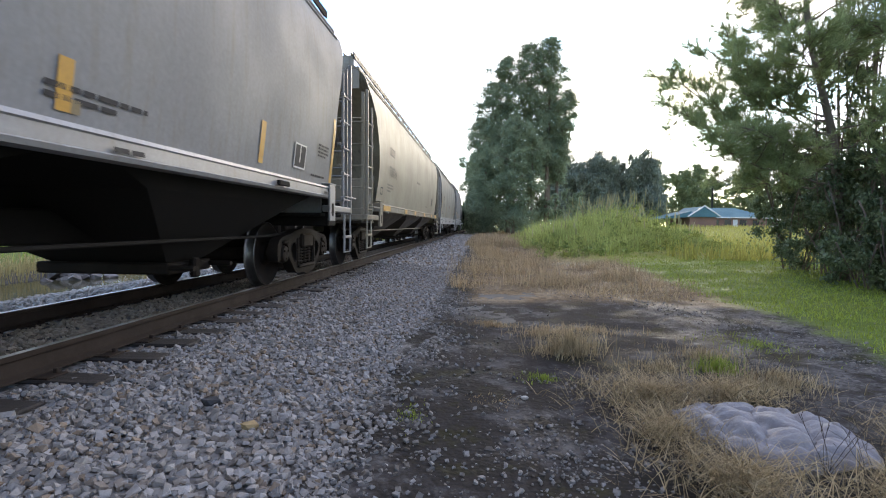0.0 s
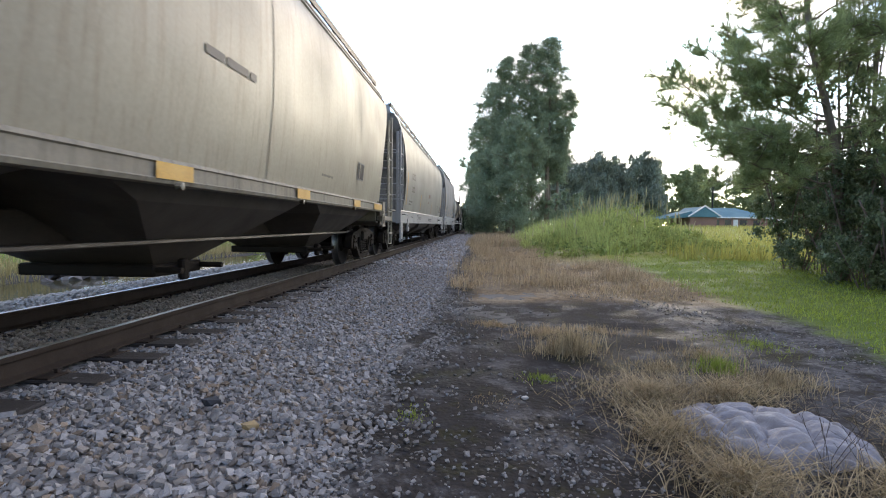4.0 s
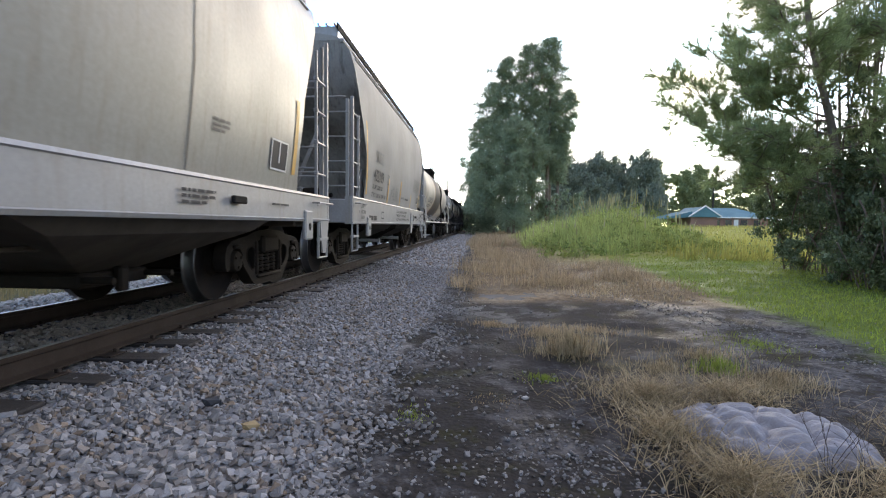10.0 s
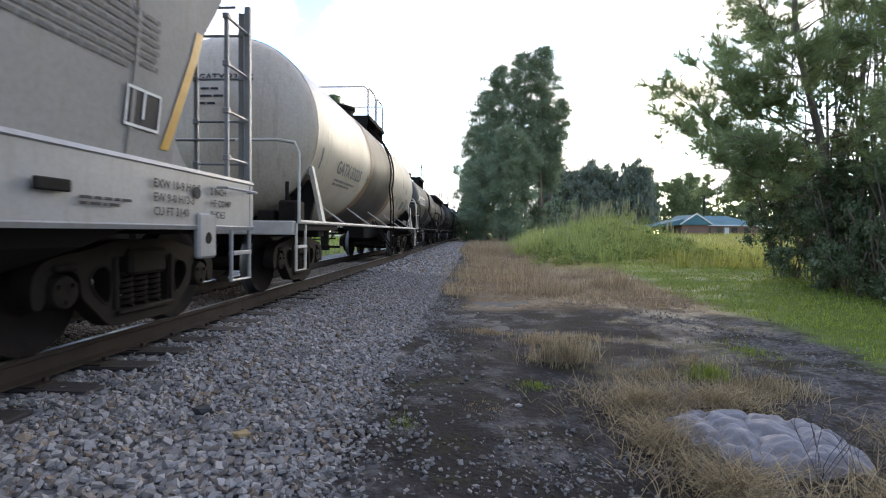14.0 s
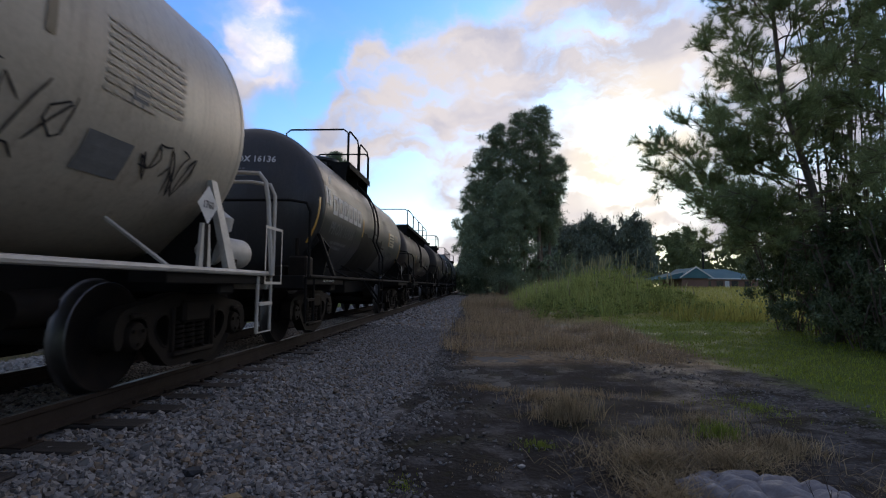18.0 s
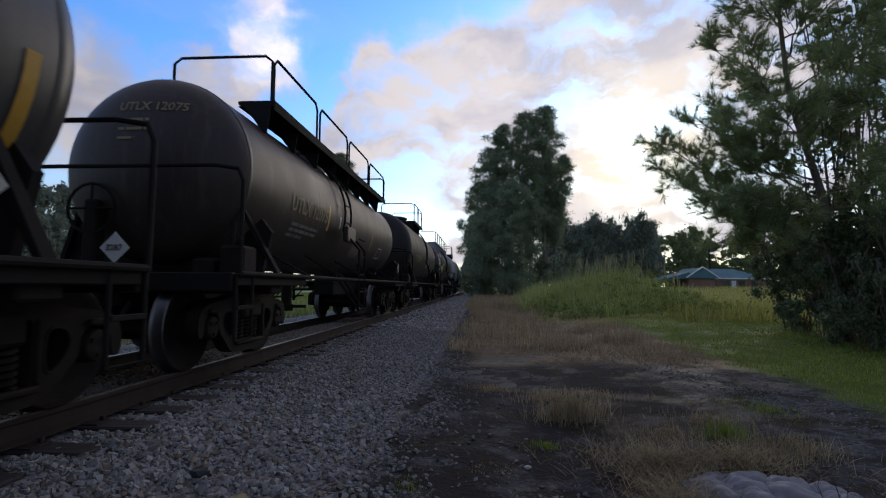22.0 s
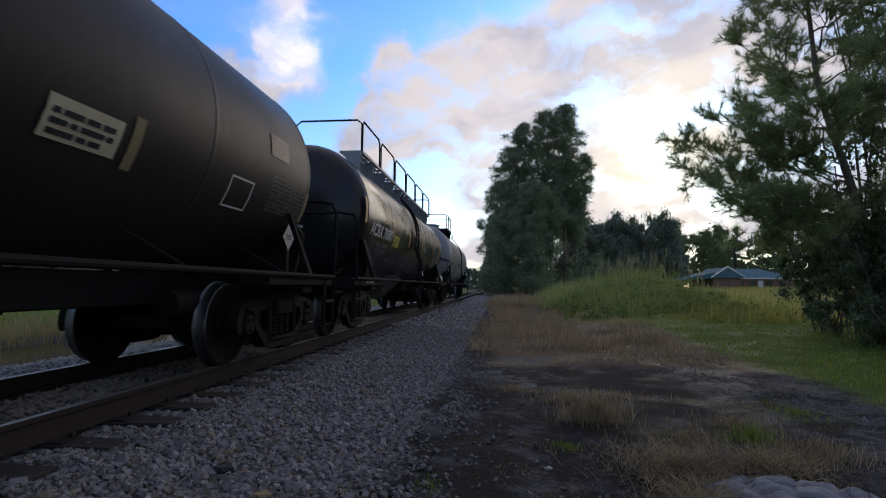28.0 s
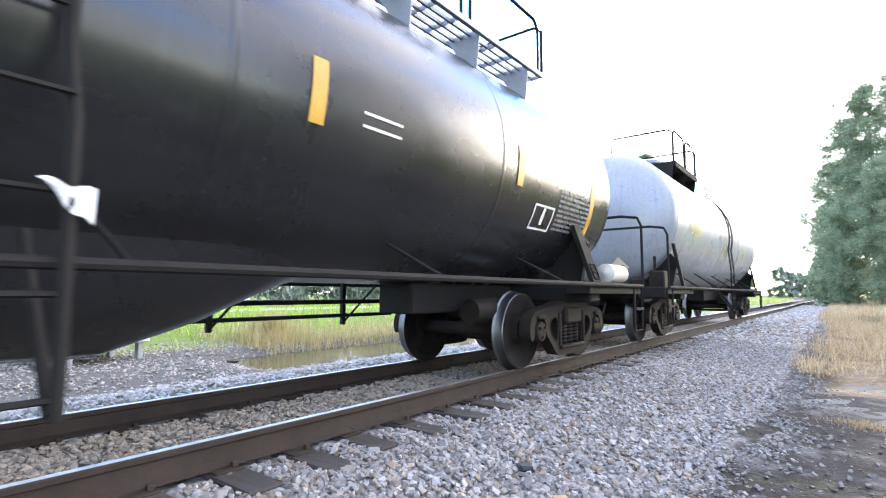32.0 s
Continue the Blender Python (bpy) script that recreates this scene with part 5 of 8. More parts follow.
x, y = area(3500, -7.0, -4.75, 22.0, 60.0, 1.5)
stones("distant_far_side_ballast", "pale ballast stones far beyond the far rail", x, y, RNG.uniform(0.04, 0.07, len(x)), M_STONE_W)
x, y = area(4500, -14.5, -7.3, 1.0, 9.0)
stones("grey_gravel_apron", "grey gravel scattered beside the pond", x, y, RNG.uniform(0.015, 0.035, len(x)), M_STONE_B)
# strays on the dirt
MUDDY = mat("muddy_stone", (0.19, 0.18, 0.17), (0.11, 0.10, 0.09), rough=0.9, scale=9, fine=90, bump=0.3, island=0.7, tint=(0.10, 0.085, 0.07))
cl = [(0.55, 2.7, 0.3, 0.5, 500), (-0.1, 2.9, 0.6, 0.9, 500), (3.0, 7.2, 0.9, 1.4, 900), (-0.55, 2.4, 0.35, 0.5, 170), (-0.5, 3.6, 0.3, 0.9, 130), (0.55, 3.0, 0.3, 0.35, 130), (-0.35, 5.6, 0.3, 0.8, 110), (2.6, 6.4, 1.0, 0.7, 260), (3.1, 8.4, 0.6, 1.3, 300), (0.2, 2.3, 0.5, 0.4, 120), (2.4, 9.6, 0.8, 0.6, 160), (0.1, 4.6, 0.7, 1.0, 90)]
cl += [(0.35, 2.75, 0.28, 0.3, 1100), (0.65, 2.6, 0.2, 0.25, 500), (0.9, 3.9, 0.5, 0.3, 300)]
cl += [(2.1 + 1.5 * math.sin(f * 1.5), 9.2 - 4.3 * f, 0.28, 0.4, 420) for f in (0.0, 0.15, 0.3, 0.45, 0.6, 0.75, 0.9, 1.0)]
x = np.concatenate([RNG.normal(a, c, n // 3) for a, b, c, d, n in cl])
y = np.concatenate([RNG.normal(b, d, n // 3) for a, b, c, d, n in cl])
stones("scattered_stones", "scattered pale stones pressed into damp dirt", x, y, RNG.uniform(0.004, 0.014, len(x)) * np.where(RNG.uniform(0, 1, len(x)) < 0.1, 1.7, 1), MUDDY, sink=0.6)
# ballast that has rolled out over the dirt, thinning away from the line
n = 5200
y = 1.0 + 13.0 * RNG.uniform(0, 1, n) ** 1.3
x = -0.80 + RNG.exponential(0.20, n) + 0.22 * wave(y * 0.3, y, 1.7, 5) + 0.12 * wave(y, y, 3.9, 2)
stones("rolled_ballast", "loose ballast stones strewn at the edge of the dirt", x, y, RNG.uniform(0.008, 0.024, n), MUDDY, sink=0.55)
# the nearest stones, one by one
bed = new("ballast_bed", Geo().box(-1.75, -1.05, 1.95, 2.75, -0.12, -0.05).mesh("ballast_bed", M_STONE))
tagged(bed, "bed of single pale grey ballast stones", "ballast", kind="structure")
ST_ME = []
for co, fs in STONES:
    ST_ME.append(raw_mesh("stone", co, fs, M_STONE))
for i in range(300):
    gx_, gy_ = i % 17, i // 17
    xx, yy = -1.76 + 0.72 * (gx_ + RNG.uniform(-0.1, 1.1)) / 17, 1.94 + 0.82 * (gy_ + RNG.uniform(-0.1, 1.1)) / 18
    r = RNG.uniform(0.018, 0.034)
    st = part("stone", ST_ME[i % 10], M_STONE, bed)
    st.matrix_basis = pose(xx, yy, float(ground_z(xx, yy)) + r * 0.3, *(RNG.uniform(-35, 35, 2)), RNG.uniform(0, 360)) @ Matrix.Scale(r, 4)
for nm, lb, px, py, r in (("white_rock", "small white rock lying on damp dirt", 0.32, 3.68, 0.027), ("dark_rock", "dark rock among pale ballast", -1.72, 3.1, 0.06), ("ochre_rock", "ochre stained rock among ballast", -1.35, 2.85, 0.055)):
    ob = new(nm, raw_mesh(nm, STONES[3][0] * (r * 1.0), STONES[3][1],
                          mat(nm + "_surface", {"white_rock": (0.42, 0.40, 0.37), "dark_rock": (0.035, 0.036, 0.04), "ochre_rock": (0.30, 0.22, 0.11)}[nm], rough=0.85, scale=20, bump=0.3)))
    ob.matrix_basis = pose(px, py, float(ground_z(px, py)) + r * 0.35, 0, 0, 40)
    tagged(ob, lb, "rock")

# ---- grass ----
M_DRY = mat("dry_straw_grass", (0.40, 0.315, 0.19), (0.25, 0.195, 0.12), rough=0.8, scale=1.5, fine=20, bump=0, spec=0.12, island=1.0, trans=0.3)
M_DRYRED = mat("rusty_dry_grass", (0.42, 0.32, 0.20), (0.28, 0.22, 0.13), rough=0.8, scale=0.8, fine=20, bump=0, spec=0.12, island=0.8, trans=0.4)
M_LAWN = mat("mown_green_grass", (0.28, 0.345, 0.065), (0.20, 0.25, 0.05), rough=0.7, scale=0.7, fine=20, bump=0, spec=0.12, island=0.6, trans=0.35)
M_WEED = mat("yellow_green_weeds", (0.42, 0.46, 0.15), (0.22, 0.28, 0.10), rough=0.7, scale=0.35, fine=10, bump=0, spec=0.12, island=0.7, trans=0.35)
M_MEADOW = mat("straw_green_meadow", (0.46, 0.42, 0.12), (0.34, 0.34, 0.09), rough=0.75, scale=0.2, fine=10, bump=0, spec=0.12, island=0.5, trans=0.3)
M_PLUME = mat("pale_seed_plumes", (0.36, 0.33, 0.18), (0.28, 0.25, 0.13), rough=0.85, scale=3, fine=20, bump=0, spec=0.12, island=0.5, trans=0.2)
M_REED = mat("tan_reeds", (0.42, 0.34, 0.17), (0.26, 0.26, 0.09), rough=0.8, scale=0.6, fine=10, bump=0, spec=0.12, island=0.6, trans=0.3)
M_FIELD = mat("bright_field_grass", (0.28, 0.38, 0.07), (0.18, 0.27, 0.05), rough=0.75, scale=0.3, fine=10, bump=0, spec=0.12, island=0.5, trans=0.3)


def blades(name, label, x, y, hgt, width, lean, material, base=None, category="grass", lay=0.0):
    """Grass blades in one mesh: each a bent strip that ends in a point."""
    n = len(x)
    hgt = np.broadcast_to(hgt, n)
    width = np.broadcast_to(width, n)
    a, f = RNG.uniform(0, 2 * np.pi, n), RNG.uniform(0, 2 * np.pi, n)
    ln = np.abs(RNG.normal(0, 1, n)) * lean * hgt
    if lay:
        ln = hgt * RNG.uniform(lay, 1.0, n)
    z = ground_z(x, y) - 0.01 if base is None else base
    d = np.stack([np.cos(a), np.sin(a)], 1) * ln[:, None]
    s = np.stack([np.cos(f), np.sin(f)], 1) * (width / 2)[:, None]
    up = np.sqrt(np.maximum(hgt ** 2 - np.minimum(ln, hgt * 0.97) ** 2, (0.12 * hgt) ** 2))
    P = np.zeros((n, 5, 3))
    for i, (t, w) in enumerate(((0, 1.0), (0, -1.0), (0.55, 0.8), (0.55, -0.8), (1.0, 0.0))):
        P[:, i, :2] = np.stack([x, y], 1) + d * (t ** 1.7) + s * w
        P[:, i, 2] = z + up * (t if t < 1 else 1.0) * (1.0 if t < 1 else 0.97)
    F = (np.array([(0, 1, 3), (0, 3, 2), (2, 3, 4)])[None] + (np.arange(n) * 5)[:, None, None]).reshape(-1, 3)
    ob = new(name, raw_mesh(name, P.reshape(-1, 3), F, material))
    return tagged(ob, label, category, kind="stuff")


def keep(x, y, p):
    k = RNG.uniform(0, 1, len(x)) < p
    return x[k], y[k]


def tuft(n, cx, cy, rx, ry):
    a, r = RNG.uniform(0, 2 * np.pi, n), np.minimum(np.abs(RNG.normal(0, 0.55, n)), 1.35)
    return cx + rx * r * np.cos(a), cy + ry * r * np.sin(a)


# dry grass verge beyond the puddles
x, y = area(60000, -1.1, 5.5, 8.6, 30.0, 1.7)
p = np.clip((y - 9.3 - 0.9 * wave(x, y, 0.8, 1) + 0.5 * np.abs(x - 1)) / 1.2, 0, 1) * np.clip((x + 0.75 + 0.3 * wave(x, y, 1.1, 5)) / 0.5, 0, 1) * np.clip((4.3 + 0.03 * y + 0.8 * wave(x, y, 0.6, 2) - x) / 1.2, 0, 1) * np.clip(0.45 + 0.75 * wave(x, y, 1.5, 4), 0.06, 1)
x, y = keep(x, y, p)
blades("dry_verge", "rusty tan dry grass along the verge", x, y, RNG.uniform(0.06, 0.34, len(x)) * (0.75 + 0.5 * wave(x, y, 1.9, 3) + 0.5 * np.clip(wave(x, y, 4.3, 6), 0, 1) + 0.5 * np.clip((0.8 - x) / 1.5, 0, 1)) * np.clip((y - 8.4) / 3.0, 0.3, 1.25), 0.011, 0.85, M_DRYRED)
x, y = area(9000, -1.3, 4.5, 28.0, 85.0, 1.5)
x, y = keep(x, y, np.clip((x + 1.0) / 0.5, 0, 1))
blades("far_dry_verge", "tan dry grass along the line far off", x, y, RNG.uniform(0.3, 0.6, len(x)), 0.035, 0.45, M_DRYRED)
# clumps on the dirt
for cx, cy, rx, ry, n, hh, ln, m, nm, lb in (
        (0.86, 5.0, 0.36, 0.26, 1000, 0.29, 0.55, M_DRY, "straw_clump", "upright clump of straw-coloured dry grass"),
        (0.70, 5.9, 0.35, 0.35, 700, 0.12, 0.7, M_DRYRED, "low_straw_clump", "low thin clump of tan grass on dirt"),
        (1.3, 6.1, 0.5, 0.3, 500, 0.11, 0.7, M_DRYRED, "low_straw_clump", "low thin clump of tan grass on dirt"),
        (0.1, 6.4, 0.35, 0.16, 500, 0.09, 0.8, M_DRYRED, "low_straw_clump", "low thin clump of tan grass on dirt"),
        (2.1, 5.0, 0.5, 0.5, 900, 0.10, 0.8, M_DRY, "low_straw_clump", "low thin clump of tan grass on dirt"),
        (2.3, 4.15, 0.45, 0.3, 900, 0.17, 0.6, M_DRY, "straw_clump", "upright clump of straw-coloured dry grass"),
        (2.0, 4.45, 0.22, 0.16, 350, 0.17, 0.4, M_LAWN, "green_sprout", "fresh green grass sprouting through straw"),
        (0.5, 4.15, 0.18, 0.14, 260, 0.05, 0.8, M_LAWN, "green_sprout", "fresh green grass sprouting through straw"),
        (1.55, 4.5, 0.5, 0.35, 700, 0.10, 0.8, M_DRY, "low_straw_clump", "low thin clump of tan grass on dirt"),
        (-0.45, 3.3, 0.14, 0.25, 240, 0.03, 0.8, M_LAWN, "moss_patch", "thin moss patch at the gravel edge"),
        (0.15, 3.6, 0.35, 0.25, 260, 0.03, 0.8, M_DRYRED, "moss_patch", "thin moss patch at the gravel edge"),
        (2.9, 5.6, 0.5, 0.7, 900, 0.06, 0.8, M_LAWN, "low_green_clump", "thin green grass spreading over gravel")):
    x, y = tuft(n, cx, cy, rx, ry)
    blades(nm, lb, x, y, RNG.uniform(0.4, 1.1, n) * hh, 0.006, ln, m)
for cx, cy, rx, ry, n in ((1.22, 3.72, 0.60, 0.42, 1150), (1.75, 3.75, 0.65, 0.40, 900), (1.10, 3.10, 0.32, 0.50, 750), (1.25, 2.50, 0.42, 0.45, 1000), (1.95, 2.35, 0.55, 0.35, 900), (2.5, 3.0, 0.35, 0.5, 400)):
    x, y = tuft(n, cx, cy, rx, ry)
    m = 0.03 + 0.05 * np.exp(-((x - cx) / rx) ** 2 - ((y - cy) / ry) ** 2)
    blades("matted_straw", "matted straw-coloured dry grass round the bedding", x, y, RNG.uniform(0.12, 0.34, n), 0.0052, 0.6, M_DRY, base=ground_z(x, y) + m * RNG.uniform(-0.1, 1.0, n), lay=0.8)
    x, y = tuft(n // 8, cx, cy, rx, ry)
    blades("straw_stalks", "loose upright straw stalks in matted grass", x, y, RNG.uniform(0.10, 0.26, len(x)), 0.004, 0.5, M_DRY)
# mown grass
x, y = area(62000, 3.0, 11.0, 3.2, 19.0, 1.3)
x, y = keep(x, y, np.clip((x - 3.85 - 0.25 * wave(x, y, 1.2, 7) - 0.02 * (y - 5)) / 0.5, 0, 1))
blades("lawn", "mown green grass strip beside the track road", x, y, RNG.uniform(0.03, 0.09, len(x)), 0.012, 0.7, M_LAWN)
def WEED_FADE(x, y):
    """Weeds stand lower towards the mown strip and the meadow."""
    return np.clip((y - 16.5) / 7.0, 0.12, 1.25) * (0.35 + 0.75 * np.exp(-((x - 6.0) / 3.4) ** 4))


# tall weeds on the rise and the meadow beyond
x, y = area(44000, 2.0, 13.5, 16.5, 42.0, 1.4)
edge_y = 18.3 + 2.2 * np.abs(np.sin(x * 0.55 + 0.5)) + np.clip(5 - x, 0, 4) * 1.2 - np.clip(x - 7, 0, 6) * 0.35
x, y = keep(x, y, np.clip((y - edge_y + 0.8 * wave(x, y, 0.9, 2)) / 1.5, 0, 1))
kx, ky = x, y
hump = 0.85 + 0.75 * np.exp(-((x - 7.6) / 1.9) ** 2 - ((y - 26) / 6) ** 2) + 0.35 * np.exp(-((x - 4.8) / 1.6) ** 2)
blades("tall_weeds", "tall yellow-green weeds on a low rise", x, y, RNG.uniform(0.45, 1.1, len(x)) * hump * WEED_FADE(x, y) * (1 + 0.25 * wave(x, y, 1.7, 4) + 0.15 * wave(x, y, 4.1, 1)), 0.032, 0.5, M_WEED)
k = RNG.uniform(0, 1, len(kx)) < 0.025
x, y = kx[k], ky[k]
hump = 0.85 + 0.75 * np.exp(-((x - 7.6) / 1.9) ** 2 - ((y - 26) / 6) ** 2) + 0.35 * np.exp(-((x - 4.8) / 1.6) ** 2)
blades("dry_weed_stalks", "pale tan stalks among the tall weeds", x, y, RNG.uniform(0.5, 1.2, len(x)) * hump * WEED_FADE(x, y), 0.022, 0.25, M_REED)
x, y = tuft(170, 6.0, 25.0, 4.4, 4.5)
g = ground_z(x, y)
hh = (0.85 + 0.75 * np.exp(-((x - 7.6) / 1.9) ** 2 - ((y - 26) / 6) ** 2) + 0.35 * np.exp(-((x - 4.8) / 1.6) ** 2)) * WEED_FADE(x, y)
blades("seed_plumes", "pale seed plumes above the tall weeds", x, y, RNG.uniform(0.35, 0.6, len(x)), 0.05, 0.2, M_PLUME, base=g + hh * RNG.uniform(0.85, 1.15, len(x)))
x, y = area(34000, 6.5, 70.0, 17.0, 112.0, 1.8)
x, y = keep(x, y, np.clip((x - 0.36 * y + 4) / 5, 0, 1))
blades("meadow", "straw-green meadow grass before the house", x, y, RNG.uniform(0.3, 0.75, len(x)), 0.05, 0.4, M_MEADOW)
# left bank of the pond and the field behind it
x, y = area(7000, -16.0, -12.4, 3.0, 40.0)
x, y = keep(x, y, np.clip(0.6 + 0.6 * wave(x, y, 0.7, 3), 0.05, 1) * np.where(y < 7.5, 0.12, 1))
blades("pond_reeds", "tan and green reeds on the pond bank", x, y, RNG.uniform(0.2, 0.6, len(x)), 0.022, 0.6, M_REED)
x, y = area(3200, -12.7, -11.35, 7.5, 26.0)
blades("bank_reeds", "dry tan reeds along the pond edge", x, y, RNG.uniform(0.25, 0.65, len(x)), 0.018, 0.35, M_REED)
x, y = tuft(1200, -13.4, 9.0, 0.9, 0.9)
blades("reed_bush", "tall green-tan reed bush behind the pond", x, y, RNG.uniform(0.5, 1.1, len(x)), 0.018, 0.5, M_REED)
x, y = area(14000, -45.0, -14.5, -4.0, 75.0, 1.3)
blades("left_field", "bright green field beyond the pond", x, y, RNG.uniform(0.2, 0.55, len(x)), 0.05, 0.5, M_FIELD)
x, y = area(6000, -13.0, -7.2, 24.0, 120.0, 1.6)
blades("left_verge", "green weeds along the far side of the line", x, y, RNG.uniform(0.3, 0.9, len(x)), 0.045, 0.5, M_WEED)

# ---- water ----
M_WATER = bpy.data.materials.new("still_brown_water")
M_WATER.use_nodes = True
N = Nodes(M_WATER.node_tree)
rip = N.n("ShaderNodeTexNoise", {"Vector": N.n("ShaderNodeTexCoord").outputs["Object"], "Scale": 5.0, "Detail": 4.0})
N.n("ShaderNodeOutputMaterial", {"Surface": N.n("ShaderNodeBsdfPrincipled", {
    "Base Color": N.mix(rip.outputs["Fac"], (0.065, 0.058, 0.034), (0.048, 0.046, 0.026)), "Roughness": 0.07, "IOR": 1.33, "Specular IOR Level": 0.4,
    "Normal": N.n("ShaderNodeBump", {"Height": rip.outputs["Fac"], "Strength": 0.08, "Distance": 0.02}).outputs[0]}).outputs[0]})
M_PUDDLE = mat("wet_mud", (0.060, 0.056, 0.052), (0.034, 0.031, 0.029), spec=0.10, rough=0.62, scale=3, fine=40, bump=0.02)


def pool(name, label, cx, cy, rx, ry, z, material, seed):
    r = random.Random(seed)
    ph = [r.uniform(0, 6.28) for _ in range(4)]
    pts = []
    for i in range(72):
        a = 2 * math.pi * i / 72
        k = 1 + 0.14 * math.sin(2 * a + ph[0]) + 0.10 * math.sin(3 * a + ph[1]) + 0.07 * math.sin(5 * a + ph[2]) + 0.05 * math.sin(9 * a + ph[3]) + 0.03 * math.sin(17 * a + ph[1])
        pts.append((cx + rx * k * math.cos(a), cy + ry * k * math.sin(a)))
    return tagged(new(name, Geo().prism(pts, "Z", z - 0.03, z).mesh(name, material)), label, "water", kind="structure")


pool("pond_water", "still brown pond water beyond the far rail", -10.1, 14.5, 2.5, 11.5, -0.30, M_WATER, 3)
for i, (cx, cy, rx, ry, d) in enumerate(PUDDLES):
    pool("puddle", "shallow muddy puddle on the dirt path", cx, cy, rx * 1.5, ry * 1.5, float(ground_z(cx, cy)) + d * 0.16, M_PUDDLE, 4 + i)

# ---- bedding dumped on the verge ----
M_CLOTH = mat("grey_white_quilted_cloth", (0.20, 0.198, 0.215), (0.145, 0.142, 0.155), rough=0.6, scale=11, fine=60, bump=0.55, dirt=(0.30, 0.24, 0.2), dirt_amount=0.3)
rows = []
for j in range(61):
    row = []
    for i in range(81):
        u, v = i / 80 * 2 - 1, j / 60 * 2 - 1
        # an uneven rounded sheet with tufted cushions
        px = u * (0.62 + 0.06 * math.sin(3.1 * v + 1)) * math.sqrt(1 - 0.42 * v * v)
        py = v * (0.46 + 0.05 * math.sin(2.3 * u + 0.5)) * math.sqrt(1 - 0.55 * u * u)
        rim = max(0.0, 1 - max(u * u, v * v) ** 2)
        s1, s2 = math.sin(6.6 * u + 1.2 * v + 0.5 * math.sin(3 * v) + 0.4), math.sin(5.6 * v - 1.1 * u + 0.4 * math.sin(4 * u) + 0.9)
        puff = (abs(s1) ** 0.36) * (abs(s2) ** 0.36) + 0.10 * math.sin(17 * u + 3 * math.sin(9 * v)) * (1 - abs(s1 * s2))
        z = 0.03 + rim ** 0.6 * (0.045 + 0.030 * math.sin(1.6 * u + 0.8) + 0.092 * puff) + 0.010 * math.sin(11 * u + 7 * v) + 0.006 * math.sin(23 * u - 9 * v + 2 * math.sin(5 * v)) + 0.004 * math.sin(37 * v + 6 * math.sin(7 * u))
        row.append((px, py, z))
    rows.append(row)
rim_rows = [[(x * 0.97, y * 0.97, -0.02) for x, y, z in rows[0]]] + rows + [[(x * 0.97, y * 0.97, -0.02) for x, y, z in rows[-1]]]
quilt = new("quilt", Geo().sheet([[(r[0][0] * 0.98, r[0][1], -0.02)] + r + [(r[-1][0] * 0.98, r[-1][1], -0.02)] for r in rim_rows]).mesh("quilt", M_CLOTH, 80))
quilt.matrix_basis = pose(1.68, 3.10, 0.0, 0, 0, -38) @ Matrix.Diagonal((0.78, 0.84, 0.80, 1))
rim = [(r[0]) for r in rows] + rows[-1][1:] + [r[-1] for r in rows[-2::-1]] + rows[0][-2:0:-1]
part("edge_seam", Geo().tube([(x, y, z + 0.004) for x, y, z in rim[::2]], 0.009, 6, True), M_CLOTH, quilt)
tagged(quilt, "grey-white quilted bedding dumped on matted straw", "bedding")
M_TWIG = mat("dark_twig", (0.06, 0.045, 0.035), rough=0.8, scale=10, bump=0.1)


def twig_plant(x, y, hgt, seed):
    r = random.Random(seed)
    g = Geo()
    for _ in range(7):
        p, a = Vector((0, 0, 0)), r.uniform(0, 6.28)
        pts = [p.copy()]
        for i in range(5):
            p = p + Vector((math.cos(a) * 0.035, math.sin(a) * 0.035, hgt / 5))
            a += r.uniform(-0.7, 0.7)
            pts.append(p.copy())
            if i > 1:
                q = p + Vector((r.uniform(-0.07, 0.07), r.uniform(-0.07, 0.07), r.uniform(0.02, 0.08)))
                g.tube([p, q], 0.0009, 3)
        g.tube(pts, 0.0013, 3)
    ob = new("dead_weed", g.mesh("dead_weed", M_TWIG))
    ob.matrix_basis = pose(x, y, float(ground_z(x, y)))
    tagged(ob, "dead dark weed stalks standing before the bedding", "weed")


twig_plant(1.72, 2.62, 0.34, 1)
twig_plant(1.86, 2.5, 0.26, 2)
twig_plant(2.2, 4.1, 0.28, 3)

# ---- trees ----
M_BARK = mat("pine_bark", (0.19, 0.145, 0.11), (0.12, 0.092, 0.072), rough=0.9, scale=3, fine=30, bump=0.6, stretch=(3, 3, 0.7))
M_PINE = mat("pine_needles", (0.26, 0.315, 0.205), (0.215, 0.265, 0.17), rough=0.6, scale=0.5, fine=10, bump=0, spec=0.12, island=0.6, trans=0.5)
# near pine: backlit glow put into the colour as paler, yellower needles
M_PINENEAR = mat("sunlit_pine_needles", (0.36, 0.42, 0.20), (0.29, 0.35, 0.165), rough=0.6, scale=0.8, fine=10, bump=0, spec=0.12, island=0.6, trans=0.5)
M_LEAF = mat("dark_shrub_leaves", (0.14, 0.18, 0.085), (0.09, 0.125, 0.06), rough=0.5, scale=1.0, fine=10, bump=0, island=0.7, trans=0.25)
M_WOODS = mat("far_woods_foliage", (0.22, 0.255, 0.195), (0.18, 0.21, 0.16), rough=0.7, scale=0.12, fine=2, bump=0, spec=0.12, island=0.6, trans=0.25)
M_WOODSLIGHT = mat("far_light_foliage", (0.21, 0.25, 0.12), (0.165, 0.20, 0.10), rough=0.7, scale=0.12, fine=2, bump=0, spec=0.12, island=0.6, trans=0.25)


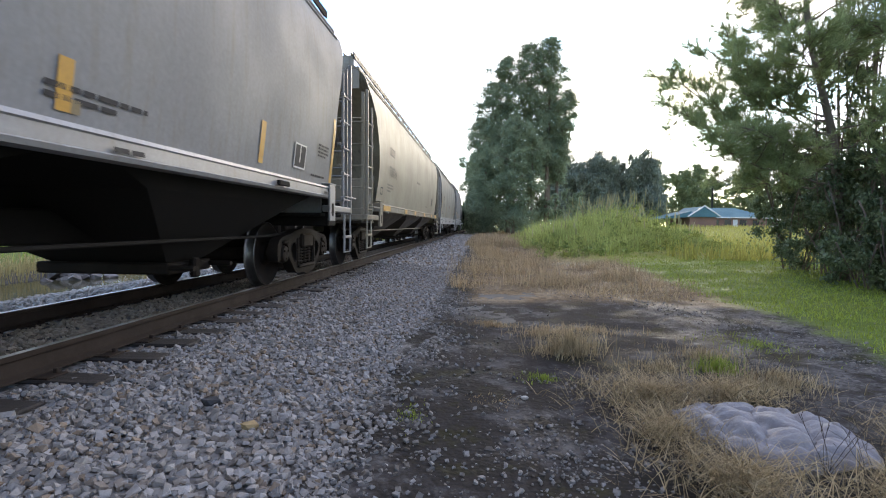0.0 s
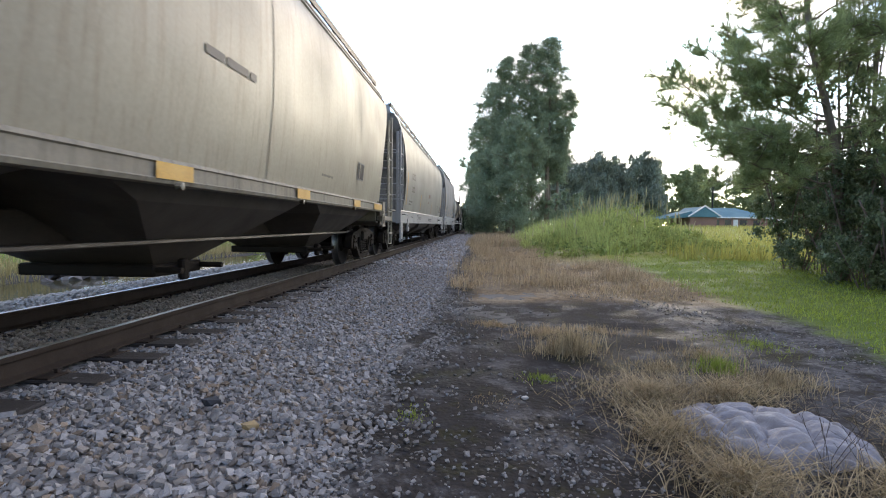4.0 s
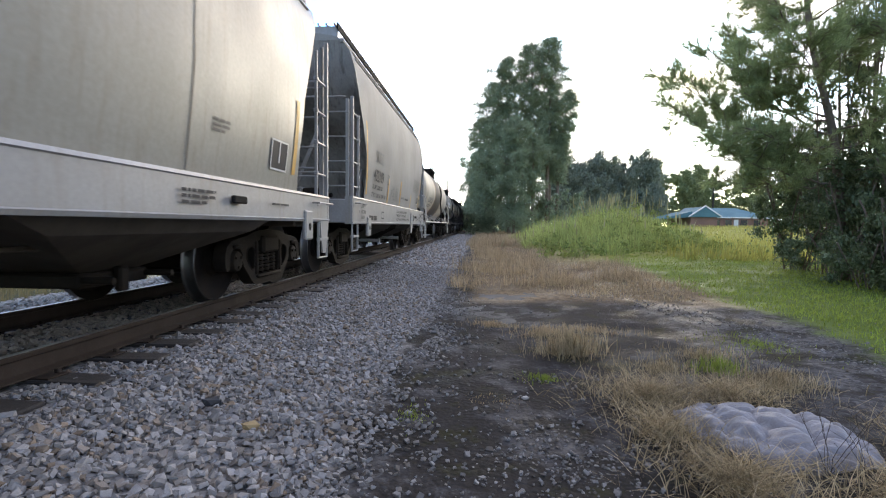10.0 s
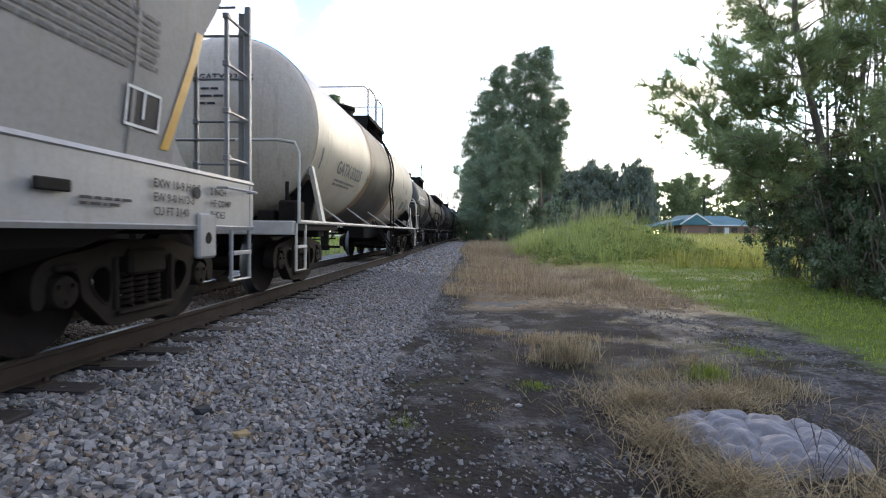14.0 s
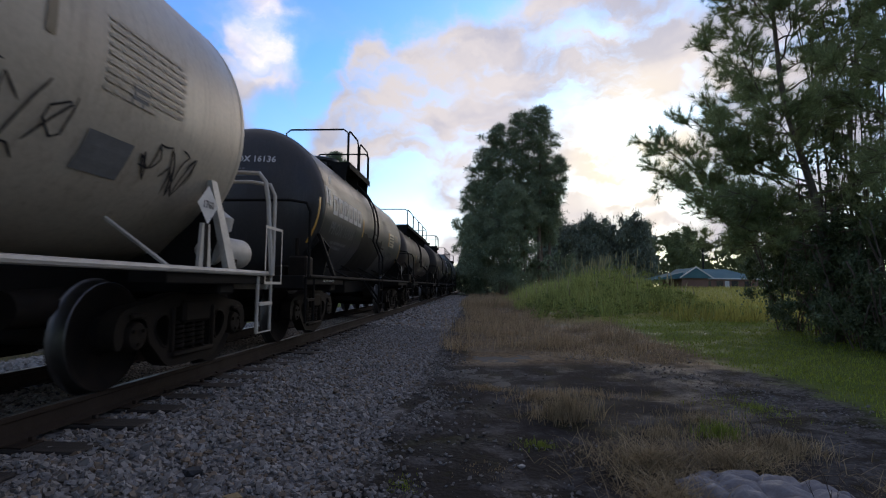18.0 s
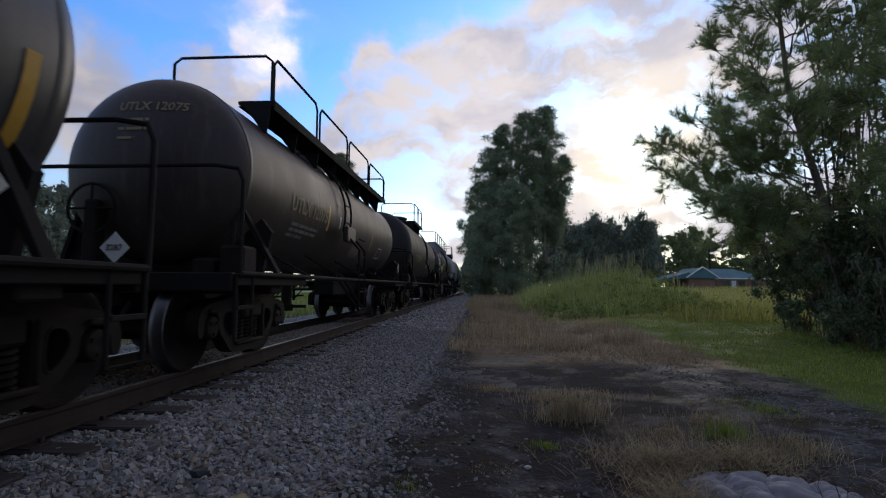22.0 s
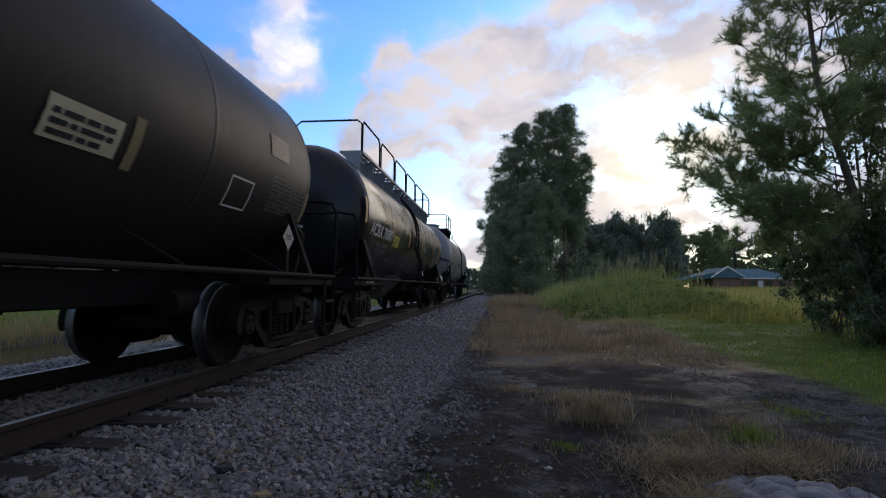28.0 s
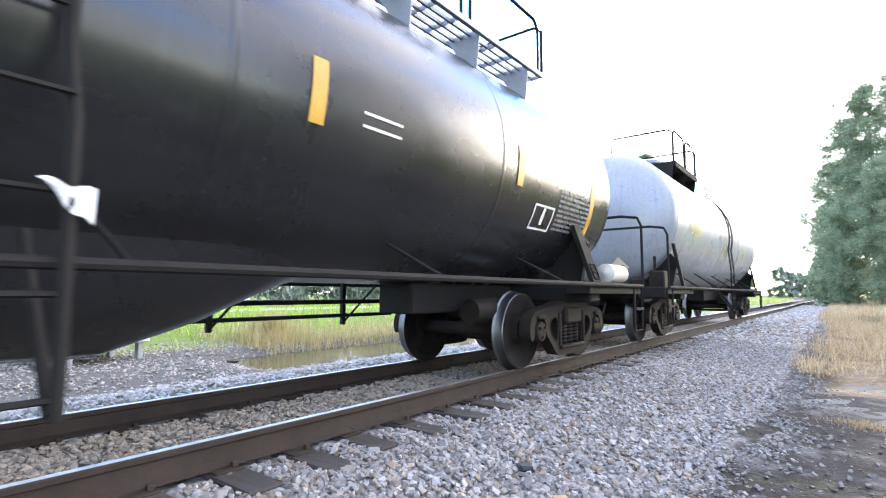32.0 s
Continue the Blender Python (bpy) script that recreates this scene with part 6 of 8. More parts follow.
def leaf_cloud(centres, radii, n, size, flat=0.7, narrow=1.0):
    """Leaf-like triangles filling clumps: verts and faces. n per clump."""
    c = np.repeat(np.asarray(centres, float), n, 0)
    r = np.repeat(np.asarray(radii, float), n)
    m = len(c)
    d = RNG.normal(size=(m, 3))
    d /= np.linalg.norm(d, axis=1)[:, None]
    p = c + d * (r * np.minimum(np.abs(RNG.normal(0, 0.62, m)), 1.7))[:, None] * np.array([1, 1, flat])
    R = random_turns(m, RNG)
    s = size * RNG.uniform(0.5, 1.3, m)
    T = np.array([(-0.5, -0.35, 0), (0.5, -0.35, 0.1), (0.55, 0.3, 0), (-0.35, 0.45, -0.1)]) * (1, narrow, 1)
    v = np.einsum("nij,vj->nvi", R, T) * s[:, None, None] + p[:, None, :]
    F = np.arange(m * 4).reshape(m, 4)
    return v.reshape(-1, 3), F


def needle_bursts(centres, radii, n, length, width, flat=0.7):
    """Long needles standing out from the middle of each clump: verts and faces. n per clump."""
    c = np.repeat(np.asarray(centres, float), n, 0)
    r = np.repeat(np.asarray(radii, float), n)
    m = len(c)
    d = RNG.normal(size=(m, 3)) + np.array([0, 0, 0.35])
    d /= np.linalg.norm(d, axis=1)[:, None]
    p = c + d * (r * RNG.uniform(0.15, 0.95, m))[:, None] * np.array([1, 1, flat])
    out = d + RNG.normal(0, 0.35, (m, 3))
    out /= np.linalg.norm(out, axis=1)[:, None]
    side = np.cross(out, RNG.normal(size=(m, 3)))
    side /= np.linalg.norm(side, axis=1)[:, None]
    ln = length * RNG.uniform(0.6, 1.2, m)[:, None]
    v = np.stack([p - side * width, p + side * width, p + out * ln + side * width * 0.6, p + out * ln - side * width * 0.6], 1)
    return v.reshape(-1, 3), np.arange(m * 4).reshape(m, 4)


def trunk_geo(pts, r0, r1, n=9):
    g = Geo()
    vs = []
    m = len(pts)
    for i, p in enumerate(pts):
        r = r0 + (r1 - r0) * i / (m - 1)
        vs += [(p[0] + r * math.cos(2 * math.pi * k / n), p[1] + r * math.sin(2 * math.pi * k / n), p[2]) for k in range(n)]
    fs = [(i * n + k, i * n + (k + 1) % n, (i + 1) * n + (k + 1) % n, (i + 1) * n + k) for i in range(m - 1) for k in range(n)]
    return g.add(vs, fs + [tuple((m - 1) * n + k for k in range(n))])


def tall_pine(x, y, hgt, crown_from, spread, seed, per=88, material=M_PINE, lean=0.0):
    r = random.Random(seed)
    clumps = min(300, max(30, int(6.5 * spread * (hgt - crown_from))))
    z = float(ground_z(x, y))
    tree = new("pine_tree")
    tree.location = (x, y, z)
    tagged(tree, "tall dark pine with a bare lower trunk", "tree", "tall pines beside the line")
    pts = [(lean * (i / 8) ** 2 + r.uniform(-0.1, 0.1), r.uniform(-0.1, 0.1), hgt * 0.96 * i / 8 - (0.3 if i == 0 else 0)) for i in range(9)]
    part("trunk", trunk_geo(pts, 0.011 * hgt + 0.05, 0.05), M_BARK, tree, smooth=60)
    cs, rs, limbs = [], [], Geo()
    for i in range(clumps):
        s = (i + r.random()) / clumps
        zc = crown_from + (hgt - crown_from) * s
        tier = 0.74 + 0.26 * math.sin(zc * 1.9 + seed) + 0.16 * math.sin(zc * 4.7 + 2.0 * seed)
        wide = spread * tier * (1 - s ** 7.0) ** 0.6 * (0.6 + 0.4 * min(1, s * 4)) + 0.25
        a, rad = r.uniform(0, 6.283), wide * r.uniform(0.3, 1.0) * (1.0 if r.random() < 0.9 else 1.25)
        tx = lean * (zc / hgt) ** 2
        c = (tx + rad * math.cos(a), rad * math.sin(a), zc)
        cs.append(c)
        rs.append(r.uniform(0.5, 0.95) * (0.65 + 0.02 * hgt) * (1 - 0.3 * s))
        if i % 4 == 0:
            limbs.tube([(tx, 0, zc - 0.3 * rad), (tx + 0.5 * rad * math.cos(a), 0.5 * rad * math.sin(a), zc - 0.15 * rad), c], 0.035, 4)
    limbs = part("branching", limbs, M_BARK, tree)
    limbs["kind"] = "stuff"
    v, f = needle_bursts(cs, rs, per, 0.42, 0.028, 0.62)
    part("crown", raw_mesh("crown", v, f, material), material, tree)


for x, y, hgt, cf, sp_, ln in ((8.0, 66, 24.3, 8.5, 2.3, 0.3), (5.6, 65, 23.3, 7, 2.6, 0.2), (3.1, 64, 21.4, 5, 2.8, -0.1), (1.3, 66, 19.0, 3, 2.4, -0.3), (-0.5, 70, 15.6, 2, 2.4, 0), (8.6, 69, 17.5, 7, 2.2, 0.4), (9.3, 67, 18.0, 9.5, 1.9, 1.3),
                               (9.3, 67, 12.5, 6.5, 1.5, 0.2), (3.4, 58, 13.0, 1.0, 2.5, 0), (0.3, 62, 10.0, 0.5, 2.2, 0), (5.6, 60, 11.5, 4.5, 1.9, 0), (-1.2, 82, 12.5, 0.5, 2.6, 0)):
    tall_pine(x, y, hgt, cf, sp_, int(x * 10 + y), lean=ln)
tall_pine(-22.8, 80, 22.3, 13, 3.0, 77)
tall_pine(-27.5, 84, 19, 10, 3.0, 78)


def woods(name, label, trees, material, leaf=0.9, per=95, clumps=30):
    """A far belt of trees joined in one object: trunks hidden behind their crowns."""
    cs, rs = [], []
    r = random.Random(len(trees) * 7 + int(abs(trees[0][0])))
    for x, y, hgt, wide in trees:
        z = float(ground_z(x, y))
        for i in range(clumps):
            s = r.random()
            zc = z + hgt * (0.06 + 0.9 * s)
            w_ = wide * (1.0 if s < 0.6 else (1 - (s - 0.6) / 0.5) ** 0.55)
            a, q = r.uniform(0, 6.283), r.uniform(0.2, 1.0)
            cs.append((x + w_ * q * math.cos(a), y + w_ * q * math.sin(a), zc))
            rs.append(r.uniform(0.10, 0.17) * hgt * (1 - 0.45 * s))
    v, f = leaf_cloud(cs, rs, per, leaf, 0.85, 0.4)
    ob = new(name, raw_mesh(name, v, f, material))
    tagged(ob, label, "woods", kind="stuff")


r = random.Random(31)
woods("undergrowth", "scrub growing under the tall pines", [(-1.5 + i * 1.15 + r.uniform(-0.4, 0.4), 68 + r.uniform(-4, 5), 4.5 + r.uniform(-1.2, 1.5), 1.5) for i in range(12)], M_PINE, 0.35, 80, 22)
woods("dark_tree_belt", "dark belt of pines behind the weeds", [(15.5 + i * 1.0 + r.uniform(-0.6, 0.6), 120 + r.uniform(-4, 6), 15.6 + 1.3 * math.sin(i * 0.7 + 0.4) + r.uniform(-1.0, 0.8), 2.9) for i in range(24)], M_WOODS, 0.52, 140, 34)
woods("light_tree_belt", "lighter mixed trees behind the house", [(36 + i * 2.6 + r.uniform(-1.5, 1.5), 165 + r.uniform(-10, 12), 19.5 + 2.0 * math.sin(i * 1.1) + r.uniform(-1.5, 1.5), 4.6) for i in range(34)], M_WOODSLIGHT, 0.70, 120, 34)
woods("back_tree_belt", "dark trees on the horizon behind the house", [(26 + i * 4.5 + r.uniform(-2, 2), 190 + r.uniform(-6, 10), 18 + r.uniform(-2, 2.0), 5.5) for i in range(26)], M_WOODS, 1.0, 50, 30)
woods("line_end_woods", "trees closing the end of the line", [(-14 + i * 3.6 + r.uniform(-1, 1), 235 + r.uniform(-8, 14), 10 + r.uniform(-2, 4), 3.2) for i in range(9) if not -5.8 < -14 + i * 3.6 < -1.5], M_WOODS, 1.2)
woods("left_horizon_woods", "low trees on the horizon left of the line", [(-18 - i * 7.5 + r.uniform(-2, 2), 210 - i * 6 + r.uniform(-6, 6), 11 + r.uniform(-2, 4), 4.5) for i in range(18)], M_WOODS, 1.4, 55)
woods("left_near_woods", "trees across the field left of the line", [(-46 - 3.2 * math.sin(i) + r.uniform(-2, 2), 14 + i * 5.5 + r.uniform(-2, 2), 10.5 + r.uniform(-2, 3.0), 3.0) for i in range(12)], M_WOODS, 0.6, 150)


# near pine reaching over the grass strip
def needle_tufts(tips, per, length, width):
    """Needles that stand off the last stretch of each twig: (tip, direction, stretch)."""
    P = np.repeat(np.array([t[0] for t in tips], float), per, 0)
    D = np.repeat(np.array([t[1] for t in tips], float), per, 0)
    L = np.repeat(np.array([t[2] for t in tips], float), per)
    n = len(P)
    s = RNG.uniform(0, 1, n)
    out = RNG.normal(size=(n, 3))
    out -= D * (out * D).sum(1)[:, None]
    out /= np.linalg.norm(out, axis=1)[:, None]
    d = D * (0.35 + 0.8 * (1 - s))[:, None] + out * RNG.uniform(0.35, 0.9, n)[:, None] + np.array([0, 0, 0.12])
    d /= np.linalg.norm(d, axis=1)[:, None]
    side = np.cross(d, RNG.normal(size=(n, 3)))
    side /= np.linalg.norm(side, axis=1)[:, None]
    P = P - D * (s * L)[:, None]
    ln = length * RNG.uniform(0.6, 1.15, n)[:, None]
    v = np.stack([P - side * width, P + side * width, P + d * ln], 1)
    return v.reshape(-1, 3), np.arange(n * 3).reshape(n, 3)


def near_pine(x, y, hgt, limbs, seed, per=34, lean=(0.0, 0.0)):
    r = random.Random(seed)
    tree = new("pine_tree")
    tree.location = (x, y, float(ground_z(x, y)))
    tagged(tree, "loose-branched pine leaning over the grass strip", "tree", "trees over the grass strip")

    def stem(z):
        k = (max(z, 0.0) / hgt) ** 1.35
        return Vector((lean[0] * k + 0.1 * math.sin(z * 0.9), lean[1] * k + 0.08 * math.sin(z * 1.3), z))
    part("trunk", trunk_geo([tuple(stem(hgt * i / 12 - (0.2 if i == 0 else 0))) for i in range(13)], 0.12, 0.02), M_BARK, tree, smooth=60)
    tips, twigs = [], Geo()
    for z0, az, ln, rise in limbs:
        a = radians(az)
        d = Vector((math.sin(a), math.cos(a), 0))
        side = Vector((-d.y, d.x, 0))
        sway = r.uniform(-0.5, 0.5)
        pts = []
        for i in range(9):
            s = i / 8
            pts.append(stem(z0) + d * ln * s ** 0.95 + side * (sway * math.sin(2.6 * s) * 0.5 * ln * 0.4) + Vector((r.uniform(-0.05, 0.05), r.uniform(-0.05, 0.05), rise * s ** 1.6 + r.uniform(-0.05, 0.05))))
        part("limb", trunk_like(pts, 0.024, 0.006), M_BARK, tree, smooth=60)
        # boughs off the limb, each with upturned foxtail twigs
        for i in range(int(4 + ln * 7)):
            s = r.uniform(0.22, 1.0)
            base = pts[min(7, int(s * 8))].lerp(pts[min(8, int(s * 8) + 1)], s * 8 % 1)
            sd = side * r.choice((-1, 1))
            out = (d * r.uniform(0.1, 0.8) + sd * r.uniform(0.2, 0.9) + Vector((0, 0, r.uniform(-0.35, 0.75)))).normalized()
            q = r.uniform(0.35, 0.95) * (1.15 - 0.45 * s)
            end = base + out * q + Vector((0, 0, 0.15 * q))
            mid = base + out * q * 0.55
            twigs.tube([base, mid, end], 0.008, 4)
            for _ in range(9):
                k = r.uniform(0.3, 1.0)
                st = base.lerp(mid, min(1, k * 2)) if k < 0.5 else mid.lerp(end, k * 2 - 1)
                o2 = (out * 0.7 + Vector((r.uniform(-0.9, 0.9), r.uniform(-0.9, 0.9), r.uniform(-0.25, 1.0)))).normalized()
                e2 = st + o2 * r.uniform(0.12, 0.34)
                twigs.tube([st, e2], 0.004, 3)
                tips.append((e2[:], o2[:], r.uniform(0.10, 0.24)))
        tips.append((pts[-1][:], (d + Vector((0, 0, 0.6))).normalized()[:], 0.3))
    tw = part("twig_growth", twigs, M_BARK, tree)
    tw["kind"] = "stuff"
    v, f = needle_tufts(tips, per, 0.21, 0.0055)
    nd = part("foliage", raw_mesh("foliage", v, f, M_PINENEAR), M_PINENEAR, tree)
    nd["kind"] = "stuff"


def trunk_like(pts, r0, r1):
    g = Geo()
    for i in range(len(pts) - 1):
        s = i / (len(pts) - 1)
        g.tube([pts[i], pts[i + 1]], r0 + (r1 - r0) * s, 6)
    return g


BOUGHS = [(2.5, -86, 3.7, 1.5), (2.9, -76, 3.5, 2.1), (2.2, -98, 3.0, 0.7), (3.3, -92, 2.9, 1.9), (2.6, -112, 2.6, 0.7), (3.7, -98, 2.0, 1.2), (3.0, -60, 2.6, 0.9), (3.6, -70, 2.2, 1.0), (2.1, -80, 2.4, 0.2)]
BOUGHS += [(4.1 + 0.26 * i, (-90 + 137 * i) % 360, 2.1 - 0.06 * i, 1.1 + 0.02 * i) for i in range(24)]
BOUGHS += [(3.4, 150, 2.4, 0.8), (3.0, 60, 2.4, 0.8), (3.9, -140, 2.2, 0.9), (2.4, 170, 2.0, 0.5)]
near_pine(8.15, 12.3, 10.6, BOUGHS, 5, lean=(-1.5, 0.5))
near_pine(9.6, 10.6, 9.6, [(3.0, -110, 2.2, 0.8), (3.6, -150, 2.0, 0.9), (4.2, -80, 2.2, 1.1), (4.8, -120, 2.2, 1.2), (5.4, -60, 2.0, 1.2), (6.0, -140, 1.9, 1.2), (6.6, -95, 1.8, 1.2), (7.2, -120, 1.5, 1.1), (7.9, -80, 1.3, 1.0), (8.5, -110, 1.0, 0.9), (4.0, 60, 2, 0.9), (5.5, 120, 2, 0.9)], 6, per=28)


def shrub(name, label, blobs, per, leaf, material, stems=6, thin=1.0):
    cx, cy = sum(b[0] for b in blobs) / len(blobs), sum(b[1] for b in blobs) / len(blobs)
    ob = new(name)
    ob.location = (cx, cy, float(ground_z(cx, cy)))
    tagged(ob, label, "shrub", "shrubs at the field edge")
    r = random.Random(int(cx * 100))
    cs, rs = [], []
    for bx, by, bz, br in blobs:
        for _ in range(int(26 * thin)):
            d = Vector((r.gauss(0, 1), r.gauss(0, 1), r.gauss(0, 1))).normalized() * br * r.uniform(0.3, 1.0)
            p = (bx - cx + d.x, by - cy + d.y, max(0.12, bz + d.z * 0.9))
            cs.append(p)
            rs.append(r.uniform(0.10, 0.28) * (0.6 + br * 0.5))
        for _ in range(stems):
            q = r.uniform(0, 6.28)
            st = Geo().tube([(bx - cx + 0.15 * math.cos(q), by - cy + 0.15 * math.sin(q), -0.1), (bx - cx + br * 0.4 * math.cos(q), by - cy + br * 0.4 * math.sin(q), bz * 0.7), (bx - cx + br * 0.75 * math.cos(q + 0.3), by - cy + br * 0.75 * math.sin(q + 0.3), bz + br * 0.5)], 0.018, 5)
            part("stem", st, M_BARK, ob)
    v, f = leaf_cloud(cs, rs, per, leaf, 0.9, 0.75)
    lv = part("foliage", raw_mesh("foliage", v, f, material), material, ob)
    lv["kind"] = "stuff"


shrub("dark_shrub", "dense dark green shrub at the field edge", [(8.6, 14.6, 0.9, 1.1), (8.5, 14.8, 2.0, 1.0), (9.3, 14.2, 1.4, 1.4), (9.2, 14.8, 2.9, 1.1), (10.1, 14.6, 2.2, 1.4)], 300, 0.062, M_LEAF)
shrub("dark_shrub", "dense dark green shrub under the pine", [(8.0, 12.2, 0.7, 0.9), (8.3, 11.9, 1.7, 1.0), (8.7, 12.4, 2.6, 1.0), (9.3, 11.6, 1.3, 1.3), (9.4, 12.2, 2.8, 1.2)], 300, 0.06, M_LEAF)
shrub("dark_shrub", "dense dark green shrub beside the grass strip", [(7.6, 10.6, 0.5, 0.8), (7.9, 10.3, 1.3, 0.9), (8.5, 10.6, 2.1, 1.0), (8.9, 10.0, 1.1, 1.3)], 300, 0.056, M_LEAF)
shrub("dark_shrub", "dense dark green shrub at the road edge", [(7.4, 9.1, 0.4, 0.7), (7.9, 8.9, 1.1, 0.9), (8.5, 8.8, 1.7, 1.1), (8.9, 9.4, 2.4, 1.0)], 300, 0.056, M_LEAF)
shrub("broadleaf_tree", "leafy tree with a dense crown behind the pine", [(9.2, 12.6, 4.0, 1.2), (9.7, 12.3, 5.0, 1.4), (10.0, 12.0, 6.4, 1.3), (9.4, 12.8, 7.4, 1.2), (10.0, 12.6, 8.6, 1.3), (10.8, 11.4, 5.0, 1.5), (10.6, 11.2, 3.4, 1.5), (10.9, 11.4, 7.0, 1.4), (8.7, 13.6, 3.6, 1.1), (8.8, 13.5, 4.8, 1.1), (9.0, 13.4, 6.1, 1.2), (9.2, 13.2, 7.4, 1.2), (9.1, 13.4, 8.8, 1.15), (9.5, 13.0, 10.0, 1.2)], 50, 0.072, M_LEAF, stems=3)

# broad-leaved weeds among the tall grass on the rise
wr = random.Random(31)
cs, rs = [], []
for i in range(210):
    wx, wy = wr.uniform(2.2, 10.5), 18.5 + 9.5 * wr.random() ** 1.4
    tall = (0.55 + 0.55 * math.exp(-((wx - 7.4) / 2.2) ** 2)) * float(WEED_FADE(wx, wy)) * wr.uniform(0.5, 1.25)
    cs.append((wx, wy, float(ground_z(wx, wy)) + tall))
    rs.append(wr.uniform(0.18, 0.42))
V, F = leaf_cloud(cs, rs, 45, 0.07)
M_LEAFYWEED = mat("green_weed_leaves", (0.19, 0.25, 0.075), (0.40, 0.38, 0.11), rough=0.65, scale=0.8, fine=15, bump=0, spec=0.15, island=0.8, trans=0.3)
tagged(new("leafy_weeds", raw_mesh("leafy_weeds", V, F, M_LEAFYWEED)), "green leafy weeds among tall grass on the rise", "weeds", kind="stuff")

# ---- house across the meadow ----
M_ROOF = mat("blue_green_metal_roof", (0.085, 0.185, 0.21), (0.065, 0.145, 0.17), spec=0.2, rough=0.7, scale=0.5, fine=5, bump=0.05)
M_BRICK = mat("red_brick_wall", (0.24, 0.135, 0.10), (0.19, 0.11, 0.085), rough=0.85, scale=1.0, fine=12, bump=0.1)
M_TRIM = mat("white_trim", (0.75, 0.75, 0.73), (0.66, 0.66, 0.64), rough=0.5, scale=1.0, fine=12, bump=0)
M_GLASSDARK = mat("dark_window_glass", (0.02, 0.025, 0.03), rough=0.08, scale=1.0, fine=5, bump=0)
HZ = float(ground_z(50, 110))
house = new("house")
house.location = (41.2, 110, HZ - 0.5)
tagged(house, "low brick house with a blue-green metal roof", "house")
part("wall", Geo().box(0, 17.0, 0, 9, -0.3, 2.5), M_BRICK, house, smooth=0)
part("roof", Geo().add([(-0.6, -0.6, 2.4), (17.8, -0.6, 2.4), (17.8, 9.6, 2.4), (-0.6, 9.6, 2.4), (4.4, 4.5, 4.6), (12.6, 4.5, 4.6),
                        (-0.6, -0.6, 2.55), (17.8, -0.6, 2.55), (17.8, 9.6, 2.55), (-0.6, 9.6, 2.55)],
                       [(6, 7, 5, 4), (7, 8, 5), (8, 9, 4, 5), (9, 6, 4), (0, 1, 7, 6), (1, 2, 8, 7), (2, 3, 9, 8), (3, 0, 6, 9), (0, 3, 2, 1)]), M_ROOF, house, smooth=0)
wing = part("wing_wall", Geo().box(-0.4, 4.6, -5.5, 0.2, -0.3, 2.5), M_BRICK, house, smooth=0)
part("wing_roof", Geo().prism([(-1.0, 2.4), (5.2, 2.4), (2.1, 4.5)], "Y", -6.0, 4.5), M_ROOF, house, smooth=0)
part("gable", Geo().prism([(-0.6, 2.5), (4.8, 2.5), (2.1, 4.15)], "Y", -6.06, -6.0), M_ROOF, house, smooth=0)
part("gable_trim", Geo().prism([(2.1, 4.5), (5.2, 2.4), (5.2, 2.65), (2.1, 4.75)], "Y", -6.15, -5.9).prism([(2.1, 4.5), (-1.0, 2.4), (-1.0, 2.65), (2.1, 4.75)], "Y", -6.15, -5.9), M_TRIM, house, "white gable boards", smooth=0)
part("low_roof", Geo().prism([(-6.0, 2.0), (0.0, 2.4), (0.0, 3.6)], "Y", -5.0, 4.0), M_ROOF, house, smooth=0)
part("fascia", Geo().box(-0.6, 17.8, -0.64, -0.6, 2.35, 2.6), M_TRIM, house, smooth=0)
for i, wx in enumerate((6.2, 8.6, 11.6, 14.2)):
    win = part("window", Geo().box(wx, wx + 1.3, -0.04, 0.02, 0.8, 2.0), M_GLASSDARK, house, smooth=0)
    part("window_frame", Geo().box(wx - 0.08, wx, -0.07, -0.005, 0.72, 2.08).box(wx + 1.3, wx + 1.38, -0.07, -0.005, 0.72, 2.08).box(wx, wx + 1.3, -0.07, -0.005, 2.0, 2.08).box(wx, wx + 1.3, -0.07, -0.005, 0.72, 0.8), M_BRICK, win, smooth=0)
part("door", Geo().box(10.3, 11.2, -0.05, 0.02, 0.0, 2.05), M_TRIM, house, smooth=0)
pole = new("utility_pole", Geo().lathe([(0, 0.16), (11.5, 0.11), (11.5, 0.0)], 8, "Z").box(-1.1, 1.1, -0.06, 0.06, 10.6, 10.75).mesh("utility_pole", M_TIE))
pole.location = (52.0, 121, HZ)
tagged(pole, "plain wooden utility pole behind the house", "pole")
pole2 = copy_thing(pole, pose(53.2, 124, HZ))

# ---- left of the line: cabinet on legs, rubble, track road and a parked car ----
M_CAB = mat("white_cabinet_paint", (0.62, 0.64, 0.68), (0.55, 0.56, 0.60), rough=0.45, scale=1.2, fine=20, bump=0.02)
cab = new("equipment_cabinet")
cab.matrix_basis = pose(-13.15, 3.7, float(ground_z(-12.5, 4.5)), 0, 0, 18)
tagged(cab, "white equipment cabinet standing on short legs", "cabinet")
part("cabinet_body", Geo().box(-1.5, 1.5, -0.9, 0.9, 0.36, 2.3, 0.02), M_CAB, cab)
part("cabinet_roof", Geo().box(-1.58, 1.58, -0.98, 0.98, 2.3, 2.38, 0.02), M_CAB, cab)
for lx in (-1.35, -0.5, 0.5, 1.35):
    for ly in (-0.75, 0.75):
        part("leg", Geo().box(lx - 0.06, lx + 0.06, ly - 0.06, ly + 0.06, -0.2, 0.36, 0.01), M_GALV, cab)
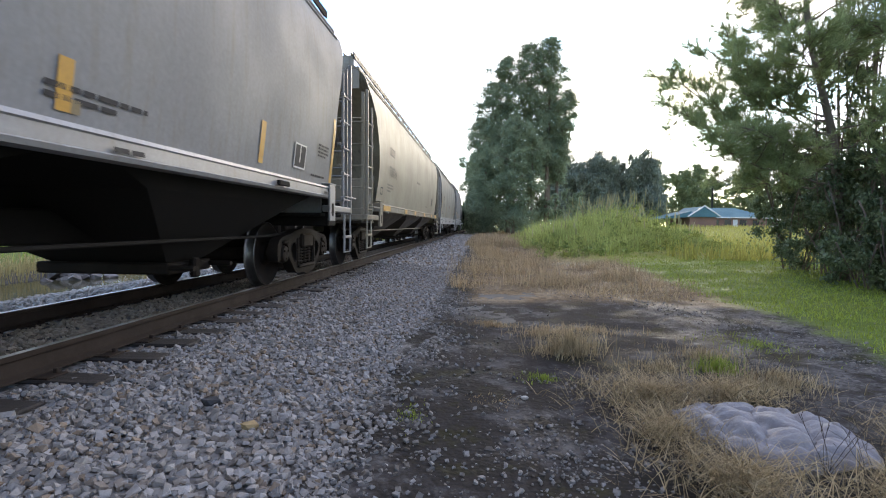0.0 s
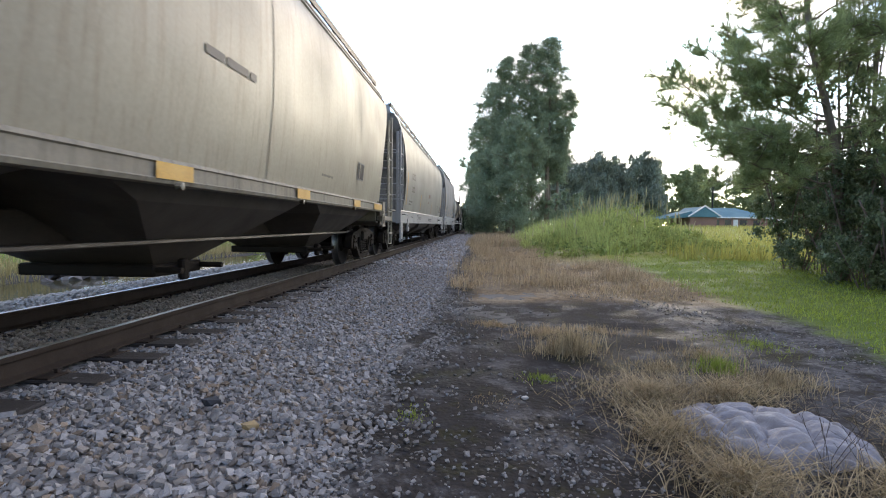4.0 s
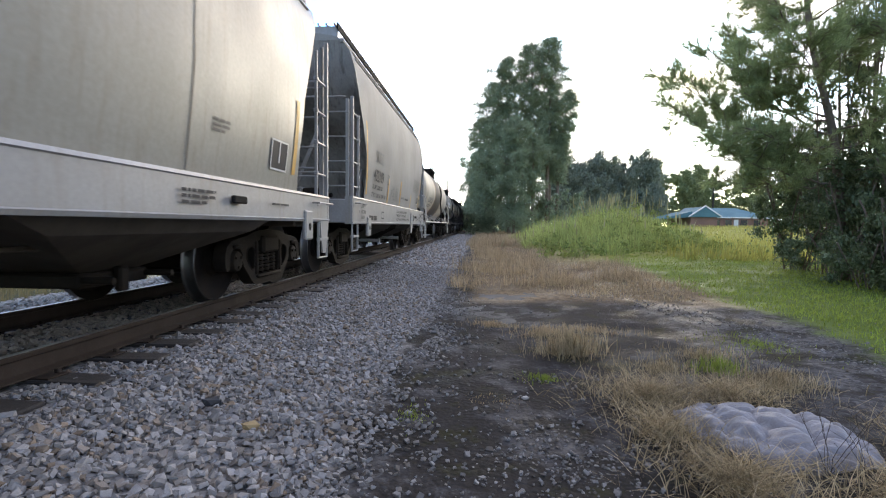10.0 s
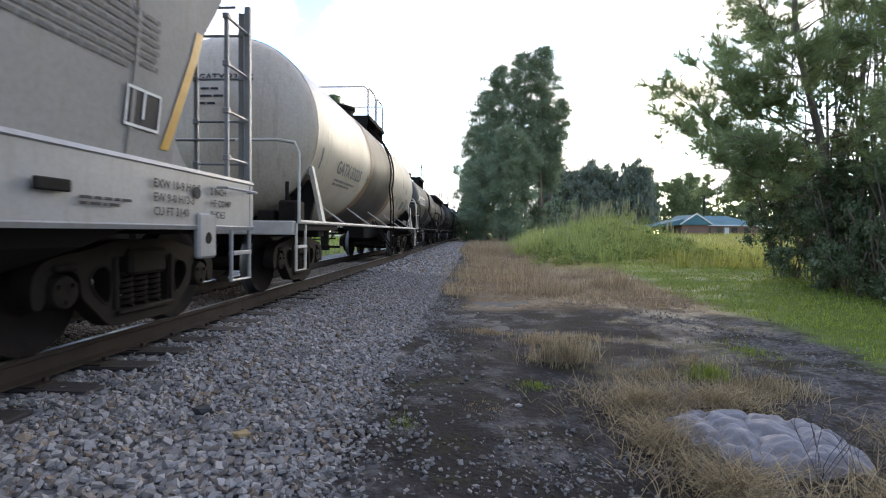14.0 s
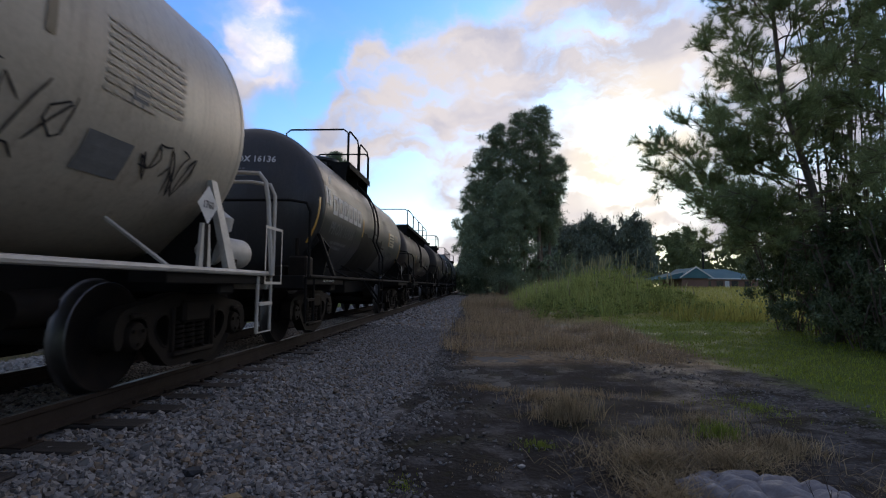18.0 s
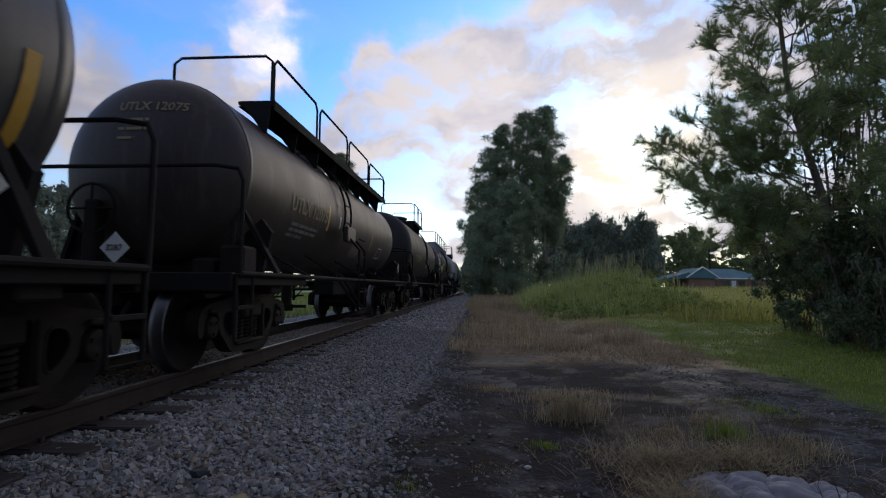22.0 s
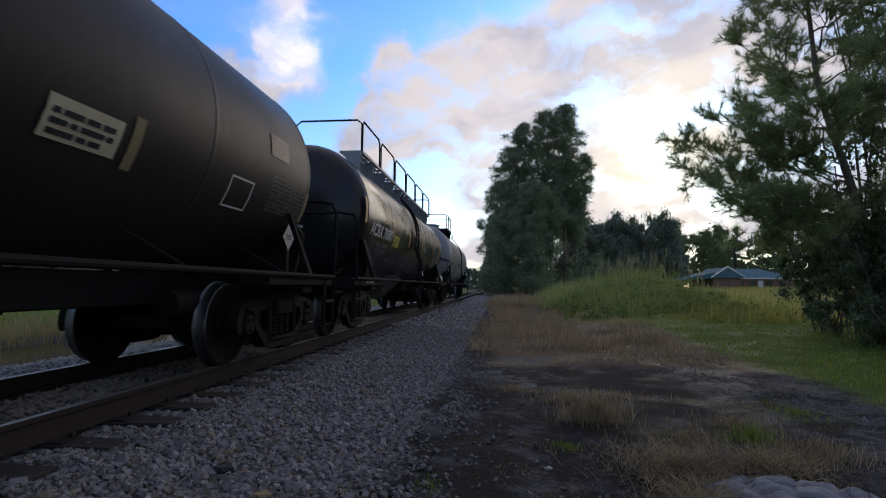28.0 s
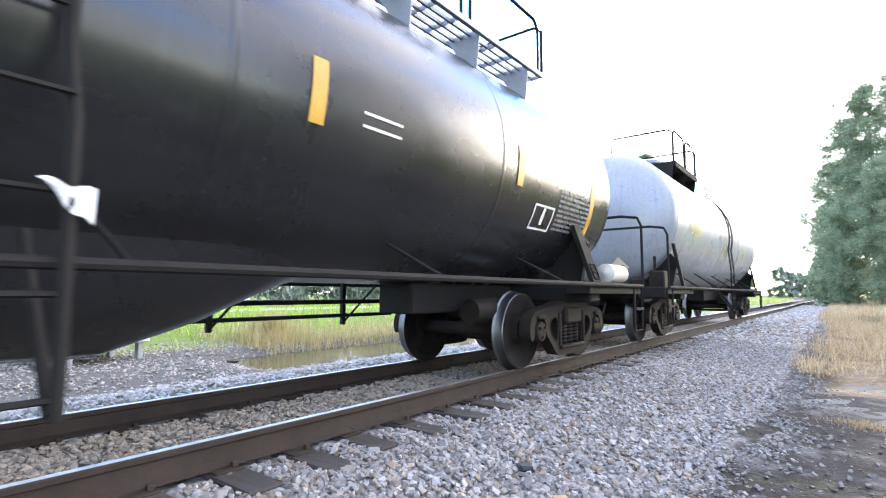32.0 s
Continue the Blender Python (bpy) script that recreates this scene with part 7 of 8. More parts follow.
part("cabinet_door", Geo().box(-1.3, -0.05, -0.93, -0.9, 0.5, 2.2, 0.01).box(0.05, 1.3, -0.93, -0.9, 0.5, 2.2, 0.01), M_CAB, cab)
road = new("track_road", Geo().box(-34.5, -30.5, -30, 160, -0.05, 0.0).mesh("track_road", mat("pale_road_surface", (0.40, 0.40, 0.39), (0.33, 0.33, 0.32), rough=0.85, scale=0.6, fine=20, bump=0.1)))
road.location.z = float(ground_z(-32, 20)) + 0.02
tagged(road, "pale grey road across the far field", "road", kind="structure")
x, y = tuft(60, -10.9, 12.9, 0.9, 0.6)
stones("rubble", "heap of dark rubble at the pond edge", x, y, RNG.uniform(0.08, 0.22, 60), mat("dark_rubble", (0.10, 0.09, 0.085), (0.24, 0.23, 0.22), rough=0.9, scale=3, fine=30, bump=0.3, island=0.8, amount=1.0), sink=-0.6)
M_CARDARK = mat("dark_car_paint", (0.03, 0.033, 0.04), rough=0.25, scale=1.0, fine=10, bump=0)
M_TYRE = mat("tyre_rubber", (0.02, 0.02, 0.02), rough=0.85, scale=5, fine=50, bump=0.1)


def parked_car(x, y, turn, paint, label):
    car = new("parked_car")
    car.matrix_basis = pose(x, y, float(ground_z(x, y)) + 0.02, 0, 0, turn)
    tagged(car, label, "car")
    side = [(-2.2, 0.35), (2.2, 0.35), (2.25, 0.75), (1.9, 0.9), (0.95, 0.98), (0.35, 1.42), (-1.25, 1.45), (-1.95, 1.0), (-2.25, 0.9)]
    part("car_body", Geo().prism(side, "X", -0.86, 0.86), paint, car, smooth=0)
    for s in (-1, 1):
        part("side_window", Geo().prism([(0.78, 0.98), (0.30, 1.36), (-1.15, 1.38), (-1.65, 1.0)], "X", s * 0.862, s * 0.868), M_GLASSDARK, car, smooth=0)
        for wy in (-1.4, 1.4):
            wh = part("wheel", Geo().lathe([(-0.1, 0.0), (-0.1, 0.30), (-0.06, 0.33), (0.06, 0.33), (0.1, 0.30), (0.1, 0.0)], 18, "X", (s * 0.8, wy, 0.33)), M_TYRE, car)
            part("rim", Geo().lathe([(0.0, 0.2), (0.015, 0.18), (0.015, 0.0)], 14, "X", (s * 0.9, wy, 0.33)), M_TANKGREY, wh)


parked_car(-41, 21.5, 60, M_CARDARK, "dark parked car across the far field")
parked_car(-43, 24.5, 80, M_CAB, "white parked car across the far field")

mark = new("marker_post", Geo().box(-0.04, 0.04, -0.04, 0.04, -0.2, 0.75, 0.008).mesh("marker_post", M_TRIM))
mark.location = (-0.75, 92, float(ground_z(-0.75, 92)))
tagged(mark, "short white marker post beside the line far off", "post")
part("marker_board", Geo().box(-0.22, 0.22, -0.06, -0.04, 0.35, 0.80, 0.008), M_TRIM, mark)

# ---- lettering, stencils and placards on the wagons ----


def words(car, surf, u, w, txt, size, material, name="lettering", lift=0.004):
    """A line of writing, one part a word."""
    g = text_geo(txt, size, lambda a, b: (a, b, 0.0))
    link = list(range(len(g.v)))

    def root(i):
        while link[i] != i:
            i = link[i]
        return i
    for f in g.f:
        for i in f[1:]:
            link[root(i)] = root(f[0])
    glyphs = {}
    for f in g.f:
        glyphs.setdefault(root(f[0]), []).append(f)
    order = sorted(glyphs.values(), key=lambda fs: min(g.v[i][0] for f in fs for i in f))
    groups, edge = [], -9.0
    for fs in order:
        lo, hi = min(g.v[i][0] for f in fs for i in f), max(g.v[i][0] for f in fs for i in f)
        if lo - edge > 0.2 * size or not groups:
            groups.append([])
        groups[-1] += fs
        edge = max(edge, hi)
    for fs in groups:
        use = sorted({i for f in fs for i in f})
        new_i = {i: k for k, i in enumerate(use)}
        wd = Geo().add([tuple(np.array(surf(u + g.v[i][0], w + g.v[i][1])) + (lift, 0, 0)) for i in use], [[new_i[i] for i in f] for f in fs])
        part(name, wd, material, car, smooth=0)


def table_lines(car, surf, u0, u1, z0, z1, rows, cols):
    """An unreadable ruled table: its lines and dabs of writing, one part a row."""
    t = 0.008
    rr = random.Random(int(u0 * 10))
    for i in range(rows + 1):
        z = z0 + (z1 - z0) * i / rows
        g = Geo().sheet([[surf(u0, z), surf(u1, z)], [surf(u0, z + t), surf(u1, z + t)]])
        part("table_rule", g, M_GREYTEXT, car, smooth=0)
        if i < rows:
            for k in range(cols):
                a = u0 + (u1 - u0) * (k + 0.2) / cols
                b = a + (u1 - u0) / cols * rr.uniform(0.25, 0.6)
                c = z + (z1 - z0) / rows * 0.3
                if rr.random() < 0.5:
                    continue
                part("table_entry", Geo().sheet([[surf(a, c), surf(b, c)], [surf(a, c + 0.022), surf(b, c + 0.022)]]), M_PALETEXT, car, smooth=0)
    for k in range(cols + 1):
        a = u0 + (u1 - u0) * k / cols
        part("table_rule", patch(surf, a, a + t, z0, z1, 1, 4), M_GREYTEXT, car, smooth=0)


def block_letters(car, surf, u, w, width, height, n, material, name="block_mark"):
    """A maker's mark as plain hollow blocks."""
    step = width / n
    for i in range(n):
        a = u + i * step
        part(name, frame_patch(surf, a, a + step * 0.82, w, w + height, step * 0.2), material, car, smooth=0)


car, side, h = H1
sf = sill_face(h)
qr_plate(car, side, 14.22, 1.60, 0.40, 0.31)
bars(car, [(side, 10.6, 1.58, 0.85, 0.12, 2), (side, 15.1, 1.85, 0.45, 0.2, 4), (side, 9.0, 2.3, 0.9, 0.3, 5), (side, 14.9, 1.56, 0.7, 0.05, 1)], M_DARKTEXT)
bars(car, [(sf, 15.2, 1.33, 0.4, 0.06, 1), (sf, 11.0, 1.33, 0.5, 0.06, 1)], M_DARKTEXT, "sill_lettering")
part("rust_run", patch(side, 10.79, 10.86, 1.52, 1.60, 1, 3), M_OCHRE, car, smooth=0)
part("sill_light", Geo().box(1.62, 1.66, 13.5 - h, 13.8 - h, 1.32, 1.38, 0.01), M_UNDER, car)

car, side, h = H2
sf = sill_face(h)
words(car, side, 2.42, 2.08, "700064", 0.36, M_FADEDTEXT, "wagon_number")
block_letters(car, side, 2.42, 2.58, 0.75, 0.2, 4, M_FADEDTEXT)
bars(car, [(side, 2.3, 1.70, 0.8, 0.22, 3), (side, 7.62, 2.3, 1.2, 0.14, 1), (side, 10.85, 1.6, 0.7, 0.06, 1)], M_FADEDTEXT)
part("stencil_box", frame_patch(side, 1.55, 1.8, 1.58, 1.75, 0.025), M_DARKTEXT, car, smooth=0)
qr_plate(car, side, 12.87, 1.72, 0.46, 0.32, M_GREYTEXT)
for u, ln in ((1.57, 0.9), (4.85, 0.46), (6.93, 0.46), (9.65, 0.46), (12.43, 0.46), (14.1, 0.8)):
    part("sill_reflector", patch(sf, u, u + ln, 1.21, 1.33, 1, 1), M_YELLOW, car, "yellow reflective strip", smooth=0)
for s in (-1, 1):
    for i in range(6):
        u = 2.0 + i * 2.6
        part("sill_lug", Geo().lathe([(0, 0.03), (0.05, 0.03), (0.06, 0.0)], 8, "X", (1.60, u - h, 1.17)), M_TAN, car)
words(car, lambda a, b: (0.45 + a, -h + 0.262, b), 0, 3.72, "700064", 0.17, M_DARKTEXT, "end_number", 0)

car, side, h = H3
sf = sill_face(h)
for s in (-1, 1):
    part("corner_gusset", Geo().prism([(s * (h - 0.02), 0.95), (s * (h - 0.42), 0.95), (s * (h - 0.30), 0.48), (s * (h - 0.16), 0.48)], "X", 1.585, 1.605), M_SILL_LIGHT, car, smooth=0)
block_letters(car, side, 2.4, 1.95, 0.65, 0.18, 3, M_FADEDTEXT, "number_mark")
block_letters(car, side, 2.3, 2.35, 0.8, 0.2, 4, M_FADEDTEXT)
bars(car, [(side, 1.95, 1.52, 0.8, 0.18, 2), (side, 11.73, 1.7, 0.3, 0.14, 3)], M_FADEDTEXT)
bars(car, [(side, 7.37, 1.78, 0.5, 0.12, 1), (side, 7.46, 2.0, 0.85, 0.3, 1)], M_RED, "red_lettering")
bars(car, [(sf, 6.94, 1.03, 1.35, 0.14, 2), (sf, 11.16, 1.05, 0.5, 0.14, 3), (sf, 1.9, 1.12, 0.6, 0.05, 1), (sf, 12.82, 1.1, 0.8, 0.04, 1), (sf, 3.85, 1.08, 0.9, 0.09, 2)], M_DARKTEXT, "sill_lettering")
part("stencil_box", frame_patch(sf, 3.47, 3.75, 1.04, 1.21, 0.02), M_DARKTEXT, car, smooth=0)
qr_plate(car, side, 12.95, 1.5, 0.46, 0.34)
part("sill_light", Geo().box(1.62, 1.66, 11.92 - h, 12.17 - h, 1.08, 1.15, 0.01), M_UNDER, car)

car, side, h = H4
sf = sill_face(h)
words(car, side, 1.88, 1.83, "432109", 0.36, M_DARKTEXT, "wagon_number")
block_letters(car, side, 1.95, 2.22, 0.9, 0.26, 4, M_GREYTEXT)
words(car, side, 1.85, 1.66, "LD LMT 232800 LBS", 0.125, M_DARKTEXT, "load_lettering")
words(car, side, 1.8, 1.49, "LT WT  53200 LBS NEW 2-80", 0.125, M_DARKTEXT, "load_lettering")
part("stencil_box", frame_patch(side, 3.45, 3.62, 1.86, 2.08, 0.015), M_DARKTEXT, car, smooth=0)
scribble(car, side, 3.98, 1.42, 1.1, 0.50, mat("slate_spray", (0.075, 0.082, 0.086), rough=0.5, bump=0), 4, thick=0.021, soft=3, pace=0.62)
words(car, side, 5.65, 1.62, "LEASED TO", 0.09, M_DARKTEXT, "lease_lettering")
bars(car, [(side, 6.35, 1.62, 0.9, 0.09, 1)], M_DARKTEXT)
bars(car, [(side, 7.9, 1.97, 1.25, 0.44, 8)], M_PALETEXT, "table_lettering")
for u0, u1, z0, z1 in ((1.42, 1.05, 1.5, 2.9), (9.36, 9.72, 1.5, 2.5)):
    lean = lambda a, b, u0=u0, u1=u1, z0=z0, z1=z1: side(a + u0 + (u1 - u0) * (b - z0) / (z1 - z0), b)
    part("edge_stripe", patch(lean, -0.1, 0.0, z0, z1, 1, 8), M_YELLOW, car, "scuffed yellow reflective stripe", smooth=60)
for u in (4.16, 7.0):
    part("outlet_pipe", Geo().tube([(0.6, u - h, 0.48), (1.22, u - h, 0.48)], 0.045, 12), M_SILL_LIGHT, car, "pale outlet pipe")
    part("outlet_ring", Geo().tube([(1.23, u - h + 0.05 * math.cos(a), 0.48 + 0.05 * math.sin(a)) for a in np.linspace(0, 6.283, 16, endpoint=False)], 0.014, 6, True), M_SILL_LIGHT, car)
part("jacking_plate", Geo().prism([(7.12 - h, 1.24), (7.4 - h, 1.24), (7.4 - h, 0.80), (7.24 - h, 0.64), (6.98 - h, 0.64), (7.04 - h, 0.90)], "X", 1.618, 1.638), M_SILL_LIGHT, car, smooth=0)
qr_plate(car, side, 8.84, 1.60, 0.37, 0.27)
bars(car, [(sf, 1.22, 0.98, 1.1, 0.17, 1), (sf, 8.35, 1.04, 0.45, 0.07, 2)], M_DARKTEXT, "maker_mark")
part("sill_light", Geo().box(1.62, 1.65, 8.03 - h, 8.27 - h, 1.10, 1.17, 0.01), M_UNDER, car)
for i, t in enumerate(("EXW 10-9 H 9-7", "EW 9-0 H12-3", "CU FT 3140")):
    words(car, sf, 9.02, 1.20 - i * 0.10, t, 0.088, M_DARKTEXT, "size_lettering")
part("round_stencil", Geo().lathe([(0.0, 0.05), (0.004, 0.045), (0.004, 0.0)], 14, "X", (1.62, 9.6 - h, 1.20)), M_DARKTEXT, car)
part("stencil_box", frame_patch(sf, 2.46, 2.74, 1.02, 1.18, 0.02), M_DARKTEXT, car, smooth=0)
for i, t in enumerate(("2 INCH", "HF COMP", "SHOES")):
    words(car, sf, 0.56, 1.20 - i * 0.10, t, 0.085, M_DARKTEXT, "brake_lettering")
    words(car, sf, 9.79, 1.20 - i * 0.10, t, 0.085, M_DARKTEXT, "brake_lettering")
for i, t in enumerate(("NOTE: THIS CAR HAS TWO COMPARTMENTS", "THIS CAR EQUIPPED WITH 024 OUTLETS", "CAUTION: REMOVE CAPS BEFORE OPERATING OUTLETS")):
    words(car, sf, 4.42, 1.20 - i * 0.10, t, 0.088, M_DARKTEXT, "note_lettering")
part("round_stencil", Geo().tube([(1.626, 7.65 - h + 0.09 * math.cos(a), 1.1 + 0.09 * math.sin(a)) for a in np.linspace(0, 6.283, 20, endpoint=False)], 0.006, 4, True), M_DARKTEXT, car)

# cream tank: spill band, scrawls, plates
car, side, h = T1
R1, Z1 = 1.42, 2.5


def spill(y0, y1, wob, seed, lift):
    r = random.Random(seed)
    p1, p2 = r.uniform(0, 6), r.uniform(0, 6)
    rows = []
    for j in range(41):
        t = -1.75 + 3.5 * j / 40
        low = max(0.0, -t) * 0.28
        a = y0 - low + wob * math.sin(3.1 * t + p1) + wob * 0.5 * math.sin(7.7 * t + p2)
        b = y1 + low * 0.4 + wob * math.sin(2.7 * t + p2) + wob * 0.5 * math.sin(8.3 * t + p1)
        rows.append([((R1 + lift) * math.cos(t), a + (b - a) * i / 6 - h, Z1 + (R1 + lift) * math.sin(t)) for i in range(7)])
    return Geo().sheet(rows)


M_RUSTRUN = mat("rust_brown_run", (0.24, 0.14, 0.075), (0.14, 0.085, 0.05), rough=0.5, scale=1.5, fine=30, bump=0.03)
part("rust_halo", spill(5.0, 8.45, 0.10, 3, 0.010), M_RUSTRUN, car, "brown rusty edge of the spill", smooth=50)
part("spill_band", spill(5.3, 8.1, 0.12, 4, 0.016), M_SPILL, car, "black oily spill down the shell", smooth=50)
words(car, side, 2.5, 1.95, "GATX 33225", 0.34, M_GREYTEXT, "wagon_number")
bars(car, [(side, 2.6, 1.72, 1.5, 0.16, 2)], M_GREYTEXT)
bars(car, [(side, 10.9, 2.2, 0.9, 0.55, 9)], mat("faded_cream_lettering", (0.54, 0.47, 0.37), rough=0.6, spec=0.2, bump=0), "table_lettering")
part("stripe", patch(side, 10.39, 10.46, 2.35, 2.78, 1, 4), mat("faded_brown_stripe", (0.26, 0.21, 0.14), rough=0.6, bump=0), car, smooth=60)
scribble(car, side, 4.89, 1.45, 0.9, 0.75, M_DARKTEXT, 11, thick=0.03)
scribble(car, side, 9.79, 1.5, 0.75, 0.58, M_DARKTEXT, 12, thick=0.017, soft=1, pace=0.8)
scribble(car, side, 11.45, 1.6, 0.6, 0.42, M_DARKTEXT, 13, thick=0.016)
part("grey_plate", patch(side, 10.9, 11.35, 1.62, 1.92, 1, 3), M_GREYTEXT, car, smooth=0)
part("stencil_plate", patch(side, 11.17, 11.35, 2.2, 2.34, 1, 2), M_GREYTEXT, car, smooth=0)
part("faded_panel", patch(side, 8.82, 9.42, 1.78, 1.98, 1, 3), mat("faded_umber_panel", (0.19, 0.15, 0.11), (0.36, 0.30, 0.23), rough=0.6, scale=3, amount=1.0, bump=0), car, smooth=0)
part("stripe", patch(side, 1.5, 1.57, 1.9, 2.25, 1, 3), M_GREYTEXT, car, smooth=0)
part("soot_patch", patch(side, 1.15, 1.5, 1.3, 1.75, 2, 4), M_SPILL, car, smooth=0)
placard(car, side, 12.2, 1.62, 0.36, "1760", M_WHITE)
part("air_tank", Geo().lathe([(-0.42, 0.0), (-0.36, 0.17), (0.36, 0.17), (0.42, 0.0)], 16, "Y", (1.15, 13.05 - h, 1.24)).lathe([(0.0, 0.0), (0.03, 0.13), (0.16, 0.15), (0.28, 0.0)], 14, "Z", (1.2, 12.85 - h, 1.42)), M_WHITEPAINT, car)
part("placard_stand", Geo().prism([(12.09 - h, 1.0), (12.31 - h, 1.0), (12.26 - h, 1.45), (12.14 - h, 1.45)], "X", 1.40, 1.43), M_WHITEPAINT, car, smooth=0)

part("corner_step_frame", frame_patch(lambda a, b: (1.58, a - h, b), 13.17, 13.66, 0.90, 1.55, 0.03), M_WHITEPAINT, car, "white corner step frame", smooth=0)
part("corner_handrail", Geo().tube([(1.56, 13.4 - h, 1.0), (1.50, 13.4 - h, 1.85), (1.46, 13.4 - h, 2.08), (1.38, 13.4 - h, 2.18), (1.0, 13.4 - h, 2.2)], 0.026, 7), M_WHITEPAINT, car)

car, side, h = T2
block_letters(car, side, 1.95, 2.18, 2.3, 0.36, 6, M_WHITE)
part("maker_emblem", patch(side, 1.52, 1.62, 2.32, 2.62, 1, 2), M_WHITE, car, smooth=0)
part("maker_emblem", patch(side, 1.68, 1.78, 2.30, 2.60, 1, 2), M_WHITE, car, smooth=0)
part("maker_emblem", Geo().lathe([(0.0, 0.08), (0.004, 0.0)], 12, "X", (1.305, 1.65 - h, 2.74)), M_WHITE, car, smooth=0)
words(car, side, 1.95, 1.83, "PROX 16136", 0.32, M_GREYTEXT, "wagon_number")
bars(car, [(side, 2.3, 1.55, 1.1, 0.2, 2), (side, 8.1, 1.5, 0.5, 0.26, 4), (side, 7.0, 1.7, 0.5, 0.3, 6), (side, 7.0, 2.38, 0.5, 0.34, 6)], M_GREYTEXT)
part("oily_stain", Geo().sheet([[side(4.45 + 2.45 * i / 48 + 0.04 * math.sin(j * 0.33), 1.05 + (1.03 + 0.035 * math.sin(i * 0.28) + 0.015 * math.sin(i * 0.83)) * j / 32, 0.004) for i in range(49)] for j in range(33)]), mat("black_oily_stain", (0.007, 0.007, 0.007), (0.012, 0.011, 0.010), rough=0.6, scale=2, spec=0.15, bump=0.03), car, "black oily stain low on the shell", smooth=60)
part("panel_cap", patch(side, 8.85, 9.6, 2.27, 2.47, 1, 3), mat("soiled_cream_panel", (0.22, 0.18, 0.13), rough=0.5, bump=0), car, smooth=0)
for u, a, b in ((1.10, 1.55, 2.35), (4.4, 2.0, 2.4), (6.1, 2.09, 2.5), (7.84, 2.05, 2.45), (9.95, 1.6, 2.25)):
    part("reflector_stripe", patch(side, u, u + 0.1, a, b, 1, 5), M_YELLOW, car, "yellow reflective stripe", smooth=60)
part("notice_panel", patch(side, 8.0, 8.75, 2.05, 2.45, 1, 3), M_CREAMPANEL, car, "cream notice panel", smooth=0)
bars(car, [(lambda a, b: tuple(np.array(side(a, b)) + (0.005, 0, 0)), 8.05, 2.08, 0.65, 0.34, 4)], M_DARKTEXT, "notice_lettering")
bars(car, [(side, 8.85, 2.05, 0.8, 0.2, 6)], M_GREYTEXT, "table_lettering")
part("stencil_border", frame_patch(side, 8.75, 9.2, 1.6, 1.88, 0.012), M_PALETEXT, car, smooth=0)
words(car, lambda a, b: (1.475 + 0 * a, a - h, b), 0.85, 0.945, "2 INCH HF COMP SHOES", 0.056, M_WHITE, "brake_lettering")
placard(car, side, 9.6, 1.41, 0.32, "1830", M_PLACARD)
scribble(car, side, 7.4, 1.38, 1.4, 0.5, mat("faint_grey_spray", (0.085, 0.085, 0.088), rough=0.55, spec=0.1, bump=0), 21, thick=0.045)

car, side, h = T3
words(car, side, 2.4, 2.02, "UTLX 12075", 0.33, M_OCHRE, "wagon_number")
bars(car, [(side, 2.6, 1.62, 1.2, 0.28, 3)], M_GREYTEXT)
part("reflector_stripe", patch(side, 4.93, 5.01, 2.03, 2.26, 1, 3), M_WHITE, car, smooth=0)
part("reflector_stripe", patch(side, 7.88, 7.98, 1.78, 2.2, 1, 3), M_OCHRE, car, smooth=0)
part("reflector_stripe", patch(side, 4.2, 4.28, 1.9, 2.35, 1, 3), M_YELLOW, car, smooth=0)
part("notice_panel", patch(side, 6.31, 7.06, 1.52, 1.78, 1, 3), mat("grimy_tan_panel", (0.12, 0.095, 0.06), rough=0.6, bump=0), car, "dull ochre notice panel", smooth=0)
part("stencil_border", frame_patch(side, 8.9, 9.4, 1.63, 1.93, 0.02), M_WHITE, car, smooth=0)
table_lines(car, side, 9.6, 10.5, 2.0, 2.5, 9, 5)
part("step_panel", Geo().box(1.24, 1.34, 4.75 - h, 5.39 - h, 1.75, 2.05, 0.02), M_BROWNBLACK, car)
placard(car, side, 10.1, 1.43, 0.31, "3287", M_PLACARD)

car, side, h = T4
words(car, side, 2.6, 1.93, "UTLX 25488", 0.34, M_OCHRE, "wagon_number")
part("reflector_stripe", patch(side, 1.38, 1.46, 2.1, 2.35, 1, 3), M_OCHRE, car, smooth=0)
part("notice_panel", patch(side, 6.69, 7.29, 1.75, 2.02, 1, 3), M_CREAMPANEL, car, "cream notice panel", smooth=0)
bars(car, [(lambda a, b: tuple(np.array(side(a, b)) + (0.005, 0, 0)), 6.73, 1.78, 0.5, 0.2, 3)], M_DARKTEXT, "notice_lettering")
part("reflector_stripe", patch(side, 7.38, 7.48, 1.7, 2.1, 1, 3), M_OCHRE, car, smooth=0)
part("stencil_border", frame_patch(side, 8.75, 9.2, 1.65, 1.98, 0.02), M_WHITE, car, smooth=0)
table_lines(car, side, 9.6, 10.51, 1.74, 2.14, 8, 6)
part("warning_patch", patch(side, 9.47, 9.95, 2.36, 2.62, 1, 2), mat("faded_tan_patch", (0.13, 0.09, 0.06), rough=0.5, bump=0), car, smooth=0)
part("reflector_stripe", patch(side, 10.55, 10.65, 1.72, 2.12, 1, 3), M_OCHRE, car, smooth=60)
placard(car, side, 9.72, 1.45, 0.31, "3287", M_PLACARD)

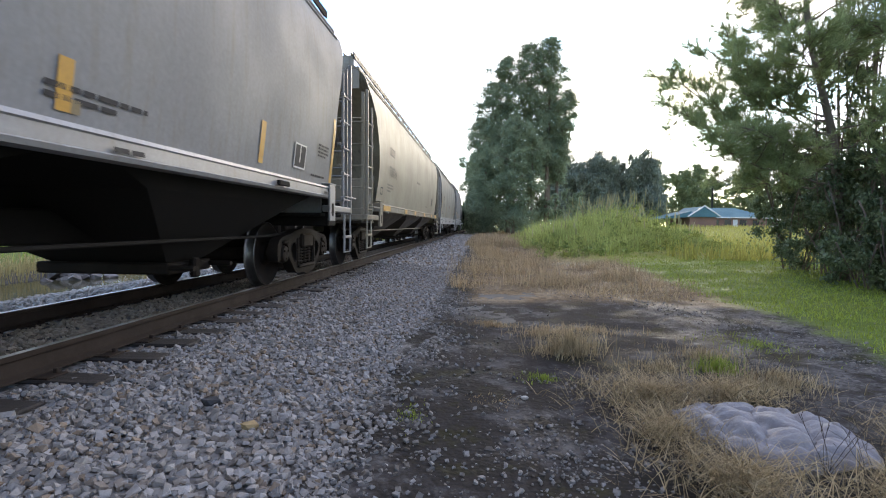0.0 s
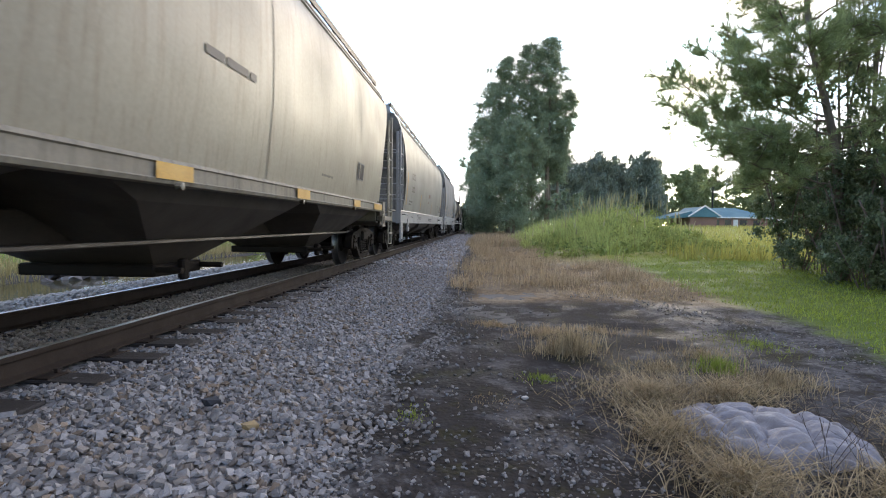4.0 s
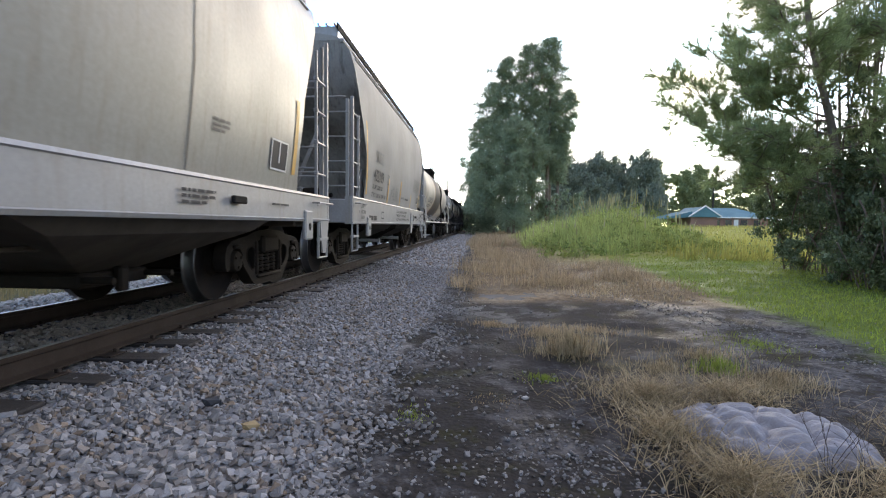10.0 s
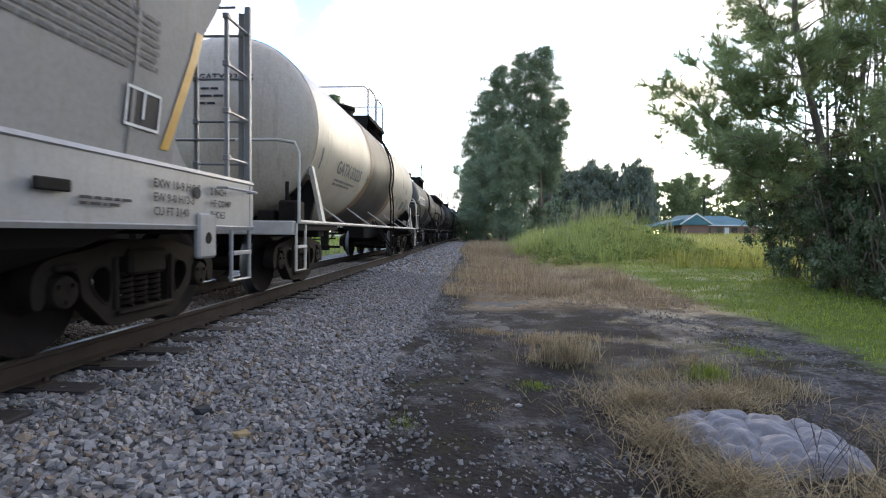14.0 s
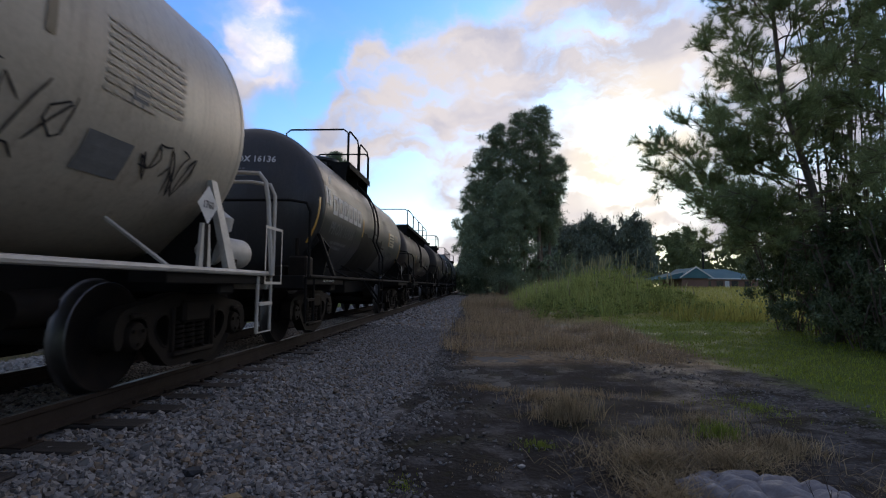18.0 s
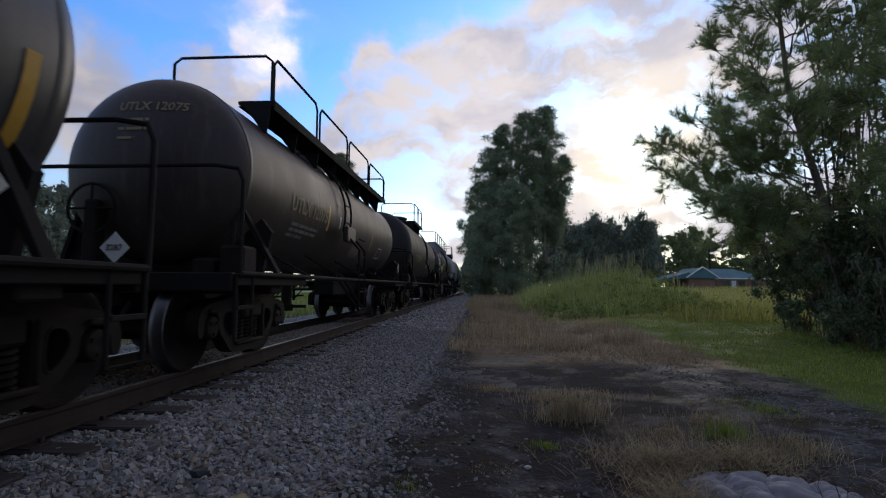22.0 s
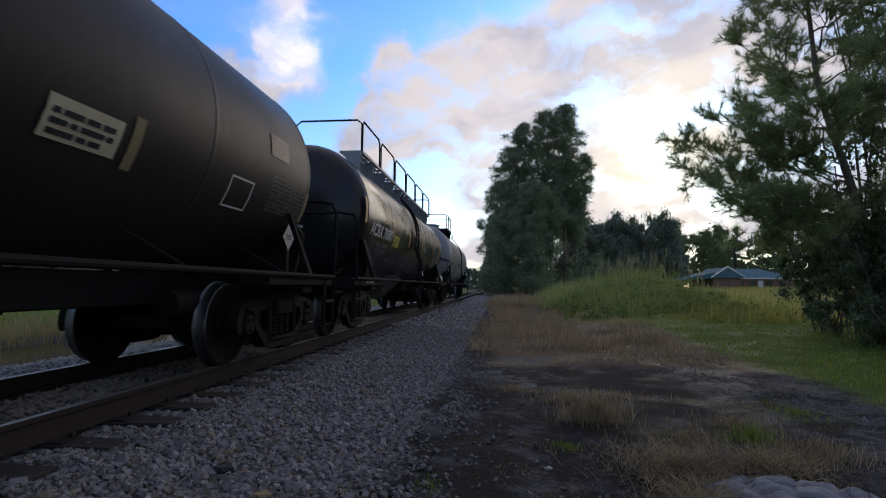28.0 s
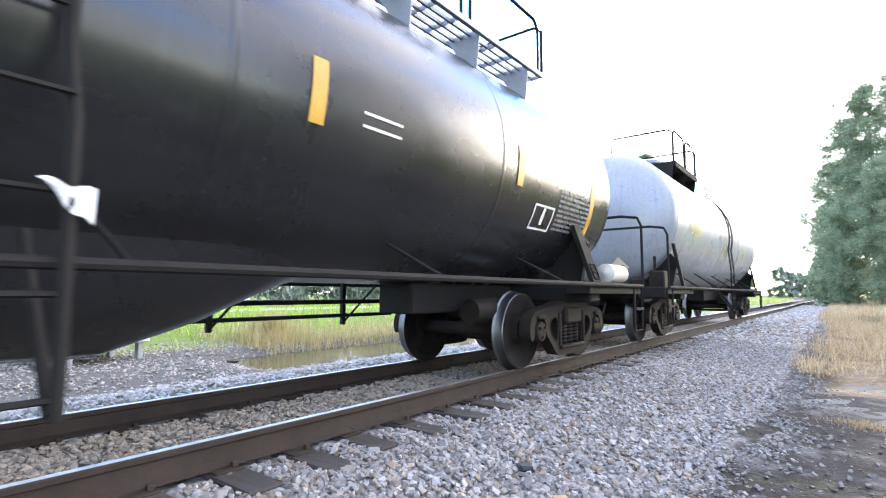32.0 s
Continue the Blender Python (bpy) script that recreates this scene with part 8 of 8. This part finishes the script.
car, side, h = T5
words(car, side, 1.72, 1.93, "ACRX 70007", 0.37, M_WHITE, "wagon_number")
for i, t in enumerate(("LD LMT 190500 LB  86400 KG", "LT WT   72500 LB  32900 KG", "NEW 12-1988")):
    words(car, side, 1.9 + (0.75 if i == 2 else 0), 1.74 - i * 0.14, t, 0.125, M_GREYTEXT, "load_lettering")
part("notice_panel", patch(side, 3.88, 4.55, 1.84, 2.12, 1, 3), M_PANEL, car, "yellow notice panel", smooth=0)
bars(car, [(lambda a, b: tuple(np.array(side(a, b)) + (0.005, 0, 0)), 3.93, 1.87, 0.56, 0.22, 3)], mat("olive_lettering", (0.25, 0.21, 0.03), bump=0), "notice_lettering")
for u, a, b in ((1.2, 2.1, 2.6), (3.75, 2.1, 2.5), (5.9, 1.98, 2.42), (8.16, 1.98, 2.40), (10.77, 2.02, 2.44), (12.7, 1.66, 2.34)):
    part("amber_stripe", patch(side, u, u + 0.12, a, b, 1, 5), M_YELLOW, car, "amber reflective stripe", smooth=60)
part("white_dash", patch(side, 8.61, 9.01, 2.15, 2.17, 1, 1), M_WHITE, car, smooth=0)
part("white_dash", patch(side, 8.61, 9.01, 2.06, 2.08, 1, 1), M_WHITE, car, smooth=0)
part("stencil_border", frame_patch(side, 11.26, 11.74, 1.60, 1.90, 0.025), M_WHITE, car, smooth=0)
part("stencil_bar", patch(side, 11.47, 11.53, 1.67, 1.87, 1, 1), M_WHITE, car, smooth=0)
bars(car, [(side, 11.81, 1.64, 0.9, 0.52, 9)], M_GREYTEXT, "table_lettering")
words(car, lambda a, b: (1.475 + 0 * a, a - h, b), 0.80, 0.945, "2 INCH HF COMP SHOES", 0.051, M_WHITE, "brake_lettering")
rag = [[(1.555 + 0.012 * math.sin(5 * a + 3 * b), 6.76 - h + 0.20 * a * (1 - 0.25 * b) + 0.035 * b, 1.335 - 0.02 * a - b * (0.02 + 0.13 * a ** 0.8) + 0.012 * math.sin(9 * a)) for a in np.linspace(0, 1, 9)] for b in np.linspace(0, 1, 6)]
part("caught_rag", Geo().sheet(rag), M_WHITE, car, "white rag caught on the ladder", smooth=60)

placard(car, None, 0, 0, 0.34, "3287", M_CREAMPANEL, end=(1.1, h + 0.02, 1.32))
part("air_tank", Geo().lathe([(-0.36, 0.0), (-0.30, 0.14), (0.30, 0.14), (0.36, 0.0)], 16, "Y", (1.2, 13.81 - h, 1.20)), M_WHITEPAINT, car)

car, side, h = T6
words(car, side, 2.4, 2.2, "UTLX", 0.4, M_PANEL, "faded_mark")
for u in (6.4, 9.6):
    part("reflector_stripe", patch(side, u, u + 0.14, 1.95, 2.3, 1, 4), M_PANEL, car, smooth=60)
part("white_box", frame_patch(side, 1.5, 1.75, 1.55, 1.8, 0.03), M_WHITE, car, smooth=0)

# writing on the tank ends and placards on the end platforms
for (car, side, h), shell0, front, R, zc, num, ink, pl, fill in (
        (T2, 72.55, 71.05, 1.30, 2.32, "PROX 16136", M_WHITE, "1830", M_WHITE), (T3, 84.25, 83.2, 1.13, 2.29, "UTLX 12075", M_OCHRE, "3287", M_WHITE),
        (T4, 97.16, 95.9, 1.32, 2.36, "UTLX 25488", M_YELLOW, "3287", M_WHITE), (T5, 109.6, 108.15, 1.34, 2.34, "ACRX 70007", M_WHITE, "3287", M_ORANGE), (T1, 57.45, 56.25, 1.42, 2.5, "GATX 33225", M_DARKTEXT, "1760", M_WHITE)):
    def head_face(u, w, R=R, zc=zc, y0=shell0 - front - h, lift=0.012):
        k = max(0.0, 1 - (u * u + (w - zc) ** 2) / (R * R))
        return (u, y0 - 0.55 * math.sqrt(k) - lift, w)
    words(car, head_face, -0.52 if num == "ACRX 70007" else -0.25, (2.90 if num == "ACRX 70007" else 3.0) - (2.4 - zc), num, 0.15, ink, "end_number", 0)
    if num == "ACRX 70007":
        for i, line in enumerate(("CAPY 19992 GAL", "CAPY 75678 L")):
            words(car, head_face, -0.50, zc + 0.36 - 0.12 * i, line, 0.098, ink, "end_lettering", 0)
        for i, line in enumerate(("M901E DFT GR", "AAR NO 18 BR BM", "SPRING D-5", "36 INCH STL WH", "5800E CPL")):
            words(car, head_face, -0.45, zc - 0.28 - 0.10 * i, line, 0.082, ink, "end_lettering", 0)
    else:
        for i in range(3):
            bars(car, [(head_face, -0.2, zc + 0.46 - 0.11 * i, 0.52 - 0.08 * i, 0.06, 1)], M_GREYTEXT if ink is M_WHITE else ink, "end_lettering")
    px, pz = {"UTLX 12075": (0.24, 1.27), "UTLX 25488": (0.23, 1.20), "ACRX 70007": (0.39, 1.27)}.get(num, (0.42, 1.30))
    placard(car, None, 0, 0, 0.32, pl, M_PLACARD if fill is M_ORANGE else M_WHITE, end=(px, -h - 0.01, pz))
    if fill is M_ORANGE:
        part("placard_centre", Geo().add([(px, -h - 0.013, pz - 0.11), (px + 0.11, -h - 0.013, pz), (px, -h - 0.013, pz + 0.11), (px - 0.11, -h - 0.013, pz)], [(0, 1, 2, 3)]), M_ORANGE, car, smooth=0)
    part("placard_holder", Geo().box(px - 0.03, px + 0.03, -h + 0.0, -h + 0.02, 1.0, max(1.02, pz - 0.1)), M_UNDER, car)



def motions():
    """The train rolls past the camera and gathers a little speed at first; every wheelset turns with it."""
    for car, s in CARS:
        walk(car, [(t, pose(TRACK, s - rolled(t), RT)) for t in [k / 2 for k in range(0, 12)] + list(range(6, 33, 2))])
    rows = [k * 5 / 30 for k in range(192)] + [32.0]
    for ws, y in WHEELSETS:
        walk(ws, [(t, pose(0, y, 0.457, math.degrees(rolled(t) / 0.457))) for t in rows])


motions()
